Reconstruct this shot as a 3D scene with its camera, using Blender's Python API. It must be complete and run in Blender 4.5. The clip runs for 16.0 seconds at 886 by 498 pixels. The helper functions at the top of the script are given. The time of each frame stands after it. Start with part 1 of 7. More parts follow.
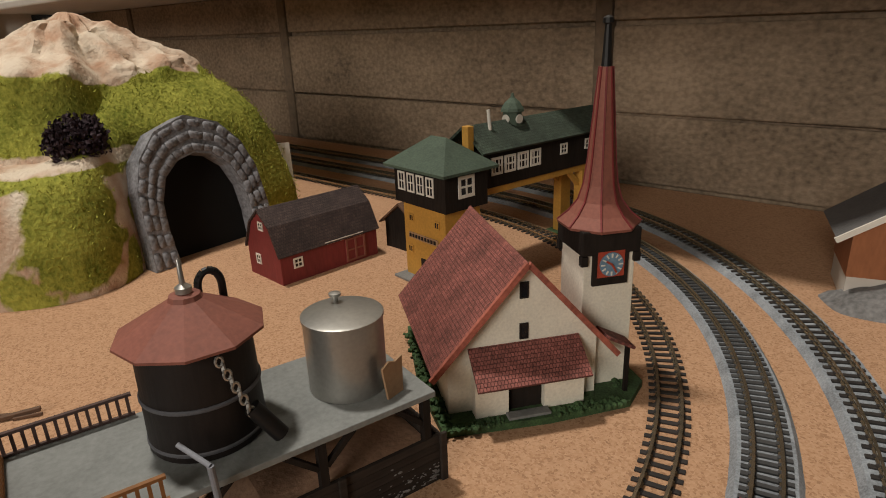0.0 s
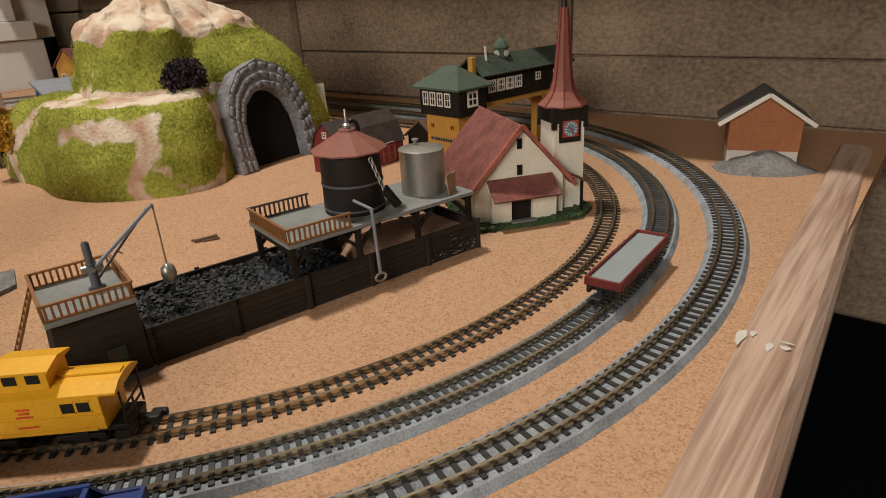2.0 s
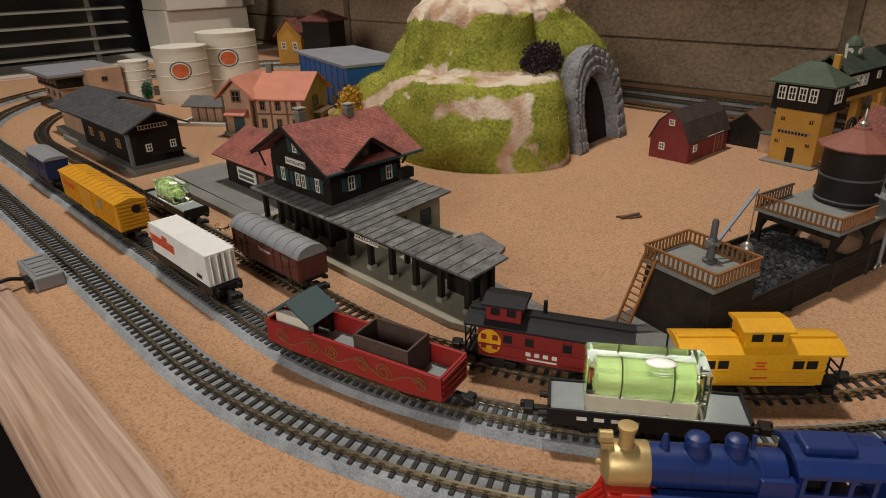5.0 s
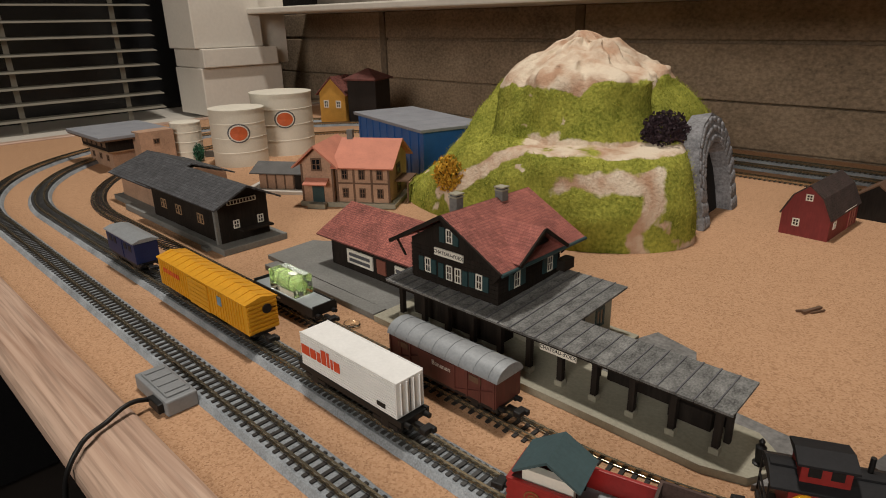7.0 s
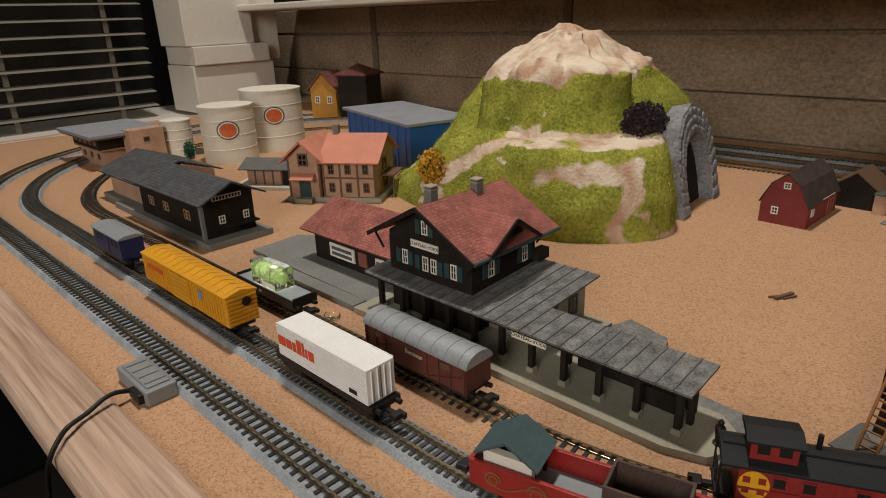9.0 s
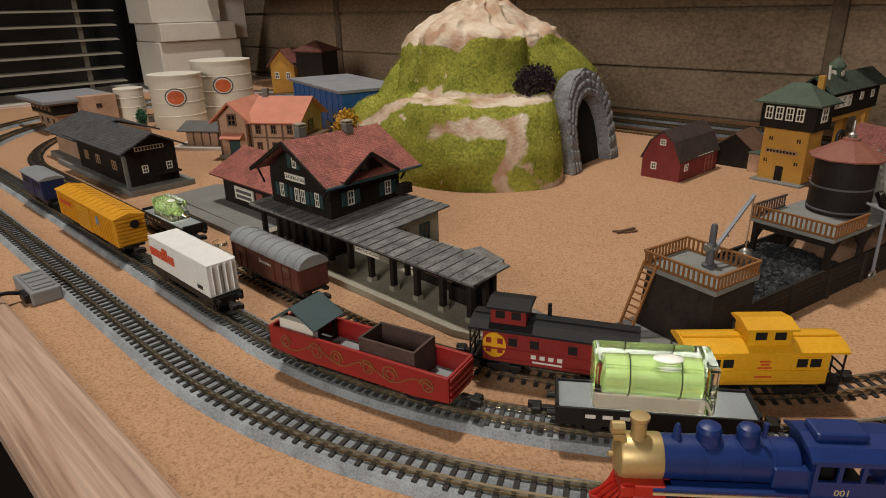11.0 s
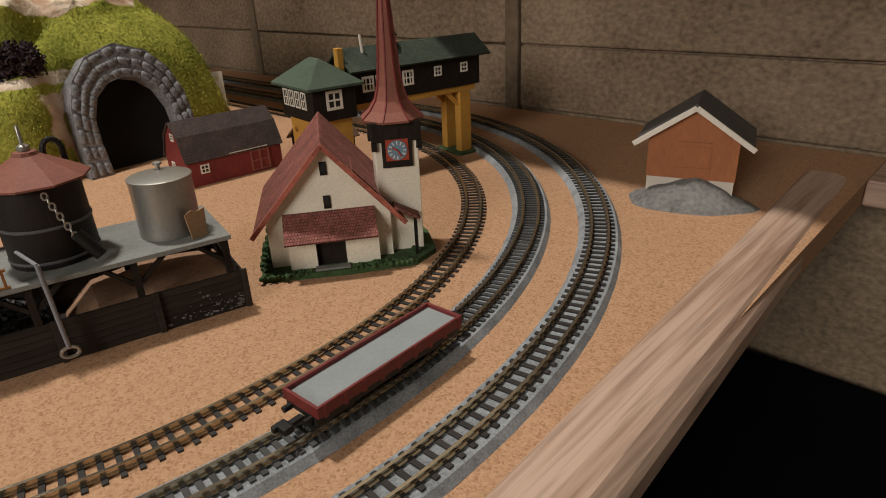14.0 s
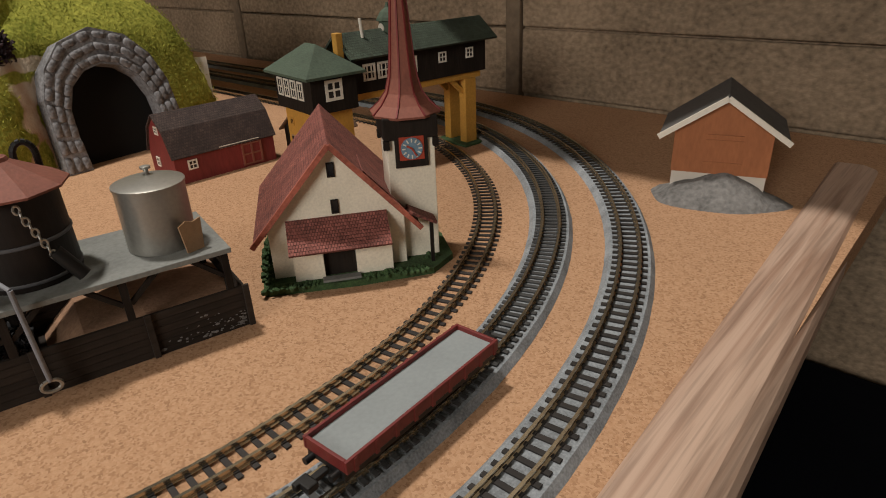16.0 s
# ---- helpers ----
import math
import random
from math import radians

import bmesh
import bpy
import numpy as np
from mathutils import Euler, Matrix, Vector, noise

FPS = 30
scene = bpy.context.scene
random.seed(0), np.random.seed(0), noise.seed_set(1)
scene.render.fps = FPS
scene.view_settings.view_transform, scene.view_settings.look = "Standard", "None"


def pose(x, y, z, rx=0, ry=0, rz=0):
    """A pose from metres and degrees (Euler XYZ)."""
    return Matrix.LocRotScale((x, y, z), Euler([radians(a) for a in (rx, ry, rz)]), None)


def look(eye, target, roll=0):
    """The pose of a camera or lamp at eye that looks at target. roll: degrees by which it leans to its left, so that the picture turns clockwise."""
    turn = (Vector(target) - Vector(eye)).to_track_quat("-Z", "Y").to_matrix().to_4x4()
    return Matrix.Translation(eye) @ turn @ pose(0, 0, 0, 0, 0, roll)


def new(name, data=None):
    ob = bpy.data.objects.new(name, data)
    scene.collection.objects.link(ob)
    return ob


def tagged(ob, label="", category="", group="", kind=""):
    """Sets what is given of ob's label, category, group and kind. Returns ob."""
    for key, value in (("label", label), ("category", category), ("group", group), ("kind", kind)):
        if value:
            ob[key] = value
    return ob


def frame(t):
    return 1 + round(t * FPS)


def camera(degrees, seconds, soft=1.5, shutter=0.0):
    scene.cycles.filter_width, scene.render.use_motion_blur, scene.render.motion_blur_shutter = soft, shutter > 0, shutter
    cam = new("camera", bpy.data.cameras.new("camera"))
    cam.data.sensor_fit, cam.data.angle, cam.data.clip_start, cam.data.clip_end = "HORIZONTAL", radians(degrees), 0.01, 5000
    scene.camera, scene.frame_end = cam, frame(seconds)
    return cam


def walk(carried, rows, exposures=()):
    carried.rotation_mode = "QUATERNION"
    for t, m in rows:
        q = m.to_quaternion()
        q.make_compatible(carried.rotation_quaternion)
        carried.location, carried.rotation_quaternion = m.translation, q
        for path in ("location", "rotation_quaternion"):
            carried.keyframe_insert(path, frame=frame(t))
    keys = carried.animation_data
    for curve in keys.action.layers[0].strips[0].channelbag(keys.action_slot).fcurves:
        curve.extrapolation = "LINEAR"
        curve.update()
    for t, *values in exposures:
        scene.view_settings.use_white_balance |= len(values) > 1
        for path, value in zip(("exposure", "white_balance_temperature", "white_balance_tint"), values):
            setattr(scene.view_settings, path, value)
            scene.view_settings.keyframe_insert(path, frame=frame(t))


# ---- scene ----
cam = camera(71.0, 16.0, 1.0)
PATH = [
    (0, (0.0513, 0.0550, 0.1097), (-0.0844, 1.9324, -0.5663), -2.22),
    (0.5, (0.0571, 0.0294, 0.0978), (-0.0479, 1.9063, -0.5850), -1.26),
    (1, (0.0601, -0.0007, 0.0975), (-0.0170, 1.8645, -0.6202), -1.51),
    (1.5, (0.0541, -0.0422, 0.1014), (0.0035, 1.8150, -0.6389), -2.82),
    (2, (0.0312, -0.0737, 0.1078), (-0.0207, 1.7721, -0.6605), -3.40),
    (2.5, (0.0058, -0.1018, 0.1152), (-0.0385, 1.7199, -0.7089), -2.24),
    (3, (-0.0253, -0.1212, 0.1410), (-0.0772, 1.5918, -0.8900), -2.44),
    (3.5, (-0.0640, -0.1326, 0.1500), (-0.1010, 1.5466, -0.9358), -1.07),
    (4, (-0.0980, -0.1431, 0.1454), (-0.2890, 1.6115, -0.7952), -1.86),
    (4.5, (-0.1216, -0.1189, 0.1274), (-0.3373, 1.6674, -0.7458), -1.85),
    (5, (-0.1535, -0.1087, 0.1251), (-0.3874, 1.6967, -0.7030), -1.46),
    (5.2, (-0.1694, -0.1037, 0.1267), (-0.3968, 1.7122, -0.6799), -1.30),
    (7.3, (-0.2389, -0.0719, 0.1339), (-0.4454, 1.7942, -0.5555), -1.16),
    (7.5, (-0.2386, -0.0719, 0.1330), (-0.4449, 1.7930, -0.5596), -1.18),
    (8, (-0.2379, -0.0731, 0.1337), (-0.4479, 1.7902, -0.5621), -1.90),
    (8.2, (-0.2348, -0.0741, 0.1355), (-0.4453, 1.7900, -0.5580), -1.87),
    (10.3, (-0.1923, -0.0980, 0.1224), (-0.3953, 1.7501, -0.6148), -2.13),
    (10.5, (-0.1797, -0.1085, 0.1198), (-0.3838, 1.7416, -0.6119), -1.84),
    (11, (-0.1581, -0.1141, 0.1171), (-0.3592, 1.7364, -0.6147), -1.36),
    (11.5, (-0.1253, -0.1287, 0.1087), (-0.3406, 1.7212, -0.6202), -0.10),
    (12, (-0.0728, -0.1355, 0.1086), (-0.3650, 1.7012, -0.6271), -0.97),
    (12.5, (-0.0119, -0.1245, 0.1021), (-0.4313, 1.6975, -0.6082), -0.89),
    (13, (0.0648, -0.1049, 0.1177), (-0.4240, 1.6867, -0.6247), -3.22),
    (13.5, (0.1048, -0.0661, 0.1210), (-0.3435, 1.7298, -0.6366), -3.11),
    (14, (0.1270, 0.0053, 0.1024), (-0.0690, 1.8191, -0.7171), -2.70),
    (14.5, (0.1246, 0.0311, 0.0959), (0.0025, 1.8311, -0.7672), -2.10),
    (15, (0.1233, 0.0333, 0.1011), (-0.0009, 1.8325, -0.7636), -2.75),
    (15.5, (0.1188, 0.0290, 0.1049), (-0.0222, 1.8268, -0.7601), -3.10),
    (16, (0.1126, 0.0263, 0.1025), (-0.0289, 1.8199, -0.7709), -2.58),
]
walk(cam, [(t, look(eye, target, roll)) for t, eye, target, roll in PATH],
     [(0, 0.04), (1, 0.03), (1.5, 0.2), (2.5, 0.3), (3.5, -0.08), (5, -0.08), (8, -0.02), (11, -0.03), (12.5, -0.02), (13, 0.02), (13.5, 0.12), (14.5, 0.14), (16, 0.14)])


# ---------------------------------------------------------------- room light
world = bpy.data.worlds.new("room_world")
world.use_nodes = True
world.node_tree.nodes["Background"].inputs[0].default_value = (0.02, 0.017, 0.014, 1)
world.node_tree.nodes["Background"].inputs[1].default_value = 0.3
scene.world = world


def lamp(name, place, target, size, watts, color):
    data = bpy.data.lights.new(name, "AREA")
    data.shape, data.size, data.energy, data.color = "DISK", size, watts, color
    ob = new(name, data)
    ob.matrix_world = look(place, target)
    return ob


lamp("ceiling_lamp_main", (-0.332, 0.387, 1.45), (-0.08, 0.3, 0.0), 0.12, 15.5, (1.0, 0.93, 0.84))
# fill added in front, no known source; brightens the faces towards the camera
lamp("front_fill_lamp", (-0.72, -1.42, 0.72), (-0.1, 0.2, 0.0), 0.75, 16.5, (1.0, 0.93, 0.84))

# ---------------------------------------------------------------- materials
def material(name, color, rough=0.7, metal=0.0, vary=0.25, grain=900.0, blotch=60.0, bump=0.15, stretch=(1, 1, 1), color2=None, random_island=0.0, gloss=0.5):
    """Base colour with fine grain and larger blotches, and relief from the grain."""
    m = bpy.data.materials.new(name)
    m.use_nodes = True
    nt = m.node_tree
    n, link = nt.nodes, nt.links
    b = n["Principled BSDF"]
    b.inputs["Roughness"].default_value, b.inputs["Metallic"].default_value = rough, metal
    b.inputs["Specular IOR Level"].default_value = gloss
    co = n.new("ShaderNodeTexCoord")
    mp = n.new("ShaderNodeMapping")
    mp.inputs["Scale"].default_value = stretch
    link.new(co.outputs["Object"], mp.inputs[0])
    fine, big = n.new("ShaderNodeTexNoise"), n.new("ShaderNodeTexNoise")
    fine.inputs["Scale"].default_value, big.inputs["Scale"].default_value = grain, blotch
    fine.inputs["Detail"].default_value, big.inputs["Detail"].default_value = 4, 5
    for t in (fine, big):
        link.new(mp.outputs[0], t.inputs["Vector"])
    add = n.new("ShaderNodeMath")
    add.operation = "ADD"
    link.new(fine.outputs["Fac"], add.inputs[0])
    link.new(big.outputs["Fac"], add.inputs[1])
    ramp = n.new("ShaderNodeMapRange")
    ramp.inputs["From Min"].default_value, ramp.inputs["From Max"].default_value = 0.65, 1.35
    link.new(add.outputs[0], ramp.inputs["Value"])
    mix = n.new("ShaderNodeMix")
    mix.data_type = "RGBA"
    other = color2 or tuple(c * (1 - vary) for c in color)
    mix.inputs["A"].default_value = (*other, 1)
    mix.inputs["B"].default_value = (*(min(1, c * (1 + vary * 0.5)) for c in color), 1)
    link.new(ramp.outputs[0], mix.inputs["Factor"])
    out = mix.outputs["Result"]
    if random_island:
        info = n.new("ShaderNodeObjectInfo")
        hsv = n.new("ShaderNodeHueSaturation")
        r2 = n.new("ShaderNodeMapRange")
        r2.inputs["To Min"].default_value, r2.inputs["To Max"].default_value = 1 - random_island, 1 + random_island
        link.new(info.outputs["Random"], r2.inputs["Value"])
        link.new(r2.outputs[0], hsv.inputs["Value"])
        link.new(out, hsv.inputs["Color"])
        out = hsv.outputs["Color"]
    link.new(out, b.inputs["Base Color"])
    if bump:
        bp = n.new("ShaderNodeBump")
        bp.inputs["Strength"].default_value, bp.inputs["Distance"].default_value = bump, 0.6 / grain
        link.new(fine.outputs["Fac"], bp.inputs["Height"])
        link.new(bp.outputs[0], b.inputs["Normal"])
    return m


def cork_material():
    m = material("cork", (0.47, 0.275, 0.16), 0.9, vary=0.16, grain=800, blotch=9, bump=0.3, gloss=0.15)
    nt = m.node_tree
    n, link = nt.nodes, nt.links
    b = n["Principled BSDF"]
    base = b.inputs["Base Color"].links[0].from_socket
    co = [x for x in n if x.bl_idname == "ShaderNodeTexCoord"][0]
    vor = n.new("ShaderNodeTexVoronoi")
    vor.inputs["Scale"].default_value = 1500
    nz = n.new("ShaderNodeTexNoise")
    nz.inputs["Scale"].default_value = 1100
    warp = n.new("ShaderNodeMixRGB")
    warp.inputs[0].default_value = 0.0012
    link.new(co.outputs["Object"], nz.inputs["Vector"])
    link.new(co.outputs["Object"], warp.inputs[1])
    link.new(nz.outputs["Color"], warp.inputs[2])
    link.new(warp.outputs[0], vor.inputs["Vector"])
    sep = n.new("ShaderNodeSeparateColor")
    link.new(vor.outputs["Color"], sep.inputs[0])
    ramp = n.new("ShaderNodeValToRGB")
    el = ramp.color_ramp.elements
    el[0].position, el[0].color = 0.0, (0.20, 0.105, 0.055, 1)
    el[1].position, el[1].color = 0.34, (0.47, 0.272, 0.155, 1)
    e = el.new(0.16)
    e.color = (0.34, 0.185, 0.10, 1)
    e = el.new(1.0)
    e.color = (0.62, 0.40, 0.25, 1)
    link.new(sep.outputs[0], ramp.inputs[0])
    mix = n.new("ShaderNodeMix")
    mix.data_type = "RGBA"
    mix.inputs["Factor"].default_value = 0.46
    link.new(base, mix.inputs["A"])
    link.new(ramp.outputs[0], mix.inputs["B"])
    link.new(mix.outputs["Result"], b.inputs["Base Color"])
    bp = n.new("ShaderNodeBump")
    bp.inputs["Strength"].default_value, bp.inputs["Distance"].default_value = 0.5, 0.0006
    link.new(sep.outputs[1], bp.inputs["Height"])
    link.new(bp.outputs[0], b.inputs["Normal"])
    return m


def wood_material(name, light, dark, along):
    """Long wavy grain; along: 0 for grain on x, 1 for grain on y."""
    m = bpy.data.materials.new(name)
    m.use_nodes = True
    nt = m.node_tree
    n, link = nt.nodes, nt.links
    b = n["Principled BSDF"]
    b.inputs["Roughness"].default_value = 0.5
    co, mp = n.new("ShaderNodeTexCoord"), n.new("ShaderNodeMapping")
    mp.inputs["Scale"].default_value = (3.2, 110, 45) if along == 0 else (110, 3.2, 45)
    link.new(co.outputs["Object"], mp.inputs[0])
    nz, pore = n.new("ShaderNodeTexNoise"), n.new("ShaderNodeTexNoise")
    nz.inputs["Scale"].default_value, nz.inputs["Detail"].default_value, nz.inputs["Distortion"].default_value = 2.2, 6, 1.2
    pore.inputs["Scale"].default_value, pore.inputs["Detail"].default_value = 8, 3
    for t in (nz, pore):
        link.new(mp.outputs[0], t.inputs["Vector"])
    ramp = n.new("ShaderNodeValToRGB")
    el = ramp.color_ramp.elements
    el[0].position, el[0].color = 0.33, (*dark, 1)
    el[1].position, el[1].color = 0.62, (*light, 1)
    link.new(nz.outputs["Fac"], ramp.inputs[0])
    mul = n.new("ShaderNodeMix")
    mul.data_type, mul.blend_type = "RGBA", "MULTIPLY"
    mul.inputs["Factor"].default_value = 0.8
    dash = n.new("ShaderNodeMapRange")
    dash.inputs["From Min"].default_value, dash.inputs["From Max"].default_value = 0.36, 0.52
    dash.inputs["To Min"].default_value, dash.inputs["To Max"].default_value = 0.72, 1.0
    link.new(pore.outputs["Fac"], dash.inputs["Value"])
    link.new(ramp.outputs[0], mul.inputs["A"])
    link.new(dash.outputs[0], mul.inputs["B"])
    link.new(mul.outputs["Result"], b.inputs["Base Color"])
    bp = n.new("ShaderNodeBump")
    bp.inputs["Strength"].default_value, bp.inputs["Distance"].default_value = 0.25, 0.0004
    link.new(pore.outputs["Fac"], bp.inputs["Height"])
    link.new(bp.outputs[0], b.inputs["Normal"])
    return m


def glass_material(name, color, rough=0.03):
    m = bpy.data.materials.new(name)
    m.use_nodes = True
    b = m.node_tree.nodes["Principled BSDF"]
    b.inputs["Base Color"].default_value = (*color, 1)
    b.inputs["Transmission Weight"].default_value, b.inputs["Roughness"].default_value, b.inputs["IOR"].default_value = 1.0, rough, 1.35
    return m


CORK = cork_material()
FRAME_A = wood_material("frame_wood_long", (0.55, 0.39, 0.30), (0.35, 0.215, 0.152), 0)
FRAME_B = wood_material("frame_wood_cross", (0.55, 0.39, 0.30), (0.35, 0.215, 0.152), 1)
CONCRETE = material("board_marked_concrete", (0.315, 0.235, 0.162), 0.92, vary=0.55, grain=260, blotch=11, bump=0.5, stretch=(1, 1, 1.3), gloss=0.15)
PLASTER = material("room_plaster", (0.30, 0.26, 0.21), 0.9, grain=60, blotch=4, bump=0.1)
WHITE_PAINT = material("white_paint", (0.62, 0.58, 0.52), 0.6, vary=0.08, grain=200, blotch=20, bump=0.05)
BLACK_CLOTH = material("black_cloth", (0.004, 0.0045, 0.007), 0.95, gloss=0.05, grain=600, blotch=20, bump=0.2)
TABLE_SIDE = material("table_side_board", (0.03, 0.022, 0.018), 0.8, grain=300, blotch=20)
ROADBED = material("grey_foam_roadbed", (0.30, 0.325, 0.35), 0.95, vary=0.5, grain=1500, blotch=110, bump=0.5, gloss=0.1)
RAIL = material("rail_nickel", (0.52, 0.45, 0.33), 0.22, metal=0.9, vary=0.25, grain=500, blotch=80, bump=0.03)
TIE = material("tie_brown_plastic", (0.022, 0.018, 0.016), 0.7, grain=1500, blotch=200, random_island=0.25)
TIE_GREY = material("tie_dark_grey_plastic", (0.05, 0.05, 0.05), 0.7, grain=1500, blotch=200, random_island=0.25)
BLACK = material("black_plastic", (0.009, 0.0085, 0.0085), 0.5, gloss=0.35, grain=1500, blotch=200, bump=0.05)

# ---------------------------------------------------------------- helpers
TURN = -38.0                      # the layout's long side against the world's x
CA, SA = math.cos(radians(TURN)), math.sin(radians(TURN))


def at(a, b, z=0.0):
    """A place of the layout: a along the board, b towards the back wall."""
    return Vector((a * CA - b * SA, a * SA + b * CA, z))


def thing(name, place, turn, label, category, group="", kind=""):
    ob = new(name)
    ob.empty_display_size = 0.01
    ob.matrix_world = pose(*place, 0, 0, turn)
    return tagged(ob, label, category, group, kind)


def part(name, bm, material_, parent=None, label="", smooth=False, unit=0.001):
    """Links a bmesh drawn in millimetres as one mesh object under its thing."""
    me = bpy.data.meshes.new(name)
    if unit != 1:
        bm.transform(Matrix.Scale(unit, 4))
    bm.normal_update()
    bm.to_mesh(me)
    bm.free()
    for p in me.polygons:
        p.use_smooth = smooth
    if smooth:
        me.set_sharp_from_angle(angle=radians(38))
    me.materials.append(material_)
    ob = new(name, me)
    if parent is not None:
        ob.parent = parent
    if label:
        ob["label"] = label
    return ob


def shared(name, ob, parent, m):
    """Another object on the mesh of ob."""
    o = new(name, ob.data)
    o.parent = parent
    o.matrix_basis = m
    return o


def mm(x, y, z, rx=0, ry=0, rz=0):
    return pose(x * 0.001, y * 0.001, z * 0.001, rx, ry, rz)


def box(bm, x0, x1, y0, y1, z0, z1, bevel=0.0, m=None):
    geo = bmesh.ops.create_cube(bm, size=1.0)
    vs = geo["verts"]
    for v in vs:
        v.co = Vector((x0 + (v.co.x + 0.5) * (x1 - x0), y0 + (v.co.y + 0.5) * (y1 - y0), z0 + (v.co.z + 0.5) * (z1 - z0)))
    if m is not None:
        bmesh.ops.transform(bm, matrix=m, verts=vs)
    if bevel:
        es = {e for v in vs for e in v.link_edges}
        bmesh.ops.bevel(bm, geom=list(es), offset=bevel, segments=2, affect="EDGES", profile=0.5)
    return bm


def one_box(*args, **kw):
    return box(bmesh.new(), *args, **kw)


def beam(bm, p, q, w, h=None):
    """A square bar from p to q."""
    p, q = Vector(p), Vector(q)
    d = q - p
    m = Matrix.Translation((p + q) / 2) @ d.to_track_quat("Z", "Y").to_matrix().to_4x4()
    return box(bm, -w / 2, w / 2, -(h or w) / 2, (h or w) / 2, -d.length / 2, d.length / 2, m=m)


def rod(bm, p, q, r, n=10):
    p, q = Vector(p), Vector(q)
    d = q - p
    m = Matrix.Translation((p + q) / 2) @ d.to_track_quat("Z", "Y").to_matrix().to_4x4()
    bmesh.ops.create_cone(bm, segments=n, radius1=r, radius2=r, depth=d.length, cap_ends=True, matrix=m)
    return bm


def turned(bm, profile, n=24, axis="Z", place=(0, 0, 0), phase=0.0):
    """A body of revolution from (radius, height) steps."""
    rings = []
    for r, z in profile:
        ring = []
        for i in range(n):
            t = 2 * math.pi * i / n + phase
            c = Vector((r * math.cos(t), r * math.sin(t), z))
            if axis == "X":
                c = Vector((c.z, c.x, c.y))
            elif axis == "Y":
                c = Vector((c.x, c.z, c.y))
            ring.append(bm.verts.new(c + Vector(place)))
        rings.append(ring)
    for a, b in zip(rings, rings[1:]):
        for i in range(n):
            bm.faces.new((a[i], a[(i + 1) % n], b[(i + 1) % n], b[i]))
    bm.faces.new(rings[0][::-1])
    bm.faces.new(rings[-1])
    bmesh.ops.recalc_face_normals(bm, faces=bm.faces[:])
    return bm


def prism(bm, outline, y0, y1, axis="Y"):
    """An outline of (x, z) pushed from y0 to y1; axis X: the outline is (y, z), pushed along x; axis Z: (x, y), pushed up."""
    def put(p, t):
        return {"Y": (p[0], t, p[1]), "X": (t, p[0], p[1]), "Z": (p[0], p[1], t)}[axis]
    f = [bm.verts.new(put(p, y0)) for p in outline]
    g = [bm.verts.new(put(p, y1)) for p in outline]
    k = len(outline)
    for i in range(k):
        bm.faces.new((f[i], f[(i + 1) % k], g[(i + 1) % k], g[i]))
    bm.faces.new(f[::-1])
    bm.faces.new(g)
    bmesh.ops.recalc_face_normals(bm, faces=bm.faces[:])
    return bm


def roof_slab(bm, p0, p1, p2, p3, t):
    """A slab of thickness t below the quad p0..p3."""
    top = [Vector(p) for p in (p0, p1, p2, p3)]
    nrm = (top[1] - top[0]).cross(top[3] - top[0]).normalized()
    if nrm.z < 0:
        nrm = -nrm
    a = [bm.verts.new(p) for p in top]
    b = [bm.verts.new(p - nrm * t) for p in top]
    bm.faces.new(a)
    bm.faces.new(b[::-1])
    for i in range(4):
        bm.faces.new((a[i], b[i], b[(i + 1) % 4], a[(i + 1) % 4]))
    bmesh.ops.recalc_face_normals(bm, faces=bm.faces[:])
    return bm


def writing(name, text, size, material_, parent, m, depth=0.06):
    """Letters in Blender's own font, made into a mesh; size in millimetres."""
    cu = bpy.data.curves.new(name, "FONT")
    cu.body, cu.size, cu.extrude, cu.align_x, cu.align_y = text, size * 0.001, depth * 0.001, "CENTER", "CENTER"
    tmp = new(name + "_curve", cu)
    me = bpy.data.meshes.new_from_object(tmp.evaluated_get(bpy.context.evaluated_depsgraph_get()))
    bpy.data.objects.remove(tmp)
    bpy.data.curves.remove(cu)
    me.name = name
    me.materials.clear()
    me.materials.append(material_)
    ob = new(name, me)
    ob.parent, ob.matrix_basis = parent, m
    return ob


# ---------------------------------------------------------------- the table, the walls, the room
A0, A1, B0, B1 = -1.055, 0.047, -0.145, 0.479


def layout_part(name, bm, material_, label, category, smooth=False):
    ob = part(name, bm, material_, None, "", smooth, 1)
    ob.matrix_world = pose(0, 0, 0, 0, 0, TURN)
    return tagged(ob, label, category, "", "structure")


layout_part("ground", one_box(A0, A1, B0, B1, -0.012, 0.0), CORK, "light brown cork sheet covering the railway table", "cork sheet")
layout_part("table_core", one_box(A0 + 0.02, A1 - 0.03, B0 + 0.03, B1, -0.045, -0.0125), TABLE_SIDE, "brown board core of the table under the cork", "table")


def moulding(name, along, lo, hi, inner, outer, mat_, label, skew=0.0):
    """Frame board with a rounded outer shoulder, along a or along b."""
    w = outer - inner
    out = [(0, -0.0105), (0, 0.001), (0.06 * w, 0.0022), (0.55 * w, 0.0026), (0.8 * w, 0.0012), (0.94 * w, -0.002), (w, -0.0045), (w, -0.0105)]
    bm = bmesh.new()
    prism(bm, [(inner + p[0], p[1]) for p in out], lo, hi, "X" if along == "a" else "Y")
    for v in bm.verts:                       # the side board stands a little askew
        v.co.x -= (v.co.y - 0.17) * skew
    layout_part(name, bm, mat_, label, "table frame")


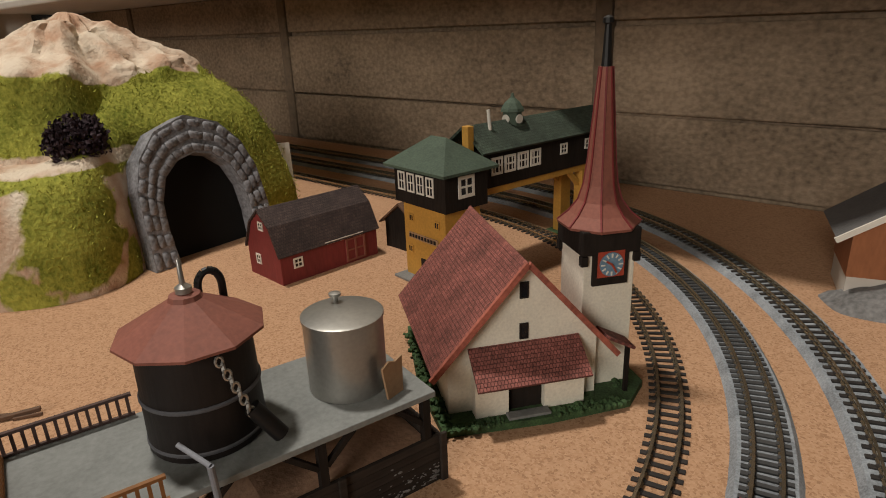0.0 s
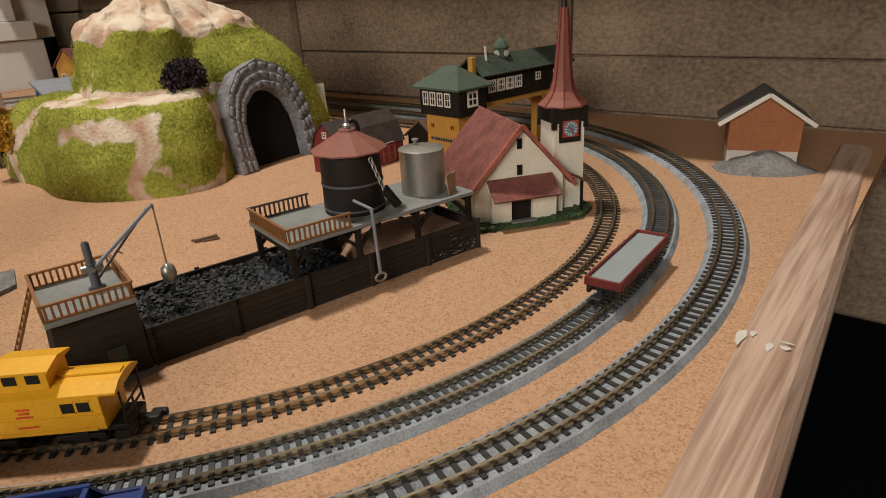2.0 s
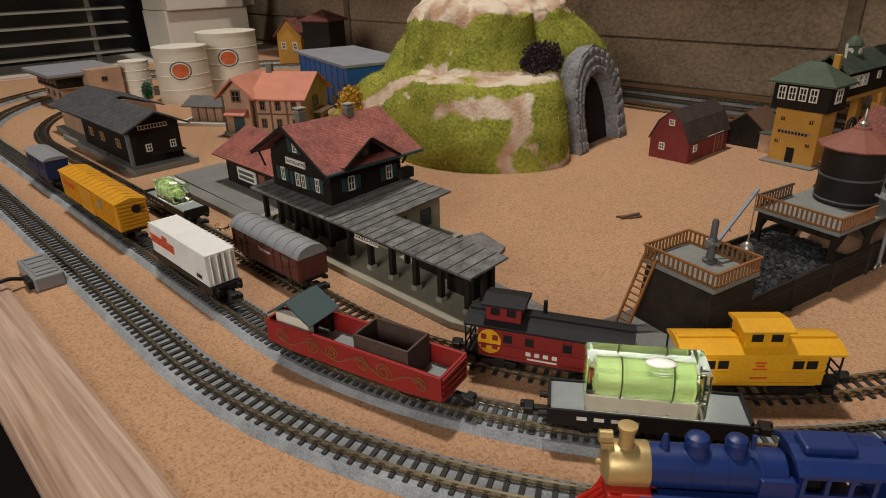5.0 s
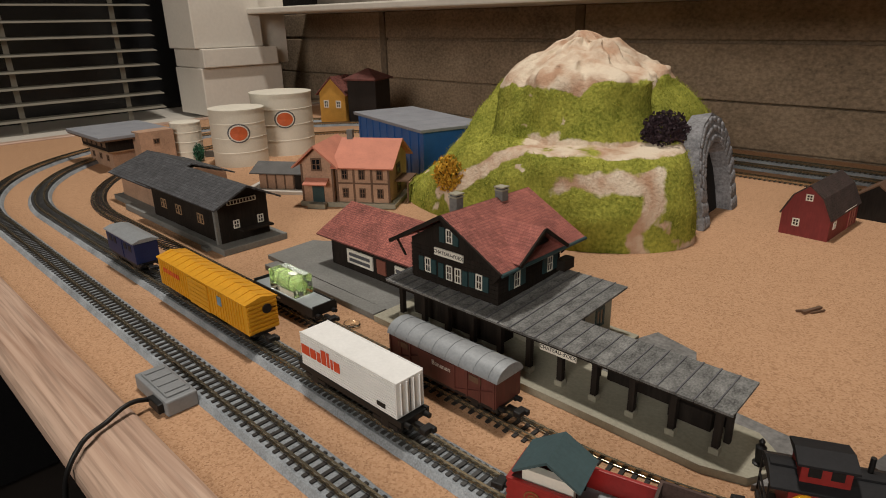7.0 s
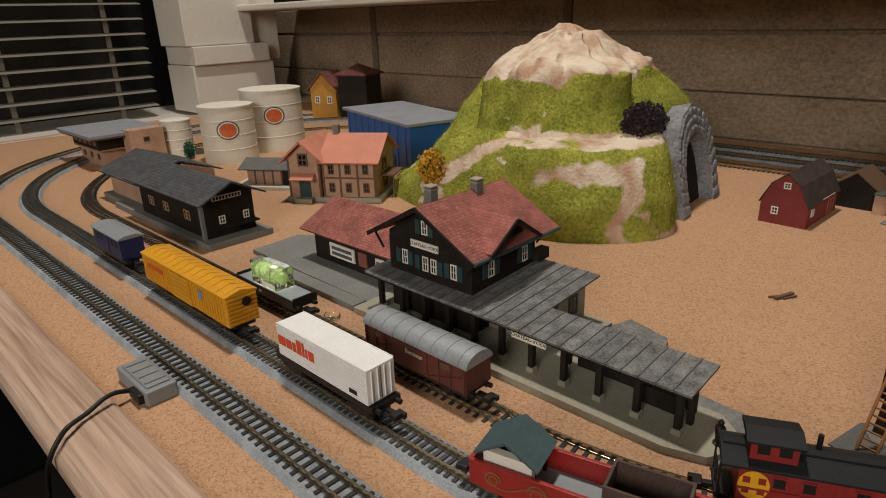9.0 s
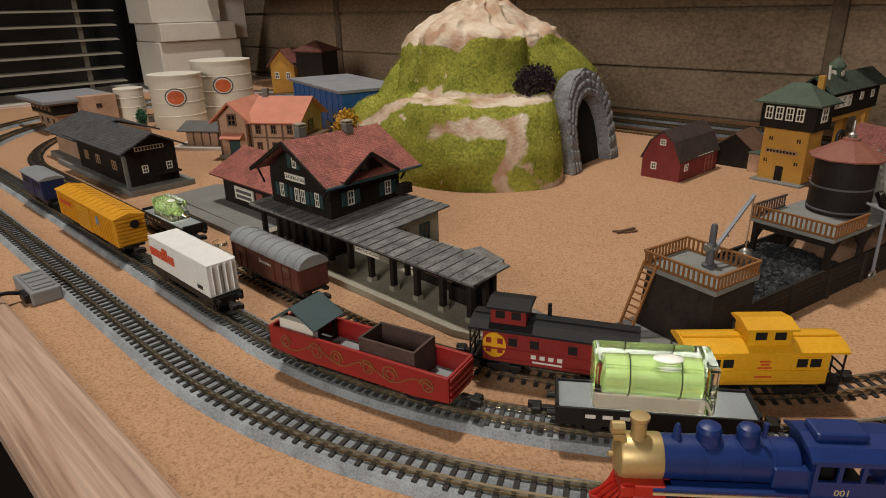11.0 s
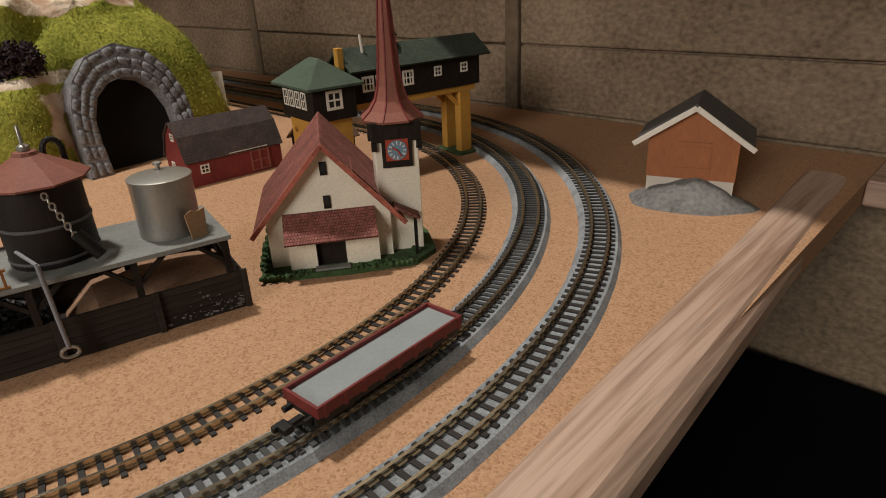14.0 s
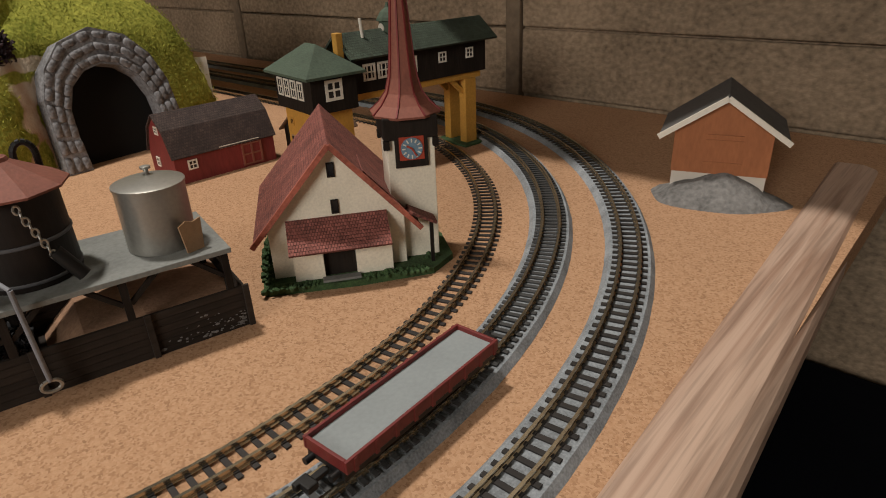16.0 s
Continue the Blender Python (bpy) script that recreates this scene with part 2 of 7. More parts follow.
moulding("trim_front", "a", A0 - 0.02, A1 + 0.0242, B0, B0 - 0.0245, FRAME_A, "varnished wooden frame board along the table front")
moulding("trim_side", "b", B0 + 0.0005, 0.428, 0.0328, 0.0328 + 0.0215, FRAME_B, "varnished wooden frame board along the table side", 0.045)
layout_part("trim_corner", one_box(A1 + 0.0005, 0.082, 0.4287, B1, -0.012, 0.0012, 0.001), FRAME_A, "wooden board end at the table's back corner", "table frame")
moulding("trim_far", "b", B0 + 0.0005, B1, A0, A0 - 0.02, FRAME_B, "varnished wooden frame board at the table's far end")


def concrete_wall():
    """Cast wall: panels between recessed joints, with raised board marks."""
    bm = bmesh.new()
    rnd = random.Random(4)
    joints = [-1.3, -0.937, -0.575, -0.207, 0.158, 0.53]
    rows = [(-0.62, -0.30), (-0.296, -0.002), (0.001, 0.047), (0.0485, 0.1055), (0.109, 0.148)]
    for a0, a1 in zip(joints, joints[1:]):
        for z0, z1 in rows:
            off = rnd.uniform(-0.0012, 0.0012)
            box(bm, a0 + 0.0063, a1 - 0.0063, B1 + 0.004 + off, B1 + 0.06, z0, z1, 0.0014)
    box(bm, -1.3, 0.53, B1 + 0.0085, B1 + 0.07, -0.62, 0.148)
    return bm


JOINT = material("joint_stain", (0.175, 0.128, 0.086), 0.95, vary=0.4, grain=150, blotch=20, bump=0.3)
for a_ in (-0.937, -0.575, -0.207, 0.158):
    layout_part("wall_joint", one_box(a_ - 0.0062, a_ + 0.0062, B1 + 0.0015, B1 + 0.02, -0.62, 0.148, 0.001), JOINT, "dark vertical joint strip in the concrete wall", "wall joint")
layout_part("wall_back", concrete_wall(), CONCRETE, "board-marked concrete wall with vertical joints behind the table", "wall")
layout_part("ledge", one_box(-1.14, 0.14, 0.332, 0.62, 0.1482, 0.157, 0.002), WHITE_PAINT, "white painted ledge board on top of the concrete wall", "ledge")
# upper back wall: out of view, part of the added box that bounces light
layout_part("bounce_wall_back_upper", one_box(-1.3, 0.53, 0.62, 0.66, 0.1, 1.5), PLASTER, "unseen plaster wall above the ledge, added to bounce light", "wall")
layout_part("floor", one_box(-2.6, 2.2, -2.6, 0.56, -0.66, -0.62), TABLE_SIDE, "dark brown floor under the table", "floor")
layout_part("dark_cover", one_box(-0.35, 0.9, -0.6, 0.475, -0.40, -0.137, 0.006), BLACK_CLOTH, "black cloth-covered case standing below the table edge", "cover")
# rest of the box: unseen walls and ceiling, added for bounced fill light
layout_part("bounce_wall_right", one_box(2.2, 2.25, -2.6, 0.6, -0.66, 1.5), PLASTER, "unseen plaster wall added to bounce light", "wall")
layout_part("bounce_wall_front", one_box(-2.6, 2.25, -2.65, -2.6, -0.66, 1.5), PLASTER, "unseen plaster wall added to bounce light", "wall")
layout_part("bounce_wall_left", one_box(-2.65, -2.6, -2.65, 0.66, -0.66, 1.5), PLASTER, "unseen plaster wall added to bounce light", "wall")
layout_part("bounce_wall_back_rest", one_box(0.53, 2.25, 0.5, 0.55, -0.66, 1.5), PLASTER, "unseen plaster wall added to bounce light", "wall")
layout_part("ceiling", one_box(-2.65, 2.25, -2.65, 0.66, 1.5, 1.54), PLASTER, "unseen pale ceiling added to bounce light", "ceiling")

# the window end: dark pane, blind, white stepped pillar
GLASS_DARK = material("night_window", (0.012, 0.012, 0.013), 0.25, grain=100, blotch=10, bump=0.0)
SLAT = material("blind_slat", (0.24, 0.22, 0.18), 0.55, vary=0.1, grain=300, blotch=30, bump=0.05)
layout_part("wall_end", one_box(-1.32, -1.29, -1.2, 0.6, -0.6, 1.5), GLASS_DARK, "dark window pane at night behind the blind", "window")
blind = thing("window_blind", at(-1.17, 0.0), TURN, "lowered pale slatted blind before a dark window", "blind", "", "structure")
slat = part("slat", one_box(-9, 9, -620, 215, -0.6, 0.6, 0.3), SLAT, blind)
slat.matrix_basis = mm(0, 0, -8, 0, 9, 0)
for i in range(1, 22):
    shared("slat", slat, blind, mm(0, 0, -8 + 21.5 * i, 0, 9, 0))
for y in (-520, -330, -150, 20, 165):
    part("cord", one_box(-10.5, -9.2, y - 3.5, y + 3.5, -10, 470), SLAT, blind, "woven ladder tape")
pillar = thing("window_pillar", at(-1.115, 0.315), TURN, "white painted stepped pillar at the window corner", "pillar", "", "structure")
for x0, x1, y0, y1, z0, z1 in ((-60, 30, -75, 40, 100, 400), (-60, 38, -68, 60, 72, 99.5), (-60, 30, -70, 70, 0, 71.5), (-60, 14, 40.5, 95, 72, 400)):
    part("block", one_box(x0, x1, y0, y1, z0, z1, 1.5), WHITE_PAINT, pillar)
layout_part("sill", one_box(-1.29, -1.08, -1.2, 0.5, -0.03, -0.006), WHITE_PAINT, "pale window sill behind the table", "sill")

# ---------------------------------------------------------------- tracks
def stadium(front, back, left, right, r, cf, cb):
    """Closed loop of straights and quarter arcs, as (a, b, heading) functions of the run."""
    al, ar = left, right                     # centres of the end arcs on a
    segs = [("s", (al, front), (ar, front)), ("c", (ar, cf), -90, 0), ("s", (ar + r, cf), (ar + r, cb)), ("c", (ar, cb), 0, 90),
            ("s", (ar, back), (al, back)), ("c", (al, cb), 90, 180), ("s", (al - r, cb), (al - r, cf)), ("c", (al, cf), 180, 270)]
    table = []
    for s in segs:
        length = math.dist(s[1], s[2]) if s[0] == "s" else r * math.pi / 2
        table.append((length, s))
    total = sum(t[0] for t in table)

    def go(run):
        run %= total
        for length, s in table:
            if run <= length:
                break
            run -= length
        if s[0] == "s":
            (x0, y0), (x1, y1) = s[1], s[2]
            k = run / length
            return x0 + (x1 - x0) * k, y0 + (y1 - y0) * k, math.degrees(math.atan2(y1 - y0, x1 - x0))
        ang = s[2] + 90 * run / length
        return s[1][0] + r * math.cos(radians(ang)), s[1][1] + r * math.sin(radians(ang)), ang + 90
    return go, total


TRACKS = {
    "inner": (stadium(-0.056, 0.3628, -0.630, -0.240, 0.205, 0.149, 0.1578), 0.0, 4.0, TIE),
    "middle": (stadium(-0.087, 0.3976, -0.6694, -0.2508, 0.2396, 0.1526, 0.158), 2.2, 3.05, TIE_GREY),
    "outer": (stadium(-0.1175, 0.4315, -0.683, -0.257, 0.2745, 0.157, 0.157), 2.2, 4.2, TIE),
}
GAUGE = 3.35                      # half of it, in millimetres


def sweep(bm, go, total, outline, step=0.004):
    """Pushes an outline of (offset, height) in millimetres along a loop; result in metres of the layout."""
    k = int(total / step)
    rings = []
    for i in range(k):
        a, b, h = go(total * i / k)
        nx, ny = math.sin(radians(h)), -math.cos(radians(h))
        rings.append([bm.verts.new((a + nx * o * 0.001, b + ny * o * 0.001, z * 0.001)) for o, z in outline])
    n = len(outline)
    for i in range(k):
        p, q = rings[i], rings[(i + 1) % k]
        for j in range(n):
            bm.faces.new((p[j], p[(j + 1) % n], q[(j + 1) % n], q[j]))
    bmesh.ops.recalc_face_normals(bm, faces=bm.faces[:])
    return bm


def build_track(key, label):
    (go, total), lift, spacing, tie_mat = TRACKS[key]
    track = thing("railway_track", (0, 0, 0), TURN, label, "railway track", "loops of track")
    if lift:
        bm = sweep(bmesh.new(), go, total, [(-8.6, 0.05), (-7.0, lift), (7.0, lift), (8.6, 0.05)], 0.003)
        for v in bm.verts:
            v.co += Vector(noise.noise_vector(v.co * 900)) * 0.00018
        part("roadbed", bm, ROADBED, track, "grey foam roadbed", False, 1)
    tie0 = None
    rest = bmesh.new()
    n = int(total * 1000 / spacing)
    near = sorted(range(n), key=lambda i: -(go(total * i / n)[0] * 0.6 - go(total * i / n)[1]))[:300]
    near = set(near)
    rnd = random.Random(7)
    for i in range(n):
        a, b, h = go(total * i / n)
        m = pose(a, b, lift * 0.001, 0, 0, h + rnd.uniform(-1.5, 1.5))
        if i in near:
            if tie0 is None:
                bm = one_box(-0.75, 0.75, -6.0, 6.0, 0.0, 0.6, 0.1)
                for s in (-1, 1):
                    box(bm, -0.65, 0.65, s * GAUGE - 1.0, s * GAUGE + 1.0, 0.5, 1.0)
                tie0 = part("tie", bm, tie_mat, track)
                tie0.matrix_basis = m
            else:
                shared("tie", tie0, track, m)
        else:
            box(rest, -0.00075, 0.00075, -0.006, 0.006, 0.0, 0.0006, m=m)
    far = part("sleeper_run", rest, tie_mat, track, "", False, 1)
    far["kind"] = "stuff"
    for s in (-1, 1):
        c = s * GAUGE
        z = lift + 0.6
        prof = [(c - 0.75, z), (c - 0.75, z + 0.2), (c - 0.18, z + 0.45), (c - 0.18, z + 1.2), (c - 0.42, z + 1.35), (c - 0.42, z + 1.75), (c + 0.42, z + 1.75), (c + 0.42, z + 1.35), (c + 0.18, z + 1.2), (c + 0.18, z + 0.45), (c + 0.75, z + 0.2), (c + 0.75, z)]
        part("rail", sweep(bmesh.new(), go, total, prof, 0.003), RAIL, track, "dull metal rail", False, 1)
    return track


for key_, label_ in (("inner", "brown-tied model railway track laid bare on the cork"), ("middle", "model railway track with narrow ties on grey roadbed"), ("outer", "model railway track with wide ties on grey roadbed")):
    build_track(key_, label_)


def on_track(key, x, y, extra=0.0):
    """The pose on a track's rail tops nearest to the world's (x, y)."""
    (go, total), lift, _, _ = TRACKS[key]
    p = Vector((x, y, 0))
    best = min((total * i / 4000 for i in range(4000)), key=lambda s: (at(*go(s)[:2]) - p).length)
    a, b, h = go(best)
    w = at(a, b, (lift + 2.35) * 0.001)
    return (w.x, w.y, w.z), h + TURN + extra

# ---------------------------------------------------------------- more materials
CREAM = material("cream_render", (0.82, 0.77, 0.64), 0.8, vary=0.18, grain=1200, blotch=90, bump=0.2)
DARK_WOOD = material("dark_stained_boards", (0.019, 0.014, 0.011), 0.8, gloss=0.2, vary=0.5, grain=900, blotch=150, stretch=(1, 1, 0.15), bump=0.3)
COAL_BOARDS = material("weathered_black_boards", (0.032, 0.024, 0.019), 0.8, gloss=0.25, vary=0.5, grain=700, blotch=120, stretch=(0.2, 1, 1), bump=0.3, random_island=0.2)
GREY_DECK = material("grey_deck", (0.22, 0.23, 0.22), 0.75, vary=0.25, grain=900, blotch=90, bump=0.2)
COAL = material("coal_lumps", (0.020, 0.022, 0.026), 0.65, vary=0.6, grain=1500, blotch=300, bump=0.4)
ORANGE_RAIL = material("orange_brown_wood", (0.25, 0.105, 0.03), 0.6, vary=0.3, grain=900, blotch=150)
SILVER = material("silver_plastic", (0.42, 0.41, 0.38), 0.38, metal=0.75, vary=0.15, grain=900, blotch=80, bump=0.05)
TANK_BLACK = material("tank_black_brown", (0.018, 0.0135, 0.012), 0.6, gloss=0.3, vary=0.4, grain=900, blotch=80, stretch=(1, 1, 0.2))
TANK_ROOF = material("tank_roof_red_brown", (0.25, 0.085, 0.058), 0.7, vary=0.25, grain=900, blotch=90)
BARN_RED = material("barn_red", (0.20, 0.026, 0.026), 0.65, vary=0.3, grain=900, blotch=90, stretch=(1, 1, 0.2))
BARN_ROOF = material("barn_shingle_brown", (0.085, 0.050, 0.042), 0.85, vary=0.4, grain=1300, blotch=150, bump=0.5)
WINDOW_WHITE = material("window_white", (0.74, 0.70, 0.62), 0.6, vary=0.1, grain=900, blotch=90, bump=0.03)
PANE = material("dark_pane", (0.012, 0.013, 0.015), 0.12, grain=400, blotch=30, bump=0.0)
YELLOW_WALL = material("ochre_yellow_wall", (0.52, 0.27, 0.045), 0.75, vary=0.25, grain=900, blotch=90)
GREEN_ROOF = material("green_roof", (0.065, 0.095, 0.065), 0.8, vary=0.4, grain=1100, blotch=70, bump=0.4)
ORANGE_WALL = material("orange_brick_wall", (0.36, 0.135, 0.055), 0.8, vary=0.2, grain=900, blotch=90, stretch=(1, 1, 0.3))
SLATE = material("grey_slate", (0.11, 0.107, 0.105), 0.7, vary=0.3, grain=900, blotch=90, bump=0.3)
ROCK_GREY = material("grey_rock", (0.20, 0.195, 0.19), 0.85, vary=0.55, grain=500, blotch=70, bump=0.6)
GREEN_BASE = material("green_scatter", (0.05, 0.10, 0.035), 0.95, vary=0.6, grain=1600, blotch=200, bump=0.8)
AWNING = material("grey_boards", (0.17, 0.17, 0.165), 0.85, vary=0.8, grain=1600, blotch=260, stretch=(1, 0.6, 1), bump=0.7, random_island=0.12)
PLATFORM = material("platform_stone", (0.33, 0.31, 0.24), 0.85, vary=0.2, grain=900, blotch=50, bump=0.2)
PLATFORM_GREY = material("platform_grey", (0.19, 0.19, 0.18), 0.85, vary=0.3, grain=900, blotch=40, bump=0.2)
SHUTTER = material("dark_green_shutter", (0.02, 0.055, 0.06), 0.6, grain=900, blotch=100)
PINK_WALL = material("pinkish_timber_wall", (0.44, 0.275, 0.185), 0.8, vary=0.35, grain=900, blotch=80)
PINK_ROOF = material("salmon_tile", (0.55, 0.215, 0.145), 0.8, vary=0.2, grain=1300, blotch=90, bump=0.4)
BROWN_TRIM = material("brown_trim", (0.13, 0.07, 0.04), 0.7, grain=900, blotch=90)
TANK_WHITE = material("oil_tank_white", (0.66, 0.62, 0.53), 0.6, vary=0.1, grain=700, blotch=50, bump=0.05)
BLUE_WALL = material("bright_blue_wall", (0.015, 0.10, 0.34), 0.5, vary=0.2, grain=900, blotch=70, bump=0.05)
ROOF_GREY = material("grey_flat_roof", (0.24, 0.25, 0.28), 0.7, vary=0.2, grain=900, blotch=60)
SIGN_ORANGE = material("sign_orange", (0.55, 0.11, 0.03), 0.6, grain=900, blotch=90, bump=0.0)
SIGN_GREY = material("sign_grey", (0.10, 0.10, 0.11), 0.6, grain=900, blotch=90, bump=0.0)
BRASS = material("gold_paint", (0.55, 0.41, 0.19), 0.42, metal=0.6, vary=0.15, grain=900, blotch=90, bump=0.03)
VERGE_RED = material("worn_verge_red", (0.40, 0.115, 0.075), 0.7, vary=0.5, grain=900, blotch=160, bump=0.15)
CLOCK_BLUE = material("clock_blue", (0.17, 0.28, 0.38), 0.5, grain=900, blotch=90, bump=0.0)
CLOCK_RED = material("clock_red", (0.42, 0.06, 0.03), 0.5, grain=900, blotch=90, bump=0.0)
SAND = material("sand_fill", (0.36, 0.21, 0.13), 0.95, vary=0.35, grain=700, blotch=80, bump=0.4)
CARD_TAN = material("tan_card", (0.36, 0.22, 0.12), 0.8, grain=600, blotch=90)


def tile_material(name, color, rows, across, depth=0.0004):
    """Roof tiles in courses: brick pattern for relief and slight colour changes."""
    m = material(name, color, 0.8, vary=0.55, grain=1300, blotch=110, bump=0.2)
    nt = m.node_tree
    n, link = nt.nodes, nt.links
    b = n["Principled BSDF"]
    base = b.inputs["Base Color"].links[0].from_socket
    uv = n.new("ShaderNodeUVMap")
    br = n.new("ShaderNodeTexBrick")
    br.inputs["Scale"].default_value = 1.0
    br.inputs["Brick Width"].default_value, br.inputs["Row Height"].default_value = across, rows
    br.inputs["Mortar Size"].default_value = rows * 0.09
    br.inputs["Mortar Smooth"].default_value = 0.6
    br.inputs["Color1"].default_value = (1, 1, 1, 1)
    br.inputs["Color2"].default_value = (0.62, 0.58, 0.58, 1)
    br.inputs["Mortar"].default_value = (0.30, 0.27, 0.27, 1)
    link.new(uv.outputs[0], br.inputs["Vector"])
    mix = n.new("ShaderNodeMix")
    mix.data_type, mix.blend_type = "RGBA", "MULTIPLY"
    mix.inputs["Factor"].default_value = 0.95
    link.new(base, mix.inputs["A"])
    link.new(br.outputs["Color"], mix.inputs["B"])
    link.new(mix.outputs["Result"], b.inputs["Base Color"])
    bp = n.new("ShaderNodeBump")
    bp.inputs["Strength"].default_value, bp.inputs["Distance"].default_value = 1.0, depth * 1.6
    link.new(br.outputs["Fac"], bp.inputs["Height"])
    bp.invert = True
    link.new(bp.outputs[0], b.inputs["Normal"])
    return m


RED_TILE = tile_material("red_roof_tile", (0.37, 0.125, 0.10), 1.3, 1.0)
ROSE_TILE = tile_material("rose_roof_tile", (0.52, 0.17, 0.135), 1.6, 1.1)
DARK_SHINGLE = tile_material("dark_shingle", (0.10, 0.105, 0.115), 2.4, 2.2)
GREEN_TILE = tile_material("green_roof_tile", (0.062, 0.092, 0.062), 1.6, 1.3)
BARN_TILE = tile_material("barn_shingle", (0.085, 0.055, 0.048), 1.5, 1.2)


def slab(name, p0, p1, p2, p3, t, material_, parent, label=""):
    """A roof slab with run lengths in millimetres as its UV map."""
    bm = roof_slab(bmesh.new(), p0, p1, p2, p3, t)
    u = (Vector(p1) - Vector(p0)).normalized()
    nrm = u.cross(Vector(p3) - Vector(p0)).normalized()
    v = nrm.cross(u)
    lay = bm.loops.layers.uv.new("UVMap")
    for f in bm.faces:
        for lp in f.loops:
            d = lp.vert.co - Vector(p0)
            lp[lay].uv = (d.dot(u), d.dot(v))
    return part(name, bm, material_, parent, label)


def window(parent, x, y, z, w, h, turn=0, bars=(1, 1), frame_mat=None, deep=0.5, name="window"):
    """A framed window on a wall that faces -y of the thing (turned by turn): frame, cross bars, dark pane."""
    fm = frame_mat or WINDOW_WHITE
    m = mm(x, y, z, 0, 0, turn)
    t = 0.16 * min(w, h)
    bm = bmesh.new()
    loops = []
    for yy in (-deep * 0.55, deep * 0.3):
        for e in (0.0, t):
            loops.append([bm.verts.new((px * (w / 2 - e), yy, pz * (h / 2 - e))) for px, pz in ((-1, -1), (1, -1), (1, 1), (-1, 1))])
    fo, fi, bo, bi = loops
    for i in range(4):
        j = (i + 1) % 4
        for a, b in ((fo, fi), (fi, bi), (bi, bo), (bo, fo)):
            bm.faces.new((a[i], a[j], b[j], b[i]))
    bmesh.ops.recalc_face_normals(bm, faces=bm.faces[:])
    win = part(name, bm, fm, parent)
    win.matrix_basis = m
    for i in range(bars[0]):
        c = -w / 2 + w * (i + 1) / (bars[0] + 1)
        part("glazing_bar", one_box(c - t * 0.32, c + t * 0.32, -deep * 0.4, deep * 0.3, -h / 2 + t, h / 2 - t), fm, win)
    for i in range(bars[1]):
        c = -h / 2 + h * (i + 1) / (bars[1] + 1)
        part("glazing_bar", one_box(-w / 2 + t, w / 2 - t, -deep * 0.36, deep * 0.3, c - t * 0.32, c + t * 0.32), fm, win)
    part("pane", one_box(-w / 2 + t * 0.5, w / 2 - t * 0.5, -deep * 0.18, deep * 0.28, -h / 2 + t * 0.5, h / 2 - t * 0.5), PANE, win)
    return win


def gable_body(bm, w, d, eave, ridge, y0=0.0):
    """Walls with a gable to the front and back; x from -w/2 to w/2, y from y0 to y0 + d."""
    return prism(bm, [(-w / 2, 0), (w / 2, 0), (w / 2, eave), (0, ridge), (-w / 2, eave)], y0, y0 + d)


def gable_roof(parent, w, y0, y1, eave, ridge, over, t, material_, name="roof"):
    """Two slabs over gable walls; ridge along y."""
    k = (ridge - eave) / (w / 2)
    e = w / 2 + over
    z = ridge + t
    slab(name + "_slope", (-e, y0, z - k * e), (-e, y1, z - k * e), (0, y1, z), (0, y0, z), t, material_, parent)
    slab(name + "_slope", (e, y1, z - k * e), (e, y0, z - k * e), (0, y0, z), (0, y1, z), t, material_, parent)


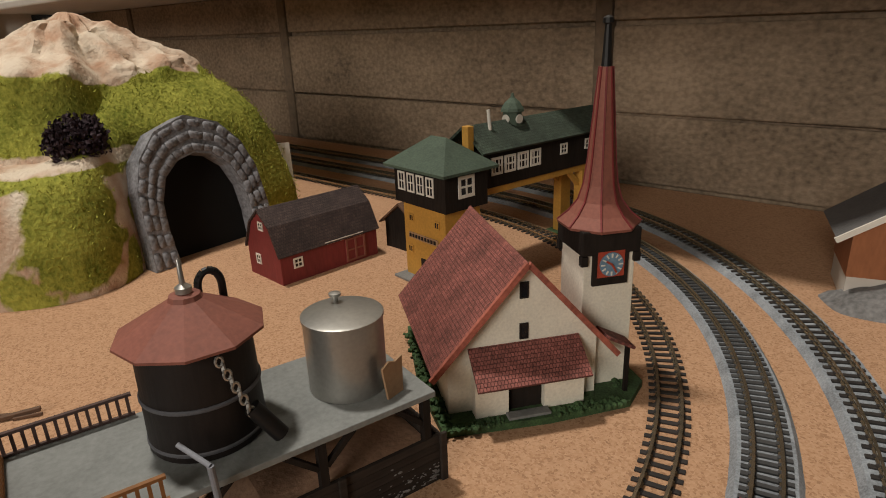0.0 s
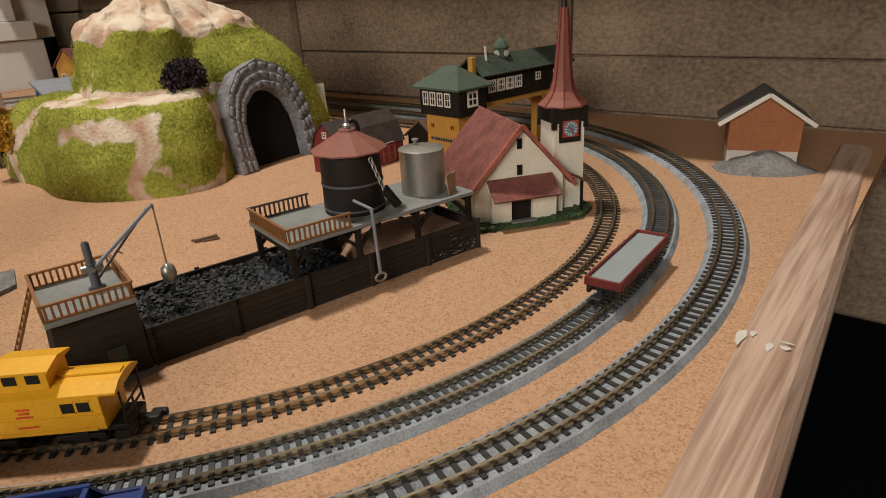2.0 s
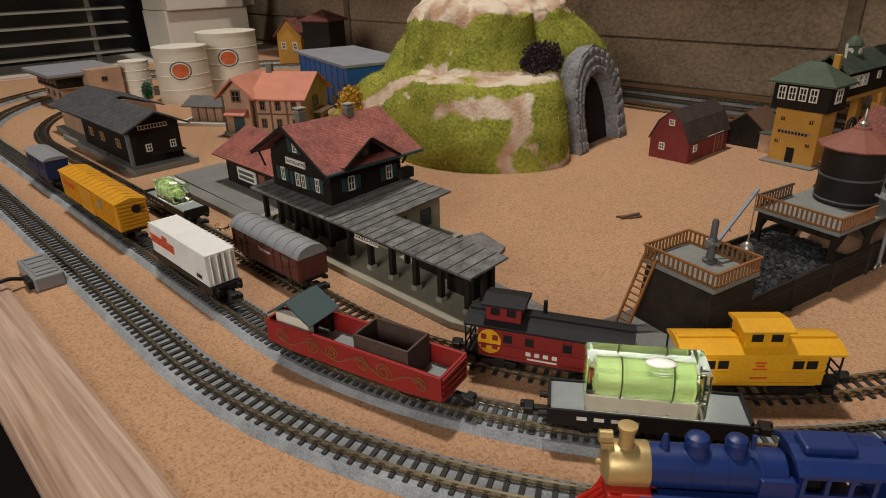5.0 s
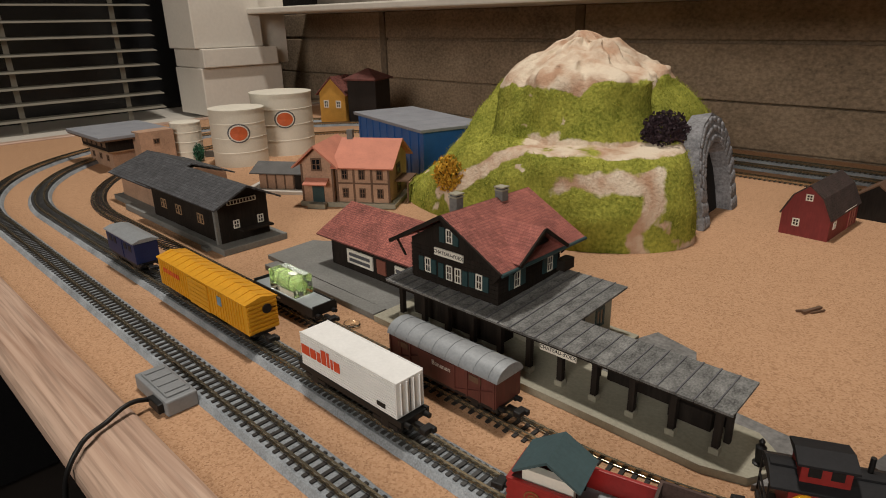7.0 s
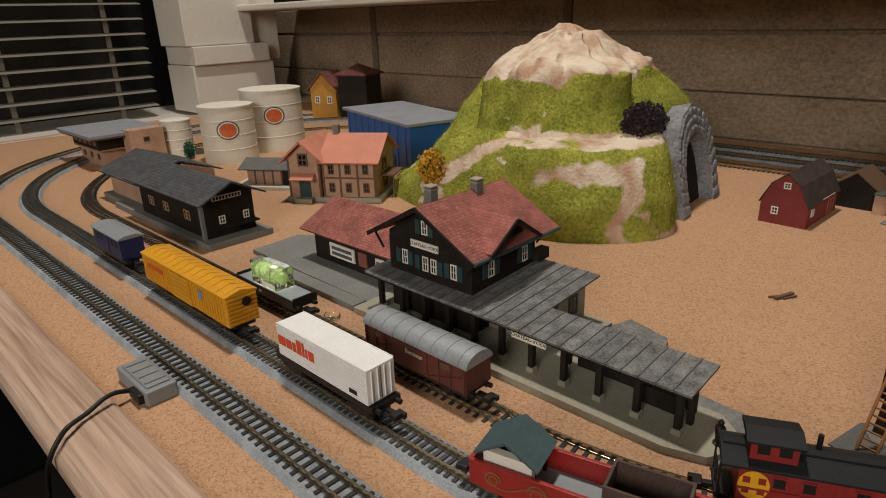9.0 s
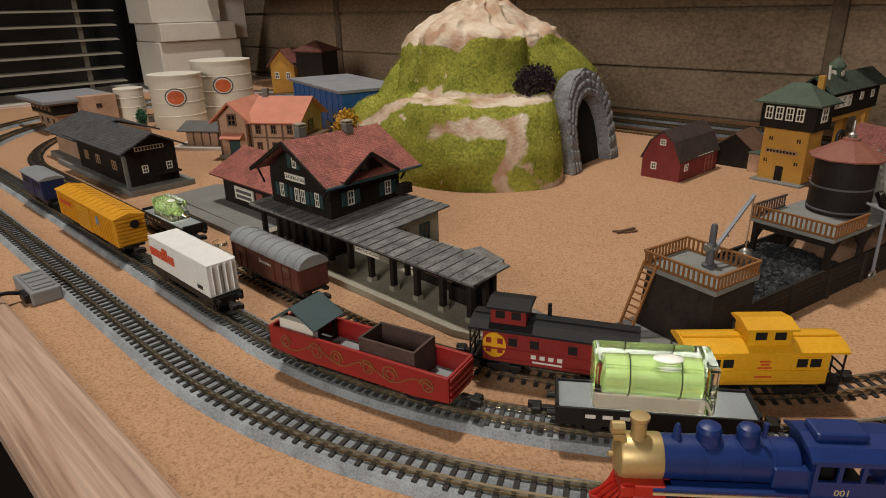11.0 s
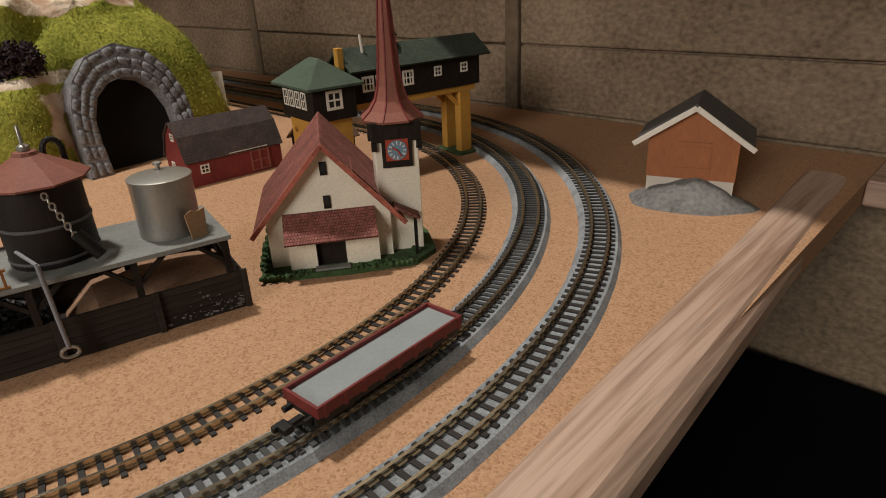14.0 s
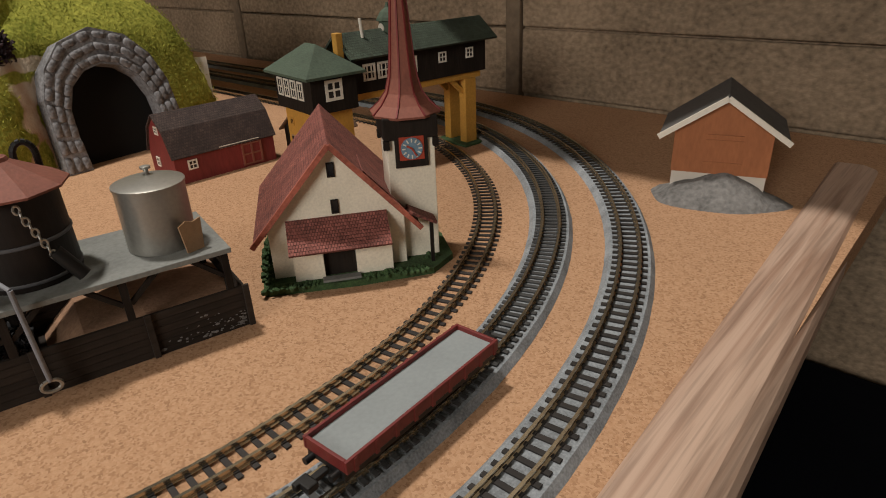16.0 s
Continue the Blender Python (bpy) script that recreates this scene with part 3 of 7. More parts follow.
# ---------------------------------------------------------------- church
def build_church():
    c = thing("church", (0.0620, 0.2165, 0), 16.2, "cream model church with red tiled roof and pointed clock tower", "church")
    part("base", prism(bmesh.new(), [(-26.5, -8), (5, -9.5), (31, -8), (40, 1), (40, 20), (27, 60), (-25, 60), (-28.5, 20)], 0.0, 2.2, "Z"), GREEN_BASE, c, "green scatter base with a mossy rim")
    part("wall", gable_body(bmesh.new(), 46, 54, 21.5, 47.3), CREAM, c, "cream rendered walls")
    gable_roof(c, 46, -3.5, 57, 21.5, 47.3, 5.2, 1.1, RED_TILE)
    for s in (-1, 1):
        bm = bmesh.new()
        beam(bm, (s * 28.4, -3.6, 16.0), (0, -3.6, 48.1), 1.3, 1.7)
        part("verge", bm, VERGE_RED, c, "worn orange-red verge board")
    for z, w in ((39.0, 2.6), (26.2, 2.6)):
        win = window(c, 0, -0.15, z, w, 5.0, 0, (0, 0), DARK_WOOD, name="arched_window")
    slab("porch_roof", (-16.8, -11, 15.0), (17, -11, 15.0), (17, -0.2, 23.0), (-16.8, -0.2, 23.0), 0.9, RED_TILE, c, "red tiled lean-to porch roof")
    part("porch_wall", one_box(-16, -6, -4.5, -0.1, 2, 17.4), CREAM, c)
    part("porch_wall", one_box(5, 17.5, -4.5, -0.1, 2, 17.4), CREAM, c)
    part("door", one_box(-5.8, 4.8, -2.4, -0.2, 2, 14.5), DARK_WOOD, c, "dark wooden church door")
    part("step", one_box(-7, 6, -8, -4.6, 1.5, 3.0, 0.3), PLATFORM_GREY, c)
    for x in (-13, -5, 4, 12):
        part("bracket", beam(bmesh.new(), (x, -8.5, 15.6), (x, -4.7, 13.4), 0.7), BROWN_TRIM, c)
    # tower
    tx, ty, h = 27.6, 11.5, 8.1
    part("tower", one_box(tx - h, tx + h, ty - h, ty + h, 1, 46, 0.3), CREAM, c, "cream square tower")
    part("belfry", one_box(tx - h - 1.1, tx + h + 1.1, ty - h - 1.1, ty + h + 1.1, 45.6, 53.0, 0.4), DARK_WOOD, c, "dark timber belfry")
    for sx in (-1, 1):
        for sy in (-1, 1):
            part("corner_bracket", one_box(tx + sx * (h + 0.2) - 1, tx + sx * (h + 0.2) + 1, ty + sy * (h + 0.2) - 1, ty + sy * (h + 0.2) + 1, 42.6, 45.5), DARK_WOOD, c)
    bm = turned(bmesh.new(), [(12.1, 52.6), (12.3, 53.4), (9.0, 56.2), (6.3, 59.8), (4.9, 64.6), (4.1, 71.0), (1.9, 97.6)], 8, phase=math.pi / 8, place=(tx, ty, 0))
    part("spire", bm, TANK_ROOF, c, "red eight-sided flared spire")
    bm = bmesh.new()
    for i in range(8):
        t = math.pi / 8 + i * math.pi / 4
        prof = [(12.3, 53.5), (9.0, 56.3), (6.3, 59.9), (4.9, 64.7), (4.1, 71.0), (1.9, 97.6)]
        for (r0, z0), (r1, z1) in zip(prof, prof[1:]):
            beam(bm, (tx + r0 * math.cos(t), ty + r0 * math.sin(t), z0), (tx + r1 * math.cos(t), ty + r1 * math.sin(t), z1), 0.5)
    part("spire_rib", bm, BARN_RED, c, "dark red ridge seams")
    part("finial", turned(bmesh.new(), [(1.5, 97.5), (1.3, 100), (0.9, 108.5), (1.5, 108.9), (1.5, 110.2), (0.5, 110.8)], 10, place=(tx, ty, 0)), BLACK, c, "black rod with a small knob")
    # clock
    clock = part("clock", one_box(tx - 5.6, tx + 5.6, ty - h - 0.9, ty - h - 0.05, 36.0, 47.0), DARK_WOOD, c, "tower clock in a dark frame")
    part("dial_board", one_box(tx - 4.2, tx + 4.2, ty - h - 1.2, ty - h - 0.85, 38.6, 46.6), CLOCK_RED, clock, "red clock board")
    part("dial", turned(bmesh.new(), [(3.7, -1.55), (3.7, -1.15)], 24, "Y", (tx, ty - h, 42.6)), CLOCK_BLUE, clock, "blue dial")
    bm = bmesh.new()
    for i in range(12):
        t = i * math.pi / 6
        beam(bm, (tx + 2.2 * math.sin(t), ty - h - 1.62, 42.6 + 2.2 * math.cos(t)), (tx + 3.4 * math.sin(t), ty - h - 1.62, 42.6 + 3.4 * math.cos(t)), 0.42)
    part("numeral_mark", bm, WINDOW_WHITE, clock)
    bm = beam(bmesh.new(), (tx, ty - h - 1.75, 42.6), (tx - 1.7, ty - h - 1.75, 43.7), 0.6)
    beam(bm, (tx, ty - h - 1.8, 42.6), (tx + 1.4, ty - h - 1.8, 40.1), 0.5)
    part("clock_hand", bm, CLOCK_RED, clock)
    slab("lean_to_roof", (24.6, -4.0, 22.6), (24.6, 20, 22.6), (34, 20, 17.6), (34, -4.0, 17.6), 0.9, RED_TILE, c, "small red side roof")
    for y in (-2.5, 4.5):
        part("post", beam(bmesh.new(), (32, y, 2), (32, y, 17.8), 1.2), DARK_WOOD, c)
    slab("tower_apron", (tx - h - 0.3, ty - h - 3.5, 27.5), (tx - h - 0.3, ty + h, 27.5), (tx - h - 9, ty + h, 37.5), (tx - h - 9, ty - h - 3.5, 37.5), 0.5, RED_TILE, c)
    bm = bmesh.new()
    rnd = random.Random(3)
    for i in range(170):
        t = rnd.uniform(0, 1)
        x = -27 + 62 * t
        y = -9.5 + rnd.uniform(0, 4) + (9 if x > 30 else 0)
        if -8 < x < 7 and y < -4:
            continue
        bmesh.ops.create_icosphere(bm, subdivisions=1, radius=rnd.uniform(0.5, 1.3), matrix=Matrix.Translation((x, y, 2.2)))
    for i in range(90):
        bmesh.ops.create_icosphere(bm, subdivisions=1, radius=rnd.uniform(0.5, 1.4), matrix=Matrix.Translation((-25.5 + rnd.uniform(-2, 1.5), rnd.uniform(-4, 55), 2.4 + rnd.uniform(0, 1.5))))
    part("scatter", bm, GREEN_BASE, c, "clumps of green scatter")


build_church()


# ---------------------------------------------------------------- coaling stage with water tanks
def railing(parent, p, q, z0, z1, mat_, n):
    """Balusters between two rails; the balusters share one mesh."""
    bm = bmesh.new()
    beam(bm, (*p, z1), (*q, z1), 1.0, 0.7)
    beam(bm, (*p, z0 + 0.5), (*q, z0 + 0.5), 0.8, 0.6)
    rail = part("handrail", bm, mat_, parent)
    first = None
    for i in range(n):
        k = (i + 0.5) / n
        x, y = p[0] + (q[0] - p[0]) * k, p[1] + (q[1] - p[1]) * k
        ang = math.degrees(math.atan2(q[1] - p[1], q[0] - p[0]))
        if first is None:
            first = part("baluster", one_box(-0.35, 0.35, -0.25, 0.25, z0 + 0.5, z1), mat_, rail)
            first.matrix_basis = mm(x, y, 0, 0, 0, ang)
        else:
            shared("baluster", first, rail, mm(x, y, 0, 0, 0, ang))


def build_coal_stage():
    c = thing("coaling_stage", (-0.0692, 0.0985, 0), 38.6, "weathered black coal bin with raised deck and railings", "coaling stage")
    L, D, H = 139.5, 37.0, 13.6
    part("floor_board", one_box(0, L, 0.8, D, 0.05, 0.9), COAL_BOARDS, c)
    plank = None
    rows = 6
    for y, flip in ((0.0, 0), (D - 1.2, 0)):
        for i in range(rows):
            for j in range(5):
                x0 = j * L / 5
                m = mm(x0, y, i * H / rows)
                if plank is None:
                    plank = part("plank", one_box(0.05, L / 5 - 0.05, 0, 1.1, 0.04, H / rows - 0.06, 0.08), COAL_BOARDS, c)
                    plank.matrix_basis = m
                else:
                    shared("plank", plank, c, m)
    part("end_board", one_box(L - 1.2, L, 1.15, D - 1.25, 0, H), COAL_BOARDS, c)
    part("end_board", one_box(-0.2, 1.0, 1.15, D - 1.25, 0, H), COAL_BOARDS, c)
    for j in range(6):
        for y in (-0.9, D - 0.1):
            part("post", one_box(j * L / 5 - 0.9, j * L / 5 + 0.9, y, y + 1.0, 0, H + 0.5, 0.15), COAL_BOARDS, c)
    bm = bmesh.new()
    rnd = random.Random(17)
    for i in range(80):
        px, pz, q = 138 - abs(rnd.gauss(0, 10)), 0.8 + abs(rnd.gauss(0, 3.0)), rnd.uniform(0.1, 0.3) * rnd.choice((1, 1, 1, 2.2))
        bmesh.ops.create_icosphere(bm, subdivisions=1, radius=q, matrix=Matrix.Translation((px, -0.05, min(pz, 12.5))) @ Matrix.Diagonal((1.5, 0.35, 0.8, 1)))
    part("chipped_paint", bm, ROCK_GREY, c, "pale flaked patches on the boards")["kind"] = "stuff"
    # deck
    x0, x1, y0, y1, z = 50.5, 137.5, -1.0, 35.0, 27.2
    part("deck", one_box(x0, x1, y0, y1, z - 1.6, z, 0.2), GREY_DECK, c, "grey deck carrying the tanks")
    for x in (x0 + 2, 80, 108, x1 - 2):
        for y in (1.2, 32.5):
            part("deck_leg", one_box(x - 1, x + 1, y - 1, y + 1, 1, z - 1.6), DARK_WOOD, c)
        part("cross_beam", one_box(x - 1, x + 1, 2.3, 31.4, z - 4.2, z - 1.7), DARK_WOOD, c)
    for x, s in ((x0 + 3, 1), (79, -1), (81, 1), (107, -1), (109, 1), (x1 - 3, -1)):
        for y in (1.2, 32.5):
            part("brace", beam(bmesh.new(), (x, y, z - 9), (x + s * 8, y, z - 1.8), 1.3), DARK_WOOD, c)
    xe = 77.0
    railing(c, (x0, y0 + 0.5), (xe, y0 + 0.5), z, z + 5.6, ORANGE_RAIL, 13)
    railing(c, (x0 + 0.4, y0 + 1), (x0 + 0.4, y1 - 1), z, z + 5.6, ORANGE_RAIL, 17)
    railing(c, (x0, y1 - 0.5), (xe, y1 - 0.5), z, z + 5.6, BARN_ROOF, 13)
    # sand box under the silver tank
    part("sand", prism(bmesh.new(), [(86, 1), (96, 9.5), (112, 11.8), (126, 11), (138, 9.5), (138, 1)], 1.2, D - 1.4), SAND, c, "pale sand filling the bin")
    # hooded trough
    part("trough", prism(bmesh.new(), [(84, 12.5), (88, 17), (104, 18.5), (122, 22), (131, 22.5), (136.5, 16), (136.5, 14.8), (130, 20.8), (104, 16.8), (88, 15.2)], 26, 27), BROWN_TRIM, c, "brown curved backing board")
    part("spout_pole", rod(rod(bmesh.new(), (84.5, -3.2, 33), (85.5, -3.4, 6.0), 0.7), (84.5, -3.2, 33), (80.5, 3, 36), 0.55), ROOF_GREY, c, "bent grey filler pole")
    bm = bmesh.new()
    for i in range(14):
        t0, t1 = 2 * math.pi * i / 14, 2 * math.pi * (i + 1) / 14
        rod(bm, (85.5 + 2.4 * math.cos(t0), -3.4, 4.4 + 1.7 * math.sin(t0)), (85.5 + 2.4 * math.cos(t1), -3.4, 4.4 + 1.7 * math.sin(t1)), 0.55, 6)
    part("pull_ring", bm, SILVER, c, "silver pull ring")
    # coal heap
    bm = bmesh.new()
    rnd = random.Random(11)
    nx, ny = 50, 20
    grid = [[None] * (ny + 1) for _ in range(nx + 1)]
    for i in range(nx + 1):
        for j in range(ny + 1):
            x, y = 1 + 83 * i / nx, 1.2 + (D - 2.6) * j / ny
            grid[i][j] = bm.verts.new((x, y, 11.3 - max(0, x - 62) * 0.28 + 2.2 * noise.noise(Vector((x * 0.08, y * 0.08, 3))) + rnd.uniform(-0.4, 0.4)))
    for i in range(nx):
        for j in range(ny):
            bm.faces.new((grid[i][j], grid[i + 1][j], grid[i + 1][j + 1], grid[i][j + 1]))
    for i in range(1500):
        a, b = rnd.uniform(1.5, 82), rnd.uniform(1.5, D - 2)
        zc = 11.3 - max(0, a - 62) * 0.28 + 2.2 * noise.noise(Vector((a * 0.08, b * 0.08, 3)))
        r = rnd.uniform(0.45, 1.15)
        box(bm, -r, r, -r * 0.8, r * 0.8, -r * 0.7, r * 0.7, m=Matrix.Translation((a, b, zc + 0.2)) @ Euler((rnd.uniform(0, 3), rnd.uniform(0, 3), rnd.uniform(0, 3))).to_matrix().to_4x4())
    heap = part("coal_fill", bm, COAL, c, "heap of small black coal lumps")
    heap["kind"] = "stuff"

    # bunker house with the crane
    h = thing("bunker_house", (-0.0692, 0.0985, 0), 38.6, "black tapered bunker house with railed top and ladder", "bunker")
    def ring(s, z):
        return [(-24.5 - s, -0.5 - s, z), (-1.2, -0.5 - s, z), (-1.2, 27.5 + s, z), (-24.5 - s, 27.5 + s, z)]
    bm = bmesh.new()
    lo, hi = [bm.verts.new(p) for p in ring(1.6, 0.6)], [bm.verts.new(p) for p in ring(0.0, 24.0)]
    for i in range(4):
        bm.faces.new((lo[i], lo[(i + 1) % 4], hi[(i + 1) % 4], hi[i]))
    bm.faces.new(hi)
    bm.faces.new(lo[::-1])
    bmesh.ops.recalc_face_normals(bm, faces=bm.faces[:])
    part("base", prism(bmesh.new(), [(-42, 34.5), (-22, 34), (-20, 30), (-0.5, 29.5), (-0.5, -3.5), (-22, -4), (-36, 0.5), (-45, 9)], 0, 0.55, "Z"), SLATE, h, "dark grey base plate")
    part("wall", bm, COAL_BOARDS, h, "black weathered walls")
    part("top_deck", one_box(-26, -0.8, -2, 29, 24.1, 26, 0.3), GREY_DECK, h, "grey railed top deck")
    for p, q, n in (((-25.6, -1.6), (-1.2, -1.6), 13), ((-1.2, -1.6), (-1.2, 28.6), 15), ((-25.6, -1.6), (-25.6, 28.6), 15), ((-25.6, 28.6), (-1.2, 28.6), 13)):
        railing(h, p, q, 26, 31.2, ORANGE_RAIL, n)
    window(h, -10, -1.55, 9, 5.5, 5, 0, (1, 0), SHUTTER)
    part("footing", prism(bmesh.new(), [(-44, 2), (-32, -6), (-14, -7), (0, -4), (0, 30), (-26, 31), (-38, 20)], 0.0, 1.0, "Z"), PLATFORM_GREY, h, "flat grey footing plate")
    bm = bmesh.new()
    for y in (22.5, 28.0):
        beam(bm, (-38, y, 0.8), (-25.8, y, 27.5), 0.8, 0.8)
    lad = part("ladder", bm, ORANGE_RAIL, h, "orange-brown wooden ladder")
    for i in range(11):
        k = (i + 0.7) / 11.4
        part("rung", beam(bmesh.new(), (-38 + 12.2 * k, 22.6, 0.8 + 26.7 * k), (-38 + 12.2 * k, 27.9, 0.8 + 26.7 * k), 0.55), ORANGE_RAIL, lad)

    k = thing("crane", (-0.0692, 0.0985, 0), 38.6, "small silver jib crane with hanging bucket", "crane")
    k.location.z = 0.026
    bx, by = -8.8, 13.0
    part("mast", turned(bmesh.new(), [(2.6, 0.05), (2.6, 1.0), (1.5, 1.3), (1.3, 6), (1.6, 6.2), (1.6, 9), (1.2, 9.4), (1.2, 15.5), (0.8, 16.4)], 12, place=(bx, by, 0)), SIGN_GREY, k, "dark grey crane mast", True)
    part("winch", rod(rod(bmesh.new(), (bx - 3, by, 7.5), (bx + 3, by, 7.5), 1.3), (bx, by - 2.6, 7.5), (bx, by + 2.6, 7.5), 0.8), SILVER, k, "", True)
    tip = (12.8, 12.8, 23.3)
    bm = beam(bmesh.new(), (bx + 1, by - 1.2, 8), tip, 1.3, 0.9)
    beam(bm, (bx + 1, by + 1.2, 3), (tip[0] - 2, tip[1], tip[2] - 1), 0.7)
    beam(bm, (bx + 8, by, 11.2), (bx + 9.5, by, 9.6), 0.5)
    part("jib", bm, ROOF_GREY, k, "silver-grey jib arm")
    part("chain", rod(bmesh.new(), tip, (12.8, 12.8, 1.5), 0.32, 6), CARD_TAN, k, "thin brown hoist line")
    bm = turned(bmesh.new(), [(0.8, -4.2), (2.0, -3.6), (2.6, -1.4), (2.3, 0.8), (1.2, 1.9), (0.5, 2.4)], 12, place=(12.8, 12.8, 0))
    part("bucket", bm, SILVER, k, "round silver bucket", True)

    w = thing("water_tank", (-0.0692, 0.0985, 0.0273), 38.6, "black round water tank with red-brown conical roof", "water tank")
    tx, ty = 89.5, 18.0
    part("barrel", turned(bmesh.new(), [(12.2, 0), (12.4, 0.4), (12.0, 24.6), (11.6, 25.0)], 40, place=(tx, ty, 0)), TANK_BLACK, w, "", True)
    for z in (1.4, 11.5):
        part("hoop", turned(bmesh.new(), [(12.35, z), (12.6, z + 0.25), (12.6, z + 0.75), (12.35, z + 1.0)], 40, place=(tx, ty, 0)), SIGN_GREY, w, "", True)
    part("roof", turned(bmesh.new(), [(15.4, 24.4), (15.4, 25.0), (3.6, 31.6), (3.2, 32.6), (1.0, 33.0)], 10, place=(tx, ty, 0)), TANK_ROOF, w, "red-brown ten-sided roof")
    part("finial", turned(bmesh.new(), [(1.7, 33.0), (1.7, 34.2), (0.6, 35), (0.45, 40), (0.2, 40.3)], 12, place=(tx, ty, 0)), SILVER, w, "silver finial", True)
    bm = bmesh.new()
    pts = [(tx + 7 + 2.6 * math.cos(t), ty + 8, 30 + 3.6 * math.sin(t)) for t in [math.pi * i / 8 for i in range(9)]]
    for p, q in zip(pts, pts[1:]):
        rod(bm, p, q, 0.9, 8)
    rod(bm, pts[0], (pts[0][0], pts[0][1], 26.5), 0.9, 8)
    rod(bm, pts[-1], (pts[-1][0], pts[-1][1], 28), 0.9, 8)
    part("vent_pipe", bm, BLACK, w, "bent black vent pipe", True)
    bm = bmesh.new()
    for i in range(9):
        x, z = tx + 1.6 + 0.55 * i, 22.0 - 1.6 * i
        turn = 90 if i % 2 else 0
        for j in range(8):
            t0, t1 = 2 * math.pi * j / 8, 2 * math.pi * (j + 1) / 8
            m = Matrix.Translation((x, ty - 13.0 - 0.12 * i, z)) @ Euler((radians(90), 0, radians(turn))).to_matrix().to_4x4()
            rod(bm, m @ Vector((0.75 * math.cos(t0), 1.15 * math.sin(t0), 0)), m @ Vector((0.75 * math.cos(t1), 1.15 * math.sin(t1), 0)), 0.3, 5)
    part("chain", bm, SILVER, w, "silver link chain")
    part("spout", rod(bmesh.new(), (tx + 6.4, ty - 13.0, 9.6), (tx + 11.2, ty - 14.8, 1.9), 1.9, 12), BLACK, w, "black outlet spout", True)

    s = thing("silver_tank", (-0.0692, 0.0985, 0.0273), 38.6, "plain silver round tank with a flat lid", "tank")
    sx, sy = 122.8, 15.6
    part("barrel", turned(bmesh.new(), [(9.6, 0), (9.6, 18.2), (9.9, 18.3), (9.9, 19.0), (9.2, 19.3), (0.5, 20.0)], 40, place=(sx, sy, 0)), SILVER, s, "", True)
    part("knob", turned(bmesh.new(), [(0.7, 19.6), (0.7, 21), (1.5, 21.3), (1.5, 22), (0.5, 22.3)], 12, place=(sx + 1, sy + 5.5, 0)), SILVER, s, "", True)
    part("card_flap", prism(bmesh.new(), [(-2.6, 0), (2.6, 0), (3.6, 9), (1, 8.4), (-1, 9.2), (-3.4, 8.2)], -0.3, 0.3), CARD_TAN, s, "curled tan card stuck to the tank").matrix_basis = mm(sx + 6.2, sy - 12.0, 0, -4, 0, 18)


build_coal_stage()


# ---------------------------------------------------------------- barn and old shed
def build_barn():
    b = thing("barn", (-0.052, 0.322, 0), -41.4, "small red barn with brown gambrel roof", "barn")
    w, d = 28.5, 56.0
    prof = [(-w / 2, 0), (w / 2, 0), (w / 2, 15), (w / 2 * 0.62, 26), (0, 33), (-w / 2 * 0.62, 26), (-w / 2, 15)]
    part("wall", prism(bmesh.new(), prof, 0, d), BARN_RED, b, "dark red boarded walls")
    e = 1.2
    pts = [(-w / 2 - e, 13.6), (-w / 2 * 0.63, 26.9), (0, 34.2), (w / 2 * 0.63, 26.9), (w / 2 + e, 13.6)]
    for (xa, za), (xb, zb) in zip(pts, pts[1:]):
        if xb <= 0.01:
            slab("roof_slope", (xa, -1.2, za), (xa, d + 1.2, za), (xb, d + 1.2, zb), (xb, -1.2, zb), 0.8, BARN_TILE, b)
        else:
            slab("roof_slope", (xb, d + 1.2, zb), (xb, -1.2, zb), (xa, -1.2, za), (xa, d + 1.2, za), 0.8, BARN_TILE, b)
    window(b, 0.5, -0.2, 26, 4.2, 4.2)
    window(b, -5, -0.2, 9, 4.2, 5)
    window(b, w / 2 + 0.2, 9, 9, 5.0, 5.0, 90)
    part("track_board", one_box(w / 2 + 0.1, w / 2 + 0.9, 24, 47, 13.4, 14.6), WINDOW_WHITE, b, "white door track")
    door = part("door", one_box(w / 2 + 0.1, w / 2 + 0.5, 36, 48, 1, 13.2), BARN_RED, b)
    bm = bmesh.new()
    for y in (36.6, 42, 47.4):
        box(bm, w / 2 + 0.5, w / 2 + 0.9, y - 0.5, y + 0.5, 1.2, 13)
    for z in (1.7, 7, 12.5):
        box(bm, w / 2 + 0.52, w / 2 + 0.85, 36.6, 47.4, z - 0.4, z + 0.4)
    part("door_trim", bm, TANK_ROOF, door, "faded pink door trim")
    o = thing("old_shed", (0.0085, 0.3585, 0), -41.4, "old brown weathered shed with patched roof", "shed")
    part("wall", gable_body(bmesh.new(), 26, 28, 15, 25), DARK_WOOD, o)
    gable_roof(o, 26, -2, 30, 15, 25, 3, 0.9, BROWN_TRIM)
    for x, y in ((6, 6), (9, 18), (3, 14)):
        slab("patch", (x, y, 25.1 - x * 0.77), (x, y + 8, 25.1 - x * 0.77), (x + 5, y + 8, 25.1 - (x + 5) * 0.77), (x + 5, y, 25.1 - (x + 5) * 0.77), 0.3, ROOF_GREY, o, "paler roof patch")
    part("annex", one_box(13.2, 21, -6, 8, 0, 13, 0.3), PINK_WALL, o, "small lean-to with a green lid")
    part("annex_roof", one_box(12.8, 22, -7, 9, 13.1, 14.2, 0.2), GREEN_ROOF, o)


build_barn()


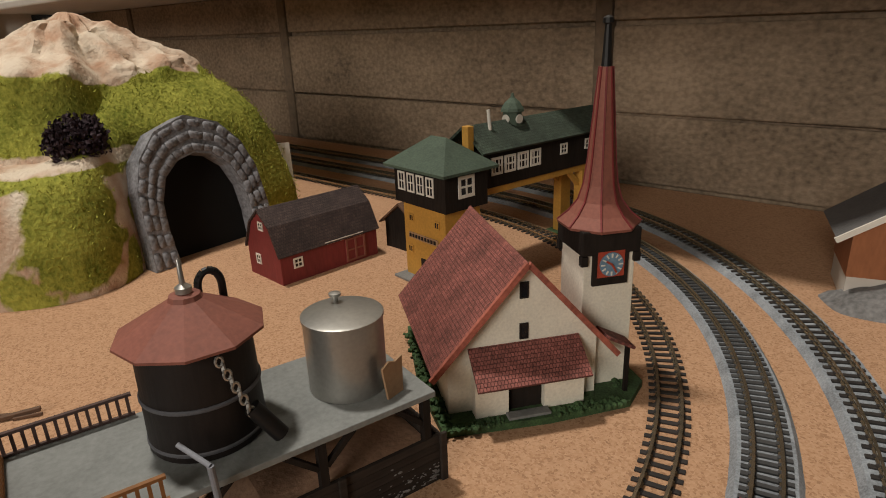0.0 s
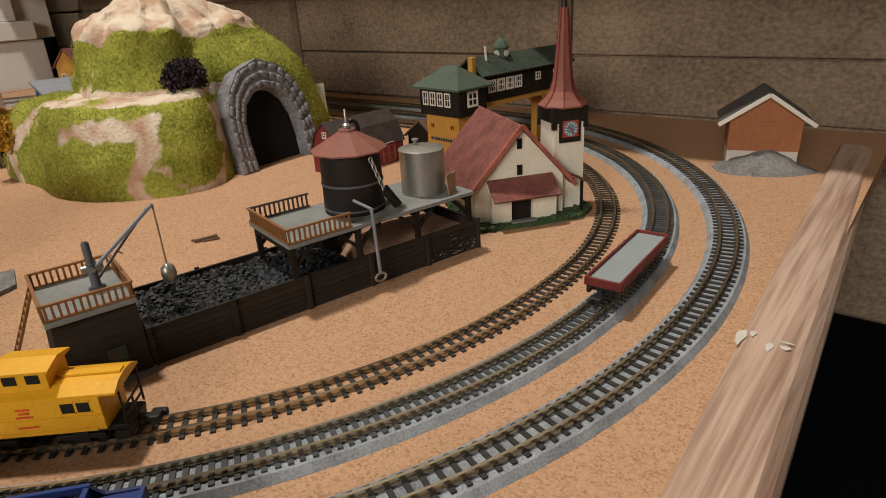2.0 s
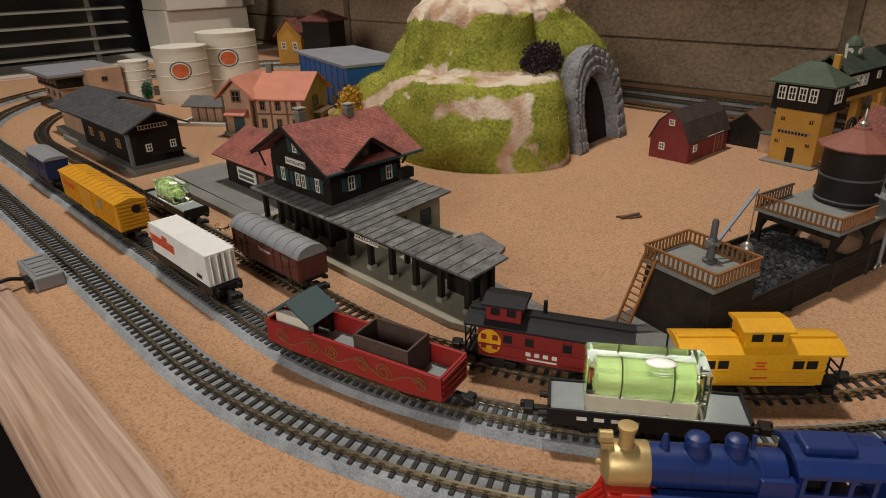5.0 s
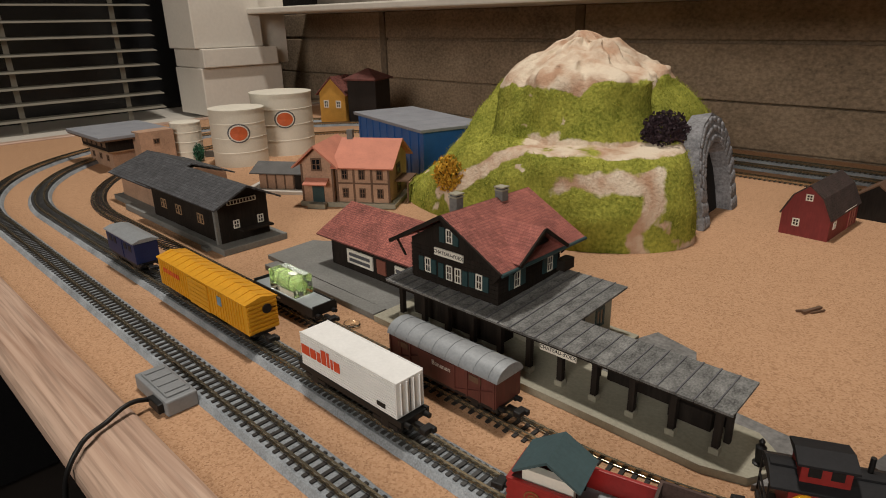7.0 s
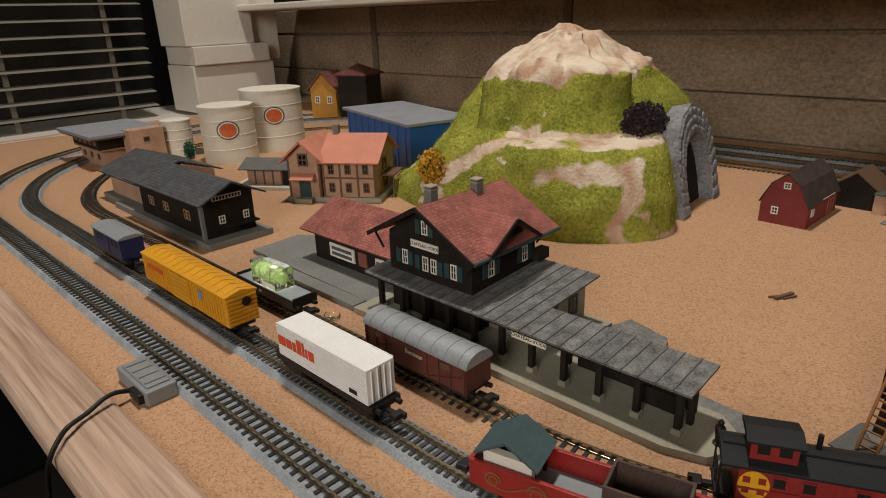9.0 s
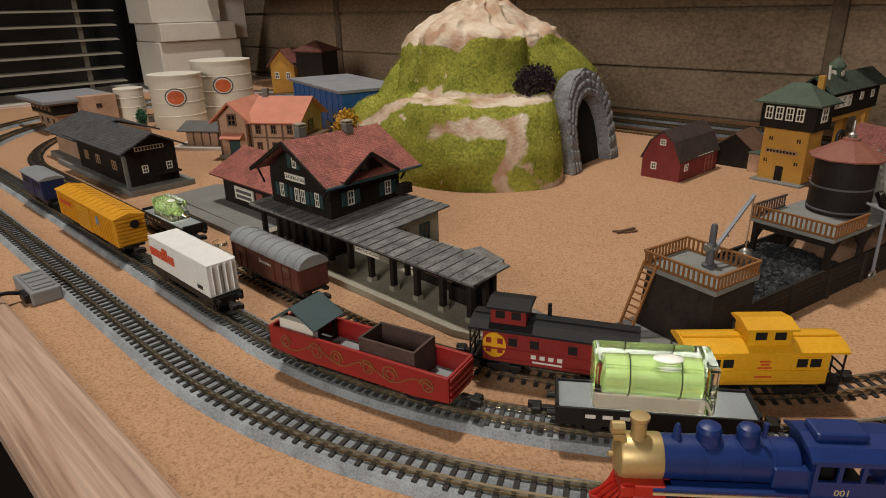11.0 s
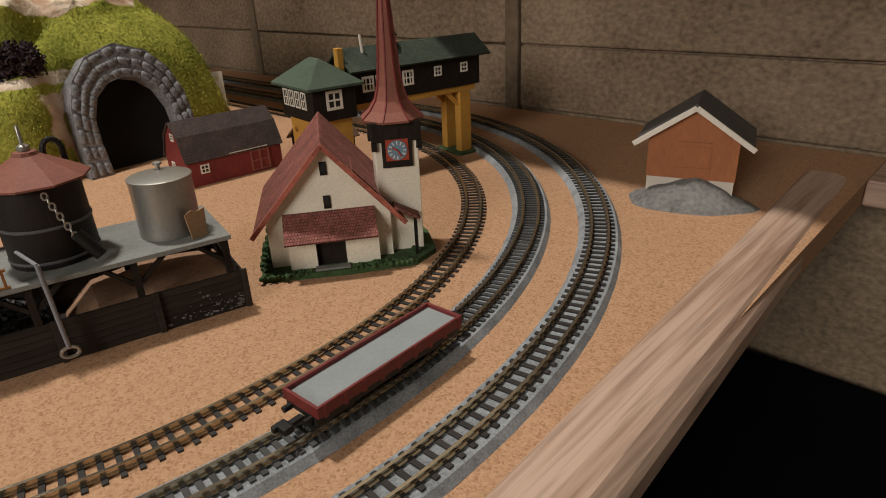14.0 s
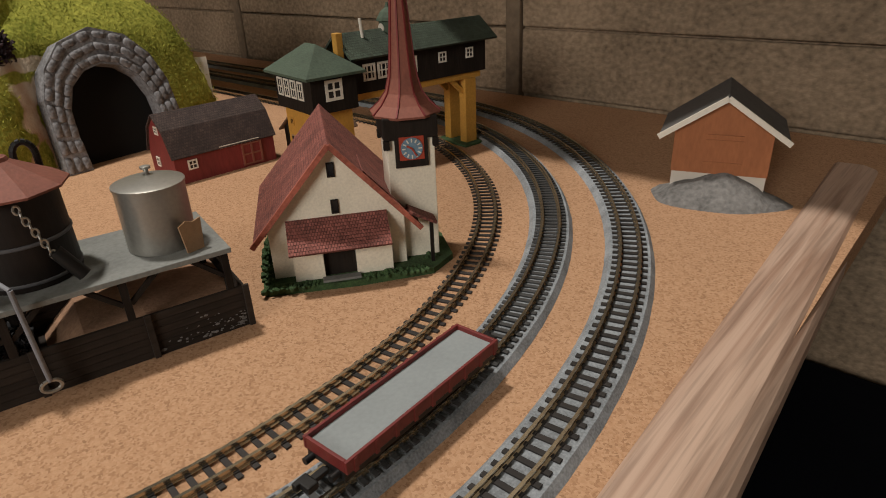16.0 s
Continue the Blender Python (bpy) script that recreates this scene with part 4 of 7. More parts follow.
# ---------------------------------------------------------------- signal box on a bridge
def build_signal_bridge():
    s = thing("signal_bridge", (0.0312, 0.3215, 0), -46.5, "ochre and black signal box bridging the tracks, green roof", "signal box")
    part("tower", one_box(-14.5, 14.5, -9, 11, 0, 36), YELLOW_WALL, s, "ochre yellow tower walls")
    part("plinth", one_box(-17, 17, -15, 13, 0, 1.2, 0.3), PLATFORM_GREY, s)
    part("door", one_box(-3, 2, -9.5, -8.9, 1.2, 11), DARK_WOOD, s)
    for x, z in ((-10.5, 14), (9.5, 14), (-9, 29), (9, 29)):
        window(s, x, -9.2, z, 3.6, 3.6, 0, (1, 0), YELLOW_WALL)
    sign = part("name_board", one_box(-11, 9.5, -9.6, -9.1, 19.4, 22.2), CARD_TAN, s, "pale name board")
    for i in range(9):
        part("letter_bar", one_box(-10.4 + 2.15 * i, -9.0 + 2.15 * i, -9.8, -9.55, 20, 21.6), DARK_WOOD, sign)
    part("cabin", one_box(-17.5, 17.5, -11, 13, 36, 53), DARK_WOOD, s, "black boarded upper storey")
    for x in (-12, -5.4, 1.2, 7.8):
        window(s, x, -11.25, 46, 5.0, 8.5, 0, (1, 1))
    window(s, 17.75, 0.5, 46, 9.0, 9.5, 90, (1, 1))
    window(s, -17.75, 0.5, 46, 9.0, 9.5, -90, (1, 1))
    # hip roof of the cabin
    c = [(-21, -14.5, 53.2), (21, -14.5, 53.2), (21, 16.5, 53.2), (-21, 16.5, 53.2)]
    top = [(-5, 1, 65.0), (5, 1, 65.0)]
    for q in ((c[0], c[1], top[1], top[0]), (c[1], c[2], top[1], top[1]), (c[2], c[3], top[0], top[1]), (c[3], c[0], top[0], top[0])):
        bm = bmesh.new()
        vs = []
        for v in q:
            if not vs or (Vector(v) - vs[-1]).length > 1e-6:
                vs.append(Vector(v))
        up = [bm.verts.new(v) for v in vs]
        dn = [bm.verts.new(v - Vector((0, 0, 1.2))) for v in vs]
        bm.faces.new(up)
        bm.faces.new(dn[::-1])
        for i in range(len(vs)):
            bm.faces.new((up[i], dn[i], dn[(i + 1) % len(vs)], up[(i + 1) % len(vs)]))
        bmesh.ops.recalc_face_normals(bm, faces=bm.faces[:])
        part("cabin_roof", bm, GREEN_ROOF, s, "mossy green hipped roof")
    part("chimney", one_box(6, 10, 9, 12.5, 57, 69, 0.3), YELLOW_WALL, s, "ochre chimney")
    # gallery over the tracks
    y1 = 101
    part("gallery", one_box(-7, 12, 13.05, y1, 40.5, 58), DARK_WOOD, s, "long black boarded gallery")
    slab("gallery_roof", (-11.5, 12, 57.6), (-11.5, y1 + 5, 57.6), (2.5, y1 + 5, 68), (2.5, 12, 68), 1.1, GREEN_TILE, s, "green tiled gallery roof")
    slab("gallery_roof", (16.5, y1 + 5, 57.6), (16.5, 12, 57.6), (2.5, 12, 68), (2.5, y1 + 5, 68), 1.1, GREEN_TILE, s, "green tiled gallery roof")
    part("gable_end", prism(bmesh.new(), [(-7, 57.9), (12, 57.9), (2.5, 65.6)], y1 - 0.8, y1), DARK_WOOD, s)
    for y in (24, 32.5, 41, 49.5):
        window(s, 12.25, y, 50, 7.2, 8.0, 90, (2, 1))
        window(s, -7.25, y, 48.5, 7.2, 8.0, -90, (2, 1))
    for y in (70, 89):
        window(s, 12.25, y, 51, 5.2, 5.4, 90, (1, 1))
        window(s, -7.25, y, 49, 5.2, 5.4, -90, (1, 1))
    for x in (9, -4.5):
        part("girder", one_box(x - 2, x + 2, 13, 98, 37.2, 40.4), YELLOW_WALL, s, "ochre girder")
        part("leg", one_box(x - 2.6, x + 2.6, 86, 94, 1.5, 37.1, 0.3), YELLOW_WALL, s, "ochre support leg")
        part("brace", beam(bmesh.new(), (x, 86, 30), (x, 78, 37.4), 2.2), YELLOW_WALL, s)
    part("leg_base", one_box(-10, 15, 82, 98, 0.0, 1.5, 0.4), GREEN_BASE, s, "green scatter base plate")
    part("vent_pipe", rod(bmesh.new(), (6, 26, 65), (5.4, 25.6, 74), 0.8, 8), WINDOW_WHITE, s, "thin white pipe")
    lan = part("roof_turret", turned(bmesh.new(), [(4.6, 63), (4.6, 71), (5.9, 71.3), (5.5, 72.6), (3.8, 75.2), (1.2, 77.4), (0.5, 79.5)], 8, place=(2.5, 44, 0), phase=math.pi / 8), GREEN_ROOF, s, "green eight-sided clock turret")
    part("turret_dial", turned(bmesh.new(), [(2.1, 4.0), (2.1, 4.7)], 16, "X", (2.5, 44, 68)), WINDOW_WHITE, lan)
    part("turret_dial", turned(bmesh.new(), [(2.1, -4.7), (2.1, -4.0)], 16, "Y", (2.5, 44, 68)), WINDOW_WHITE, lan)


build_signal_bridge()


# ---------------------------------------------------------------- shed on a rock
def build_shed():
    s = thing("loading_shed", (0.2108, 0.2845, 0), -20, "orange-brown shed with grey roof on a white plinth", "shed")
    part("plinth", one_box(-18.6, 18.6, 0, 31, 0, 11), WHITE_PAINT, s, "white plinth")
    part("wall", prism(bmesh.new(), [(-19, 11), (19, 11), (19, 30), (0, 43), (-19, 30)], -0.5, 31.5), ORANGE_WALL, s, "orange-brown boarded walls")
    gable_roof(s, 38, -4.0, 35, 30, 43.4, 6, 1.6, SLATE)
    for sgn in (-1, 1):
        part("verge", beam(bmesh.new(), (sgn * 25.2, -4.3, 26.6), (0, -4.3, 43.8), 1.0, 2.2), WINDOW_WHITE, s, "white verge board")
    d = part("hatch", one_box(-6, 8, -1.0, -0.55, 13.5, 28), ORANGE_WALL, s, "boarded loading hatch")
    for z in (16, 25.5):
        part("hinge", one_box(-6.5, 8.5, -1.3, -1.0, z - 0.4, z + 0.4), ORANGE_WALL, d)
    m = bmesh.new()
    n = 40
    rings = []
    rnd = random.Random(5)
    for j in range(10):
        k = j / 9
        ring = []
        for i in range(n):
            t = 2 * math.pi * i / n
            r = 1 - k
            x, y = (28 + 3 * math.sin(3 * t + 1)) * r * math.cos(t) + 1 * k, 15 * r * math.sin(t) - 2 + 8 * k
            h = 13.0 * (1 - (1 - k) ** 1.3)
            d3 = noise.noise_vector(Vector((x * 0.12, y * 0.12, h * 0.12))) * (1.5 if 0 < j < 9 else 0.3)
            ring.append(m.verts.new((x + d3.x, y + d3.y, max(0, h + d3.z * 1.6 if j else 0))))
        rings.append(ring)
    for a, b in zip(rings, rings[1:]):
        for i in range(n):
            m.faces.new((a[i], a[(i + 1) % n], b[(i + 1) % n], b[i]))
    m.faces.new(rings[-1])
    part("rock_ramp", m, ROCK_GREY, s, "grey plaster rock ramp before the plinth", True)


build_shed()

# ---------------------------------------------------------------- tunnel mountain
def mountain_material():
    """Grass, sand and rock, told apart by a painted mask and by height."""
    m = material("mountain_paint", (0.32, 0.315, 0.06), 0.95, vary=0.7, grain=500, blotch=45, bump=0.8, color2=(0.11, 0.135, 0.018), gloss=0.1)
    nt = m.node_tree
    n, link = nt.nodes, nt.links
    b = n["Principled BSDF"]
    grass = b.inputs["Base Color"].links[0].from_socket
    co = [x for x in n if x.bl_idname == "ShaderNodeTexCoord"][0]
    nz = n.new("ShaderNodeTexNoise")
    nz.inputs["Scale"].default_value, nz.inputs["Detail"].default_value = 60, 6
    link.new(co.outputs["Object"], nz.inputs["Vector"])
    sandramp = n.new("ShaderNodeValToRGB")
    el = sandramp.color_ramp.elements
    el[0].position, el[0].color = 0.36, (0.46, 0.29, 0.195, 1)
    el[1].position, el[1].color = 0.60, (0.68, 0.58, 0.46, 1)
    link.new(nz.outputs["Fac"], sandramp.inputs[0])
    at_ = n.new("ShaderNodeAttribute")
    at_.attribute_name = "bare"
    add = n.new("ShaderNodeMath")
    add.operation = "MULTIPLY_ADD"
    add.inputs[1].default_value, add.inputs[2].default_value = 1.35, 0.0
    sub = n.new("ShaderNodeMath")
    sub.operation = "SUBTRACT"
    sub.inputs[1].default_value = 0.5
    link.new(nz.outputs["Fac"], sub.inputs[0])
    link.new(sub.outputs[0], add.inputs[0])
    tot = n.new("ShaderNodeMath")
    tot.operation = "ADD"
    link.new(at_.outputs["Fac"], tot.inputs[0])
    link.new(add.outputs[0], tot.inputs[1])
    edge = n.new("ShaderNodeMapRange")
    edge.inputs["From Min"].default_value, edge.inputs["From Max"].default_value = 0.42, 0.58
    link.new(tot.outputs[0], edge.inputs["Value"])
    mix = n.new("ShaderNodeMix")
    mix.data_type = "RGBA"
    link.new(edge.outputs[0], mix.inputs["Factor"])
    link.new(grass, mix.inputs["A"])
    link.new(sandramp.outputs[0], mix.inputs["B"])
    link.new(mix.outputs["Result"], b.inputs["Base Color"])
    return m


MOUNTAIN = mountain_material()
GRASS = material("yellow_green_flock", (0.35, 0.345, 0.065), 0.95, vary=0.5, grain=500, blotch=55, bump=0.0, color2=(0.17, 0.19, 0.025), gloss=0.1)
STONE_PORTAL = material("grey_stone_portal", (0.235, 0.235, 0.25), 0.9, vary=0.65, grain=600, blotch=90, bump=0.5)
TUNNEL_SHADE = material("tunnel_shade_black", (0.004, 0.004, 0.004), 0.95, grain=500, blotch=50, bump=0.0)
PURPLE_LEAF = material("purple_leaf", (0.030, 0.013, 0.020), 0.8, vary=0.5, grain=900, blotch=200, bump=0.0)
YELLOW_LEAF = material("yellow_leaf", (0.55, 0.30, 0.02), 0.85, vary=0.4, grain=900, blotch=200, bump=0.0)
GREEN_LEAF = material("dark_green_leaf", (0.02, 0.10, 0.05), 0.85, vary=0.4, grain=900, blotch=200, bump=0.0)
MC = (-400.0, 222.0)              # the middle of the mountain, in millimetres of the layout


def smooth01(x, lo, hi):
    t = max(0.0, min(1.0, (x - lo) / (hi - lo)))
    return t * t * (3 - 2 * t)


def mountain_rim(t):
    """The foot's distance from the middle in the direction t: a rounded box, cut straight at the portal."""
    c, s = math.cos(t), math.sin(t)
    p = 3.0
    wide = 118.0 if c > 0 else 132.0
    deep = 112.0 if s < 0 else 100.0
    r = 1 / ((abs(c) / wide) ** p + (abs(s) / deep) ** p) ** (1 / p)
    r *= 1 + 0.018 * math.sin(5 * t + 1) + 0.012 * math.sin(9 * t)
    if c > 0.2:
        cut = 85.0 / c * (1 + 0.9 * smooth01(-s, 0.10, 0.62))
        r = 1 / (r ** -9 + cut ** -9) ** (1 / 9)
    return r


def mountain_height(t, k):
    """Height over the ground at the direction t, k from 0 at the foot to 1 at the top; and how far in it stands."""
    c, s = math.cos(t), math.sin(t)
    front = smooth01(-s, 0.0, 0.62)
    terrace = front * smooth01(c, -0.85, -0.25)              # shelf at the front, falling away to the left
    shelf = 54.0 * smooth01(c, -0.95, -0.3) + 10 * (1 - smooth01(c, -0.95, -0.3))
    plain = 93 * (1 - (1 - min(1, k / 0.62)) ** 1.9)
    if k < 0.3:
        stepped = shelf * (1 - (1 - k / 0.3) ** 2.4)
    elif k < 0.47:
        stepped = shelf + 1.5 * (k - 0.3) / 0.17
    else:
        stepped = shelf + (93 - shelf) * smooth01(k, 0.45, 0.66)
    low = plain * (1 - front) + stepped * front
    top = 32 * max(0.0, (k - 0.58) / 0.42) ** 1.15
    return low + top, terrace


def build_mountain():
    mt = thing("tunnel_mountain", at(0.0045, -0.008), TURN, "grassy model mountain with a rocky top and stone tunnel portal", "mountain")
    bm = bmesh.new()
    lay = bm.verts.layers.float.new("bare")
    nt_, nk = 220, 70
    rings = []
    blades = []
    rnd = random.Random(9)
    for j in range(nk + 1):
        k = j / nk
        ring = []
        for i in range(nt_):
            t = 2 * math.pi * i / nt_
            rim = mountain_rim(t)
            h, _ = mountain_height(t, k)
            near = float(np.interp(k, (0, 0.06, 0.3, 0.47, 0.62, 0.8, 1.0), (0, 0.015, 0.16, 0.36, 0.42, 0.66, 0.985)))
            away = float(np.interp(k, (0, 0.06, 0.3, 0.47, 0.62, 0.8, 1.0), (0, 0.02, 0.24, 0.44, 0.58, 0.78, 0.985)))
            ins = near + (away - near) * smooth01(-math.cos(t), -0.3, 0.6)
            r = rim * (1 - ins)
            x, y = MC[0] + r * math.cos(t) - 8 * k, MC[1] + r * math.sin(t)
            rocky = smooth01(h, 84, 98)
            d = noise.noise_vector(Vector((x * 0.03, y * 0.03, h * 0.03))) * 4.0
            d += noise.noise_vector(Vector((x * 0.09, y * 0.09, h * 0.05))) * (1.5 + 1.8 * rocky)
            gully = 6.5 * rocky * noise.noise(Vector((4.2 * math.cos(t), 4.2 * math.sin(t), h * 0.02))) + 3.6 * rocky * noise.noise(Vector((9 * math.cos(t), 9 * math.sin(t), h * 0.03)))
            d += Vector((math.cos(t), math.sin(t), 0.3)) * gully * (1 - smooth01(k, 0.9, 1.0))
            d += noise.noise_vector(Vector((x * 0.35, y * 0.35, h * 0.35))) * (1.1 - 0.3 * rocky)
            fade = smooth01(k, 0.0, 0.06)
            side = smooth01(math.cos(t), 0.55, 0.85)
            fade *= 1 - 0.75 * side * (1 - smooth01(k, 0.5, 0.6))
            z = max(0.0, h + d.z * fade)
            # a second, lower summit towards the portal
            z += 9 * smooth01(k, 0.72, 0.9) * math.exp(-((x - MC[0] - 32) / 18) ** 2) * rocky
            v = bm.verts.new((x + d.x * fade, y + d.y * fade, z))
            bare = 0.05 + 0.95 * smooth01(h + 9 * noise.noise(Vector((x * 0.05, y * 0.05, 2))) , 86, 93)
            u = x - MC[0]
            if math.sin(t) < 0:
                # sandy streaks down the front face, a pale patch, the path up to the shelf and along it
                wob = 3 * math.sin(z * 0.17)
                fall = math.exp(-((u - 93 + wob) / 5.5) ** 2) * (1 - smooth01(h, 46, 52)) * 0.95
                fall = max(fall, math.exp(-((u - 100 - 0.5 * (20 - h)) / 3.2) ** 2) * (1 - smooth01(h, 18, 26)) * 0.8)
                patch = smooth01(u, 28, 50) * (1 - smooth01(u, 92, 100)) * math.exp(-((h - 43 + 0.10 * abs(u - 80)) / 8.0) ** 2) * 0.80
                spot = 0.62 * smooth01(noise.noise(Vector((x * 0.07, z * 0.10, 5))), 0.42, 0.56)
                path = smooth01(h, 52, 54.5) * (1 - smooth01(h, 57, 62)) * smooth01(u, -25, 5) * (0.66 + 0.35 * noise.noise(Vector((x * 0.04, y * 0.04, 7)))) if k < 0.62 else 0
                left = math.exp(-((h - 36 - (u + 22) * 0.55) / 7) ** 2) * smooth01(u, -70, -48) * (1 - smooth01(u, 12, 30)) * 0.95
                left = max(left, math.exp(-((u + 42 + 0.5 * (h - 20)) / 7) ** 2) * (1 - smooth01(h, 26, 34)) * 0.9)
                left = max(left, spot)
                bare = max(bare, fall, patch, path, left)
            v[lay] = min(1.0, bare)
            ring.append(v)
            if bare < 0.40 and z > 0.5:
                for _ in range(3):
                    blades.append((v.co.copy(), rnd.random()))
        rings.append(ring)
    for a, b in zip(rings, rings[1:]):
        for i in range(nt_):
            bm.faces.new((a[i], a[(i + 1) % nt_], b[(i + 1) % nt_], b[i]))
    bm.faces.new(rings[-1])
    part("hillside", bm, MOUNTAIN, mt, "pale rock, sand and green flock", True)
    bm = bmesh.new()
    for p, q in blades:
        p = p + Vector((rnd.uniform(-2.2, 2.2), rnd.uniform(-2.2, 2.2), rnd.uniform(-0.6, 0.4)))
        tip = p + Vector((rnd.uniform(-1.6, 1.6), rnd.uniform(-1.6, 1.6), rnd.uniform(0.5, 1.9)))
        w = Vector((rnd.uniform(-1, 1), rnd.uniform(-1, 1), 0)).normalized() * 0.32
        bm.faces.new((bm.verts.new(p - w), bm.verts.new(p + w), bm.verts.new(tip)))
    g = part("grass_flock", bm, GRASS, mt, "short yellow-green grass fibres")
    g["kind"] = "stuff"
    # portal of rough stones round a mouth plugged with black for its unlit depth
    pb, pa = 0.0, 0.0
    lean = mm(-298.5, 237, 0, 0, -12, 4)
    inner = [(-23.5, 0), (-24.5, 18), (-23.5, 32), (-18.5, 44), (-10, 51), (0, 53.5), (10, 51), (18.5, 44), (23.5, 32), (24.5, 18), (23.5, 0)]
    outer = [(-37, 0), (-36, 20), (-34.5, 40), (-29, 55), (-18, 67), (0, 73), (18, 67), (29, 55), (34.5, 40), (36, 20), (37, 0)]
    portal = part("portal", prism(bmesh.new(), [(pb + y, z) for y, z in outer] + [(pb + y, z) for y, z in inner[::-1]], pa - 12, pa + 1.5, "X"), STONE_PORTAL, mt, "grey stone tunnel portal")
    portal.matrix_basis = lean
    part("tunnel_shade_plug", prism(bmesh.new(), [(pb + y * 1.01, z * 1.005) for y, z in inner], pa - 60, pa - 9.0, "X"), TUNNEL_SHADE, portal, "solid black plug standing in for the tunnel's unlit inside")
    stone = None
    for (y0, z0), (y1, z1), (u0, w0), (u1, w1) in zip(outer, outer[1:], inner, inner[1:]):
        for f in (0.0, 0.5):
            for g_ in (0.02, 0.35, 0.68):
                def mixp(s, q):
                    o = (y0 + (y1 - y0) * s, z0 + (z1 - z0) * s)
                    n_ = (u0 + (u1 - u0) * s, w0 + (w1 - w0) * s)
                    return (n_[0] + (o[0] - n_[0]) * q, n_[1] + (o[1] - n_[1]) * q)
                a, b = mixp(f + 0.25, g_ + 0.15), mixp(f + 0.26, g_ + 0.15)
                ang = math.degrees(math.atan2(mixp(f + 0.3, g_)[1] - mixp(f + 0.2, g_)[1], mixp(f + 0.3, g_)[0] - mixp(f + 0.2, g_)[0]))
                sz = rnd.uniform(0.85, 1.15)
                m = mm(pa + 1.4, pb + a[0], max(2.2, a[1]), ang, 0, 0) @ Matrix.Diagonal((rnd.uniform(0.7, 1.3), sz, rnd.uniform(0.85, 1.15), 1))
                if stone is None:
                    sb = bmesh.new()
                    bmesh.ops.create_icosphere(sb, subdivisions=2, radius=1.0)
                    for v in sb.verts:
                        v.co = Vector((v.co.x * 1.15, math.copysign(abs(v.co.y) ** 0.6, v.co.y) * 4.0, math.copysign(abs(v.co.z) ** 0.6, v.co.z) * 2.1)) + Vector(noise.noise_vector(v.co * 2)) * 0.35
                    stone = part("stone", sb, STONE_PORTAL, portal, "", True)
                    stone.matrix_basis = m
                else:
                    shared("stone", stone, portal, m)
    p = at(-0.349, 0.1525)
    t = thing("tiny_bench", (p.x, p.y, 0.0545), TURN + 10, "tiny dark seat on the mountain path", "bench")
    part("seat", one_box(-3.2, 3.2, -1.5, 1.5, 1.6, 2.4), BLACK, t)
    part("backrest", one_box(-3.2, 3.2, 1.0, 1.6, 2.4, 5.8), BLACK, t)
    for x in (-2.8, 2.8):
        part("leg", one_box(x - 0.4, x + 0.4, -1.3, 1.3, -0.8, 1.6), BLACK, t)


build_mountain()


def leaf_ball(name, place, radius, squash, count, leaf, mat_, label, stem=0.0):
    """A bush: stem, twigs and many small leaf clumps with gaps."""
    rnd = random.Random(name_seed(name))
    ob = thing(name, place, 0, label, "bush")
    bm = bmesh.new()
    rod(bm, (0, 0, -1), (0, 0, stem + radius * squash), radius * 0.07, 6)
    for i in range(14):
        d = Vector((rnd.gauss(0, 1), rnd.gauss(0, 1), rnd.gauss(0.3, 0.8))).normalized() * radius * 0.8
        rod(bm, (0, 0, stem + radius * squash * 0.6), (d.x, d.y, stem + radius * squash + d.z * squash), radius * 0.03, 5)
    part("twig", bm, DARK_WOOD, ob)
    bm = bmesh.new()
    for i in range(count):
        d = Vector((rnd.gauss(0, 1), rnd.gauss(0, 1), rnd.gauss(0, 1))).normalized() * radius * rnd.uniform(0.35, 1.06) ** 0.6
        d *= 1 + 0.28 * noise.noise(d * (2.2 / radius) + Vector((3, 1, 2)))
        c = Vector((d.x, d.y, stem + radius * squash + d.z * squash))
        e = Euler((rnd.uniform(0, 6), rnd.uniform(0, 6), rnd.uniform(0, 6))).to_matrix()
        s = leaf * rnd.uniform(0.6, 1.4)
        vs = [bm.verts.new(c + e @ Vector(q) * s) for q in ((-1, -0.5, 0), (0.2, -0.7, 0.3), (1, 0.3, 0), (-0.1, 0.8, 0.25))]
        bm.faces.new(vs)
    crown = part("crown", bm, mat_, ob)
    return ob


def name_seed(s):
    return sum(ord(c) * (i + 3) for i, c in enumerate(s))


p = at(-0.3175, 0.1795)
leaf_ball("purple_bush", (p.x, p.y, 0.053), 14.0, 0.85, 2600, 1.15, PURPLE_LEAF, "dark purple wiry bush on the mountain shelf")
p = at(-0.438, 0.107)
leaf_ball("yellow_bush", (p.x, p.y, 0.0195), 11.5, 1.1, 1200, 1.2, YELLOW_LEAF, "bright yellow bush at the mountain foot")
p = at(-0.772, 0.080)
leaf_ball("green_tree", (p.x, p.y, 0.0), 6.0, 1.5, 500, 1.0, GREEN_LEAF, "small dark green tree by the oil tanks")

# white sample card leaning behind the portal
p = at(-0.3325, 0.288)
cardob = thing("sign_card", (p.x, p.y, 0), TURN + 62, "white card with green lettering bars leaning by the mountain", "sign")
card = part("card", one_box(-16, 16, -0.4, 0.4, 0, 44), WINDOW_WHITE, cardob)
card.matrix_basis = mm(0, 0, 0, -8, 0, 0)
for i, (x0, x1) in enumerate(((-10, -4), (-3, 3), (4, 11))):
    part("lettering_bar", one_box(x0, x1, -0.7, -0.4, 32, 36.5), GREEN_ROOF, card)
part("lettering_bar", one_box(-12, 12, -0.7, -0.4, 28.5, 29.6), SIGN_GREY, card)


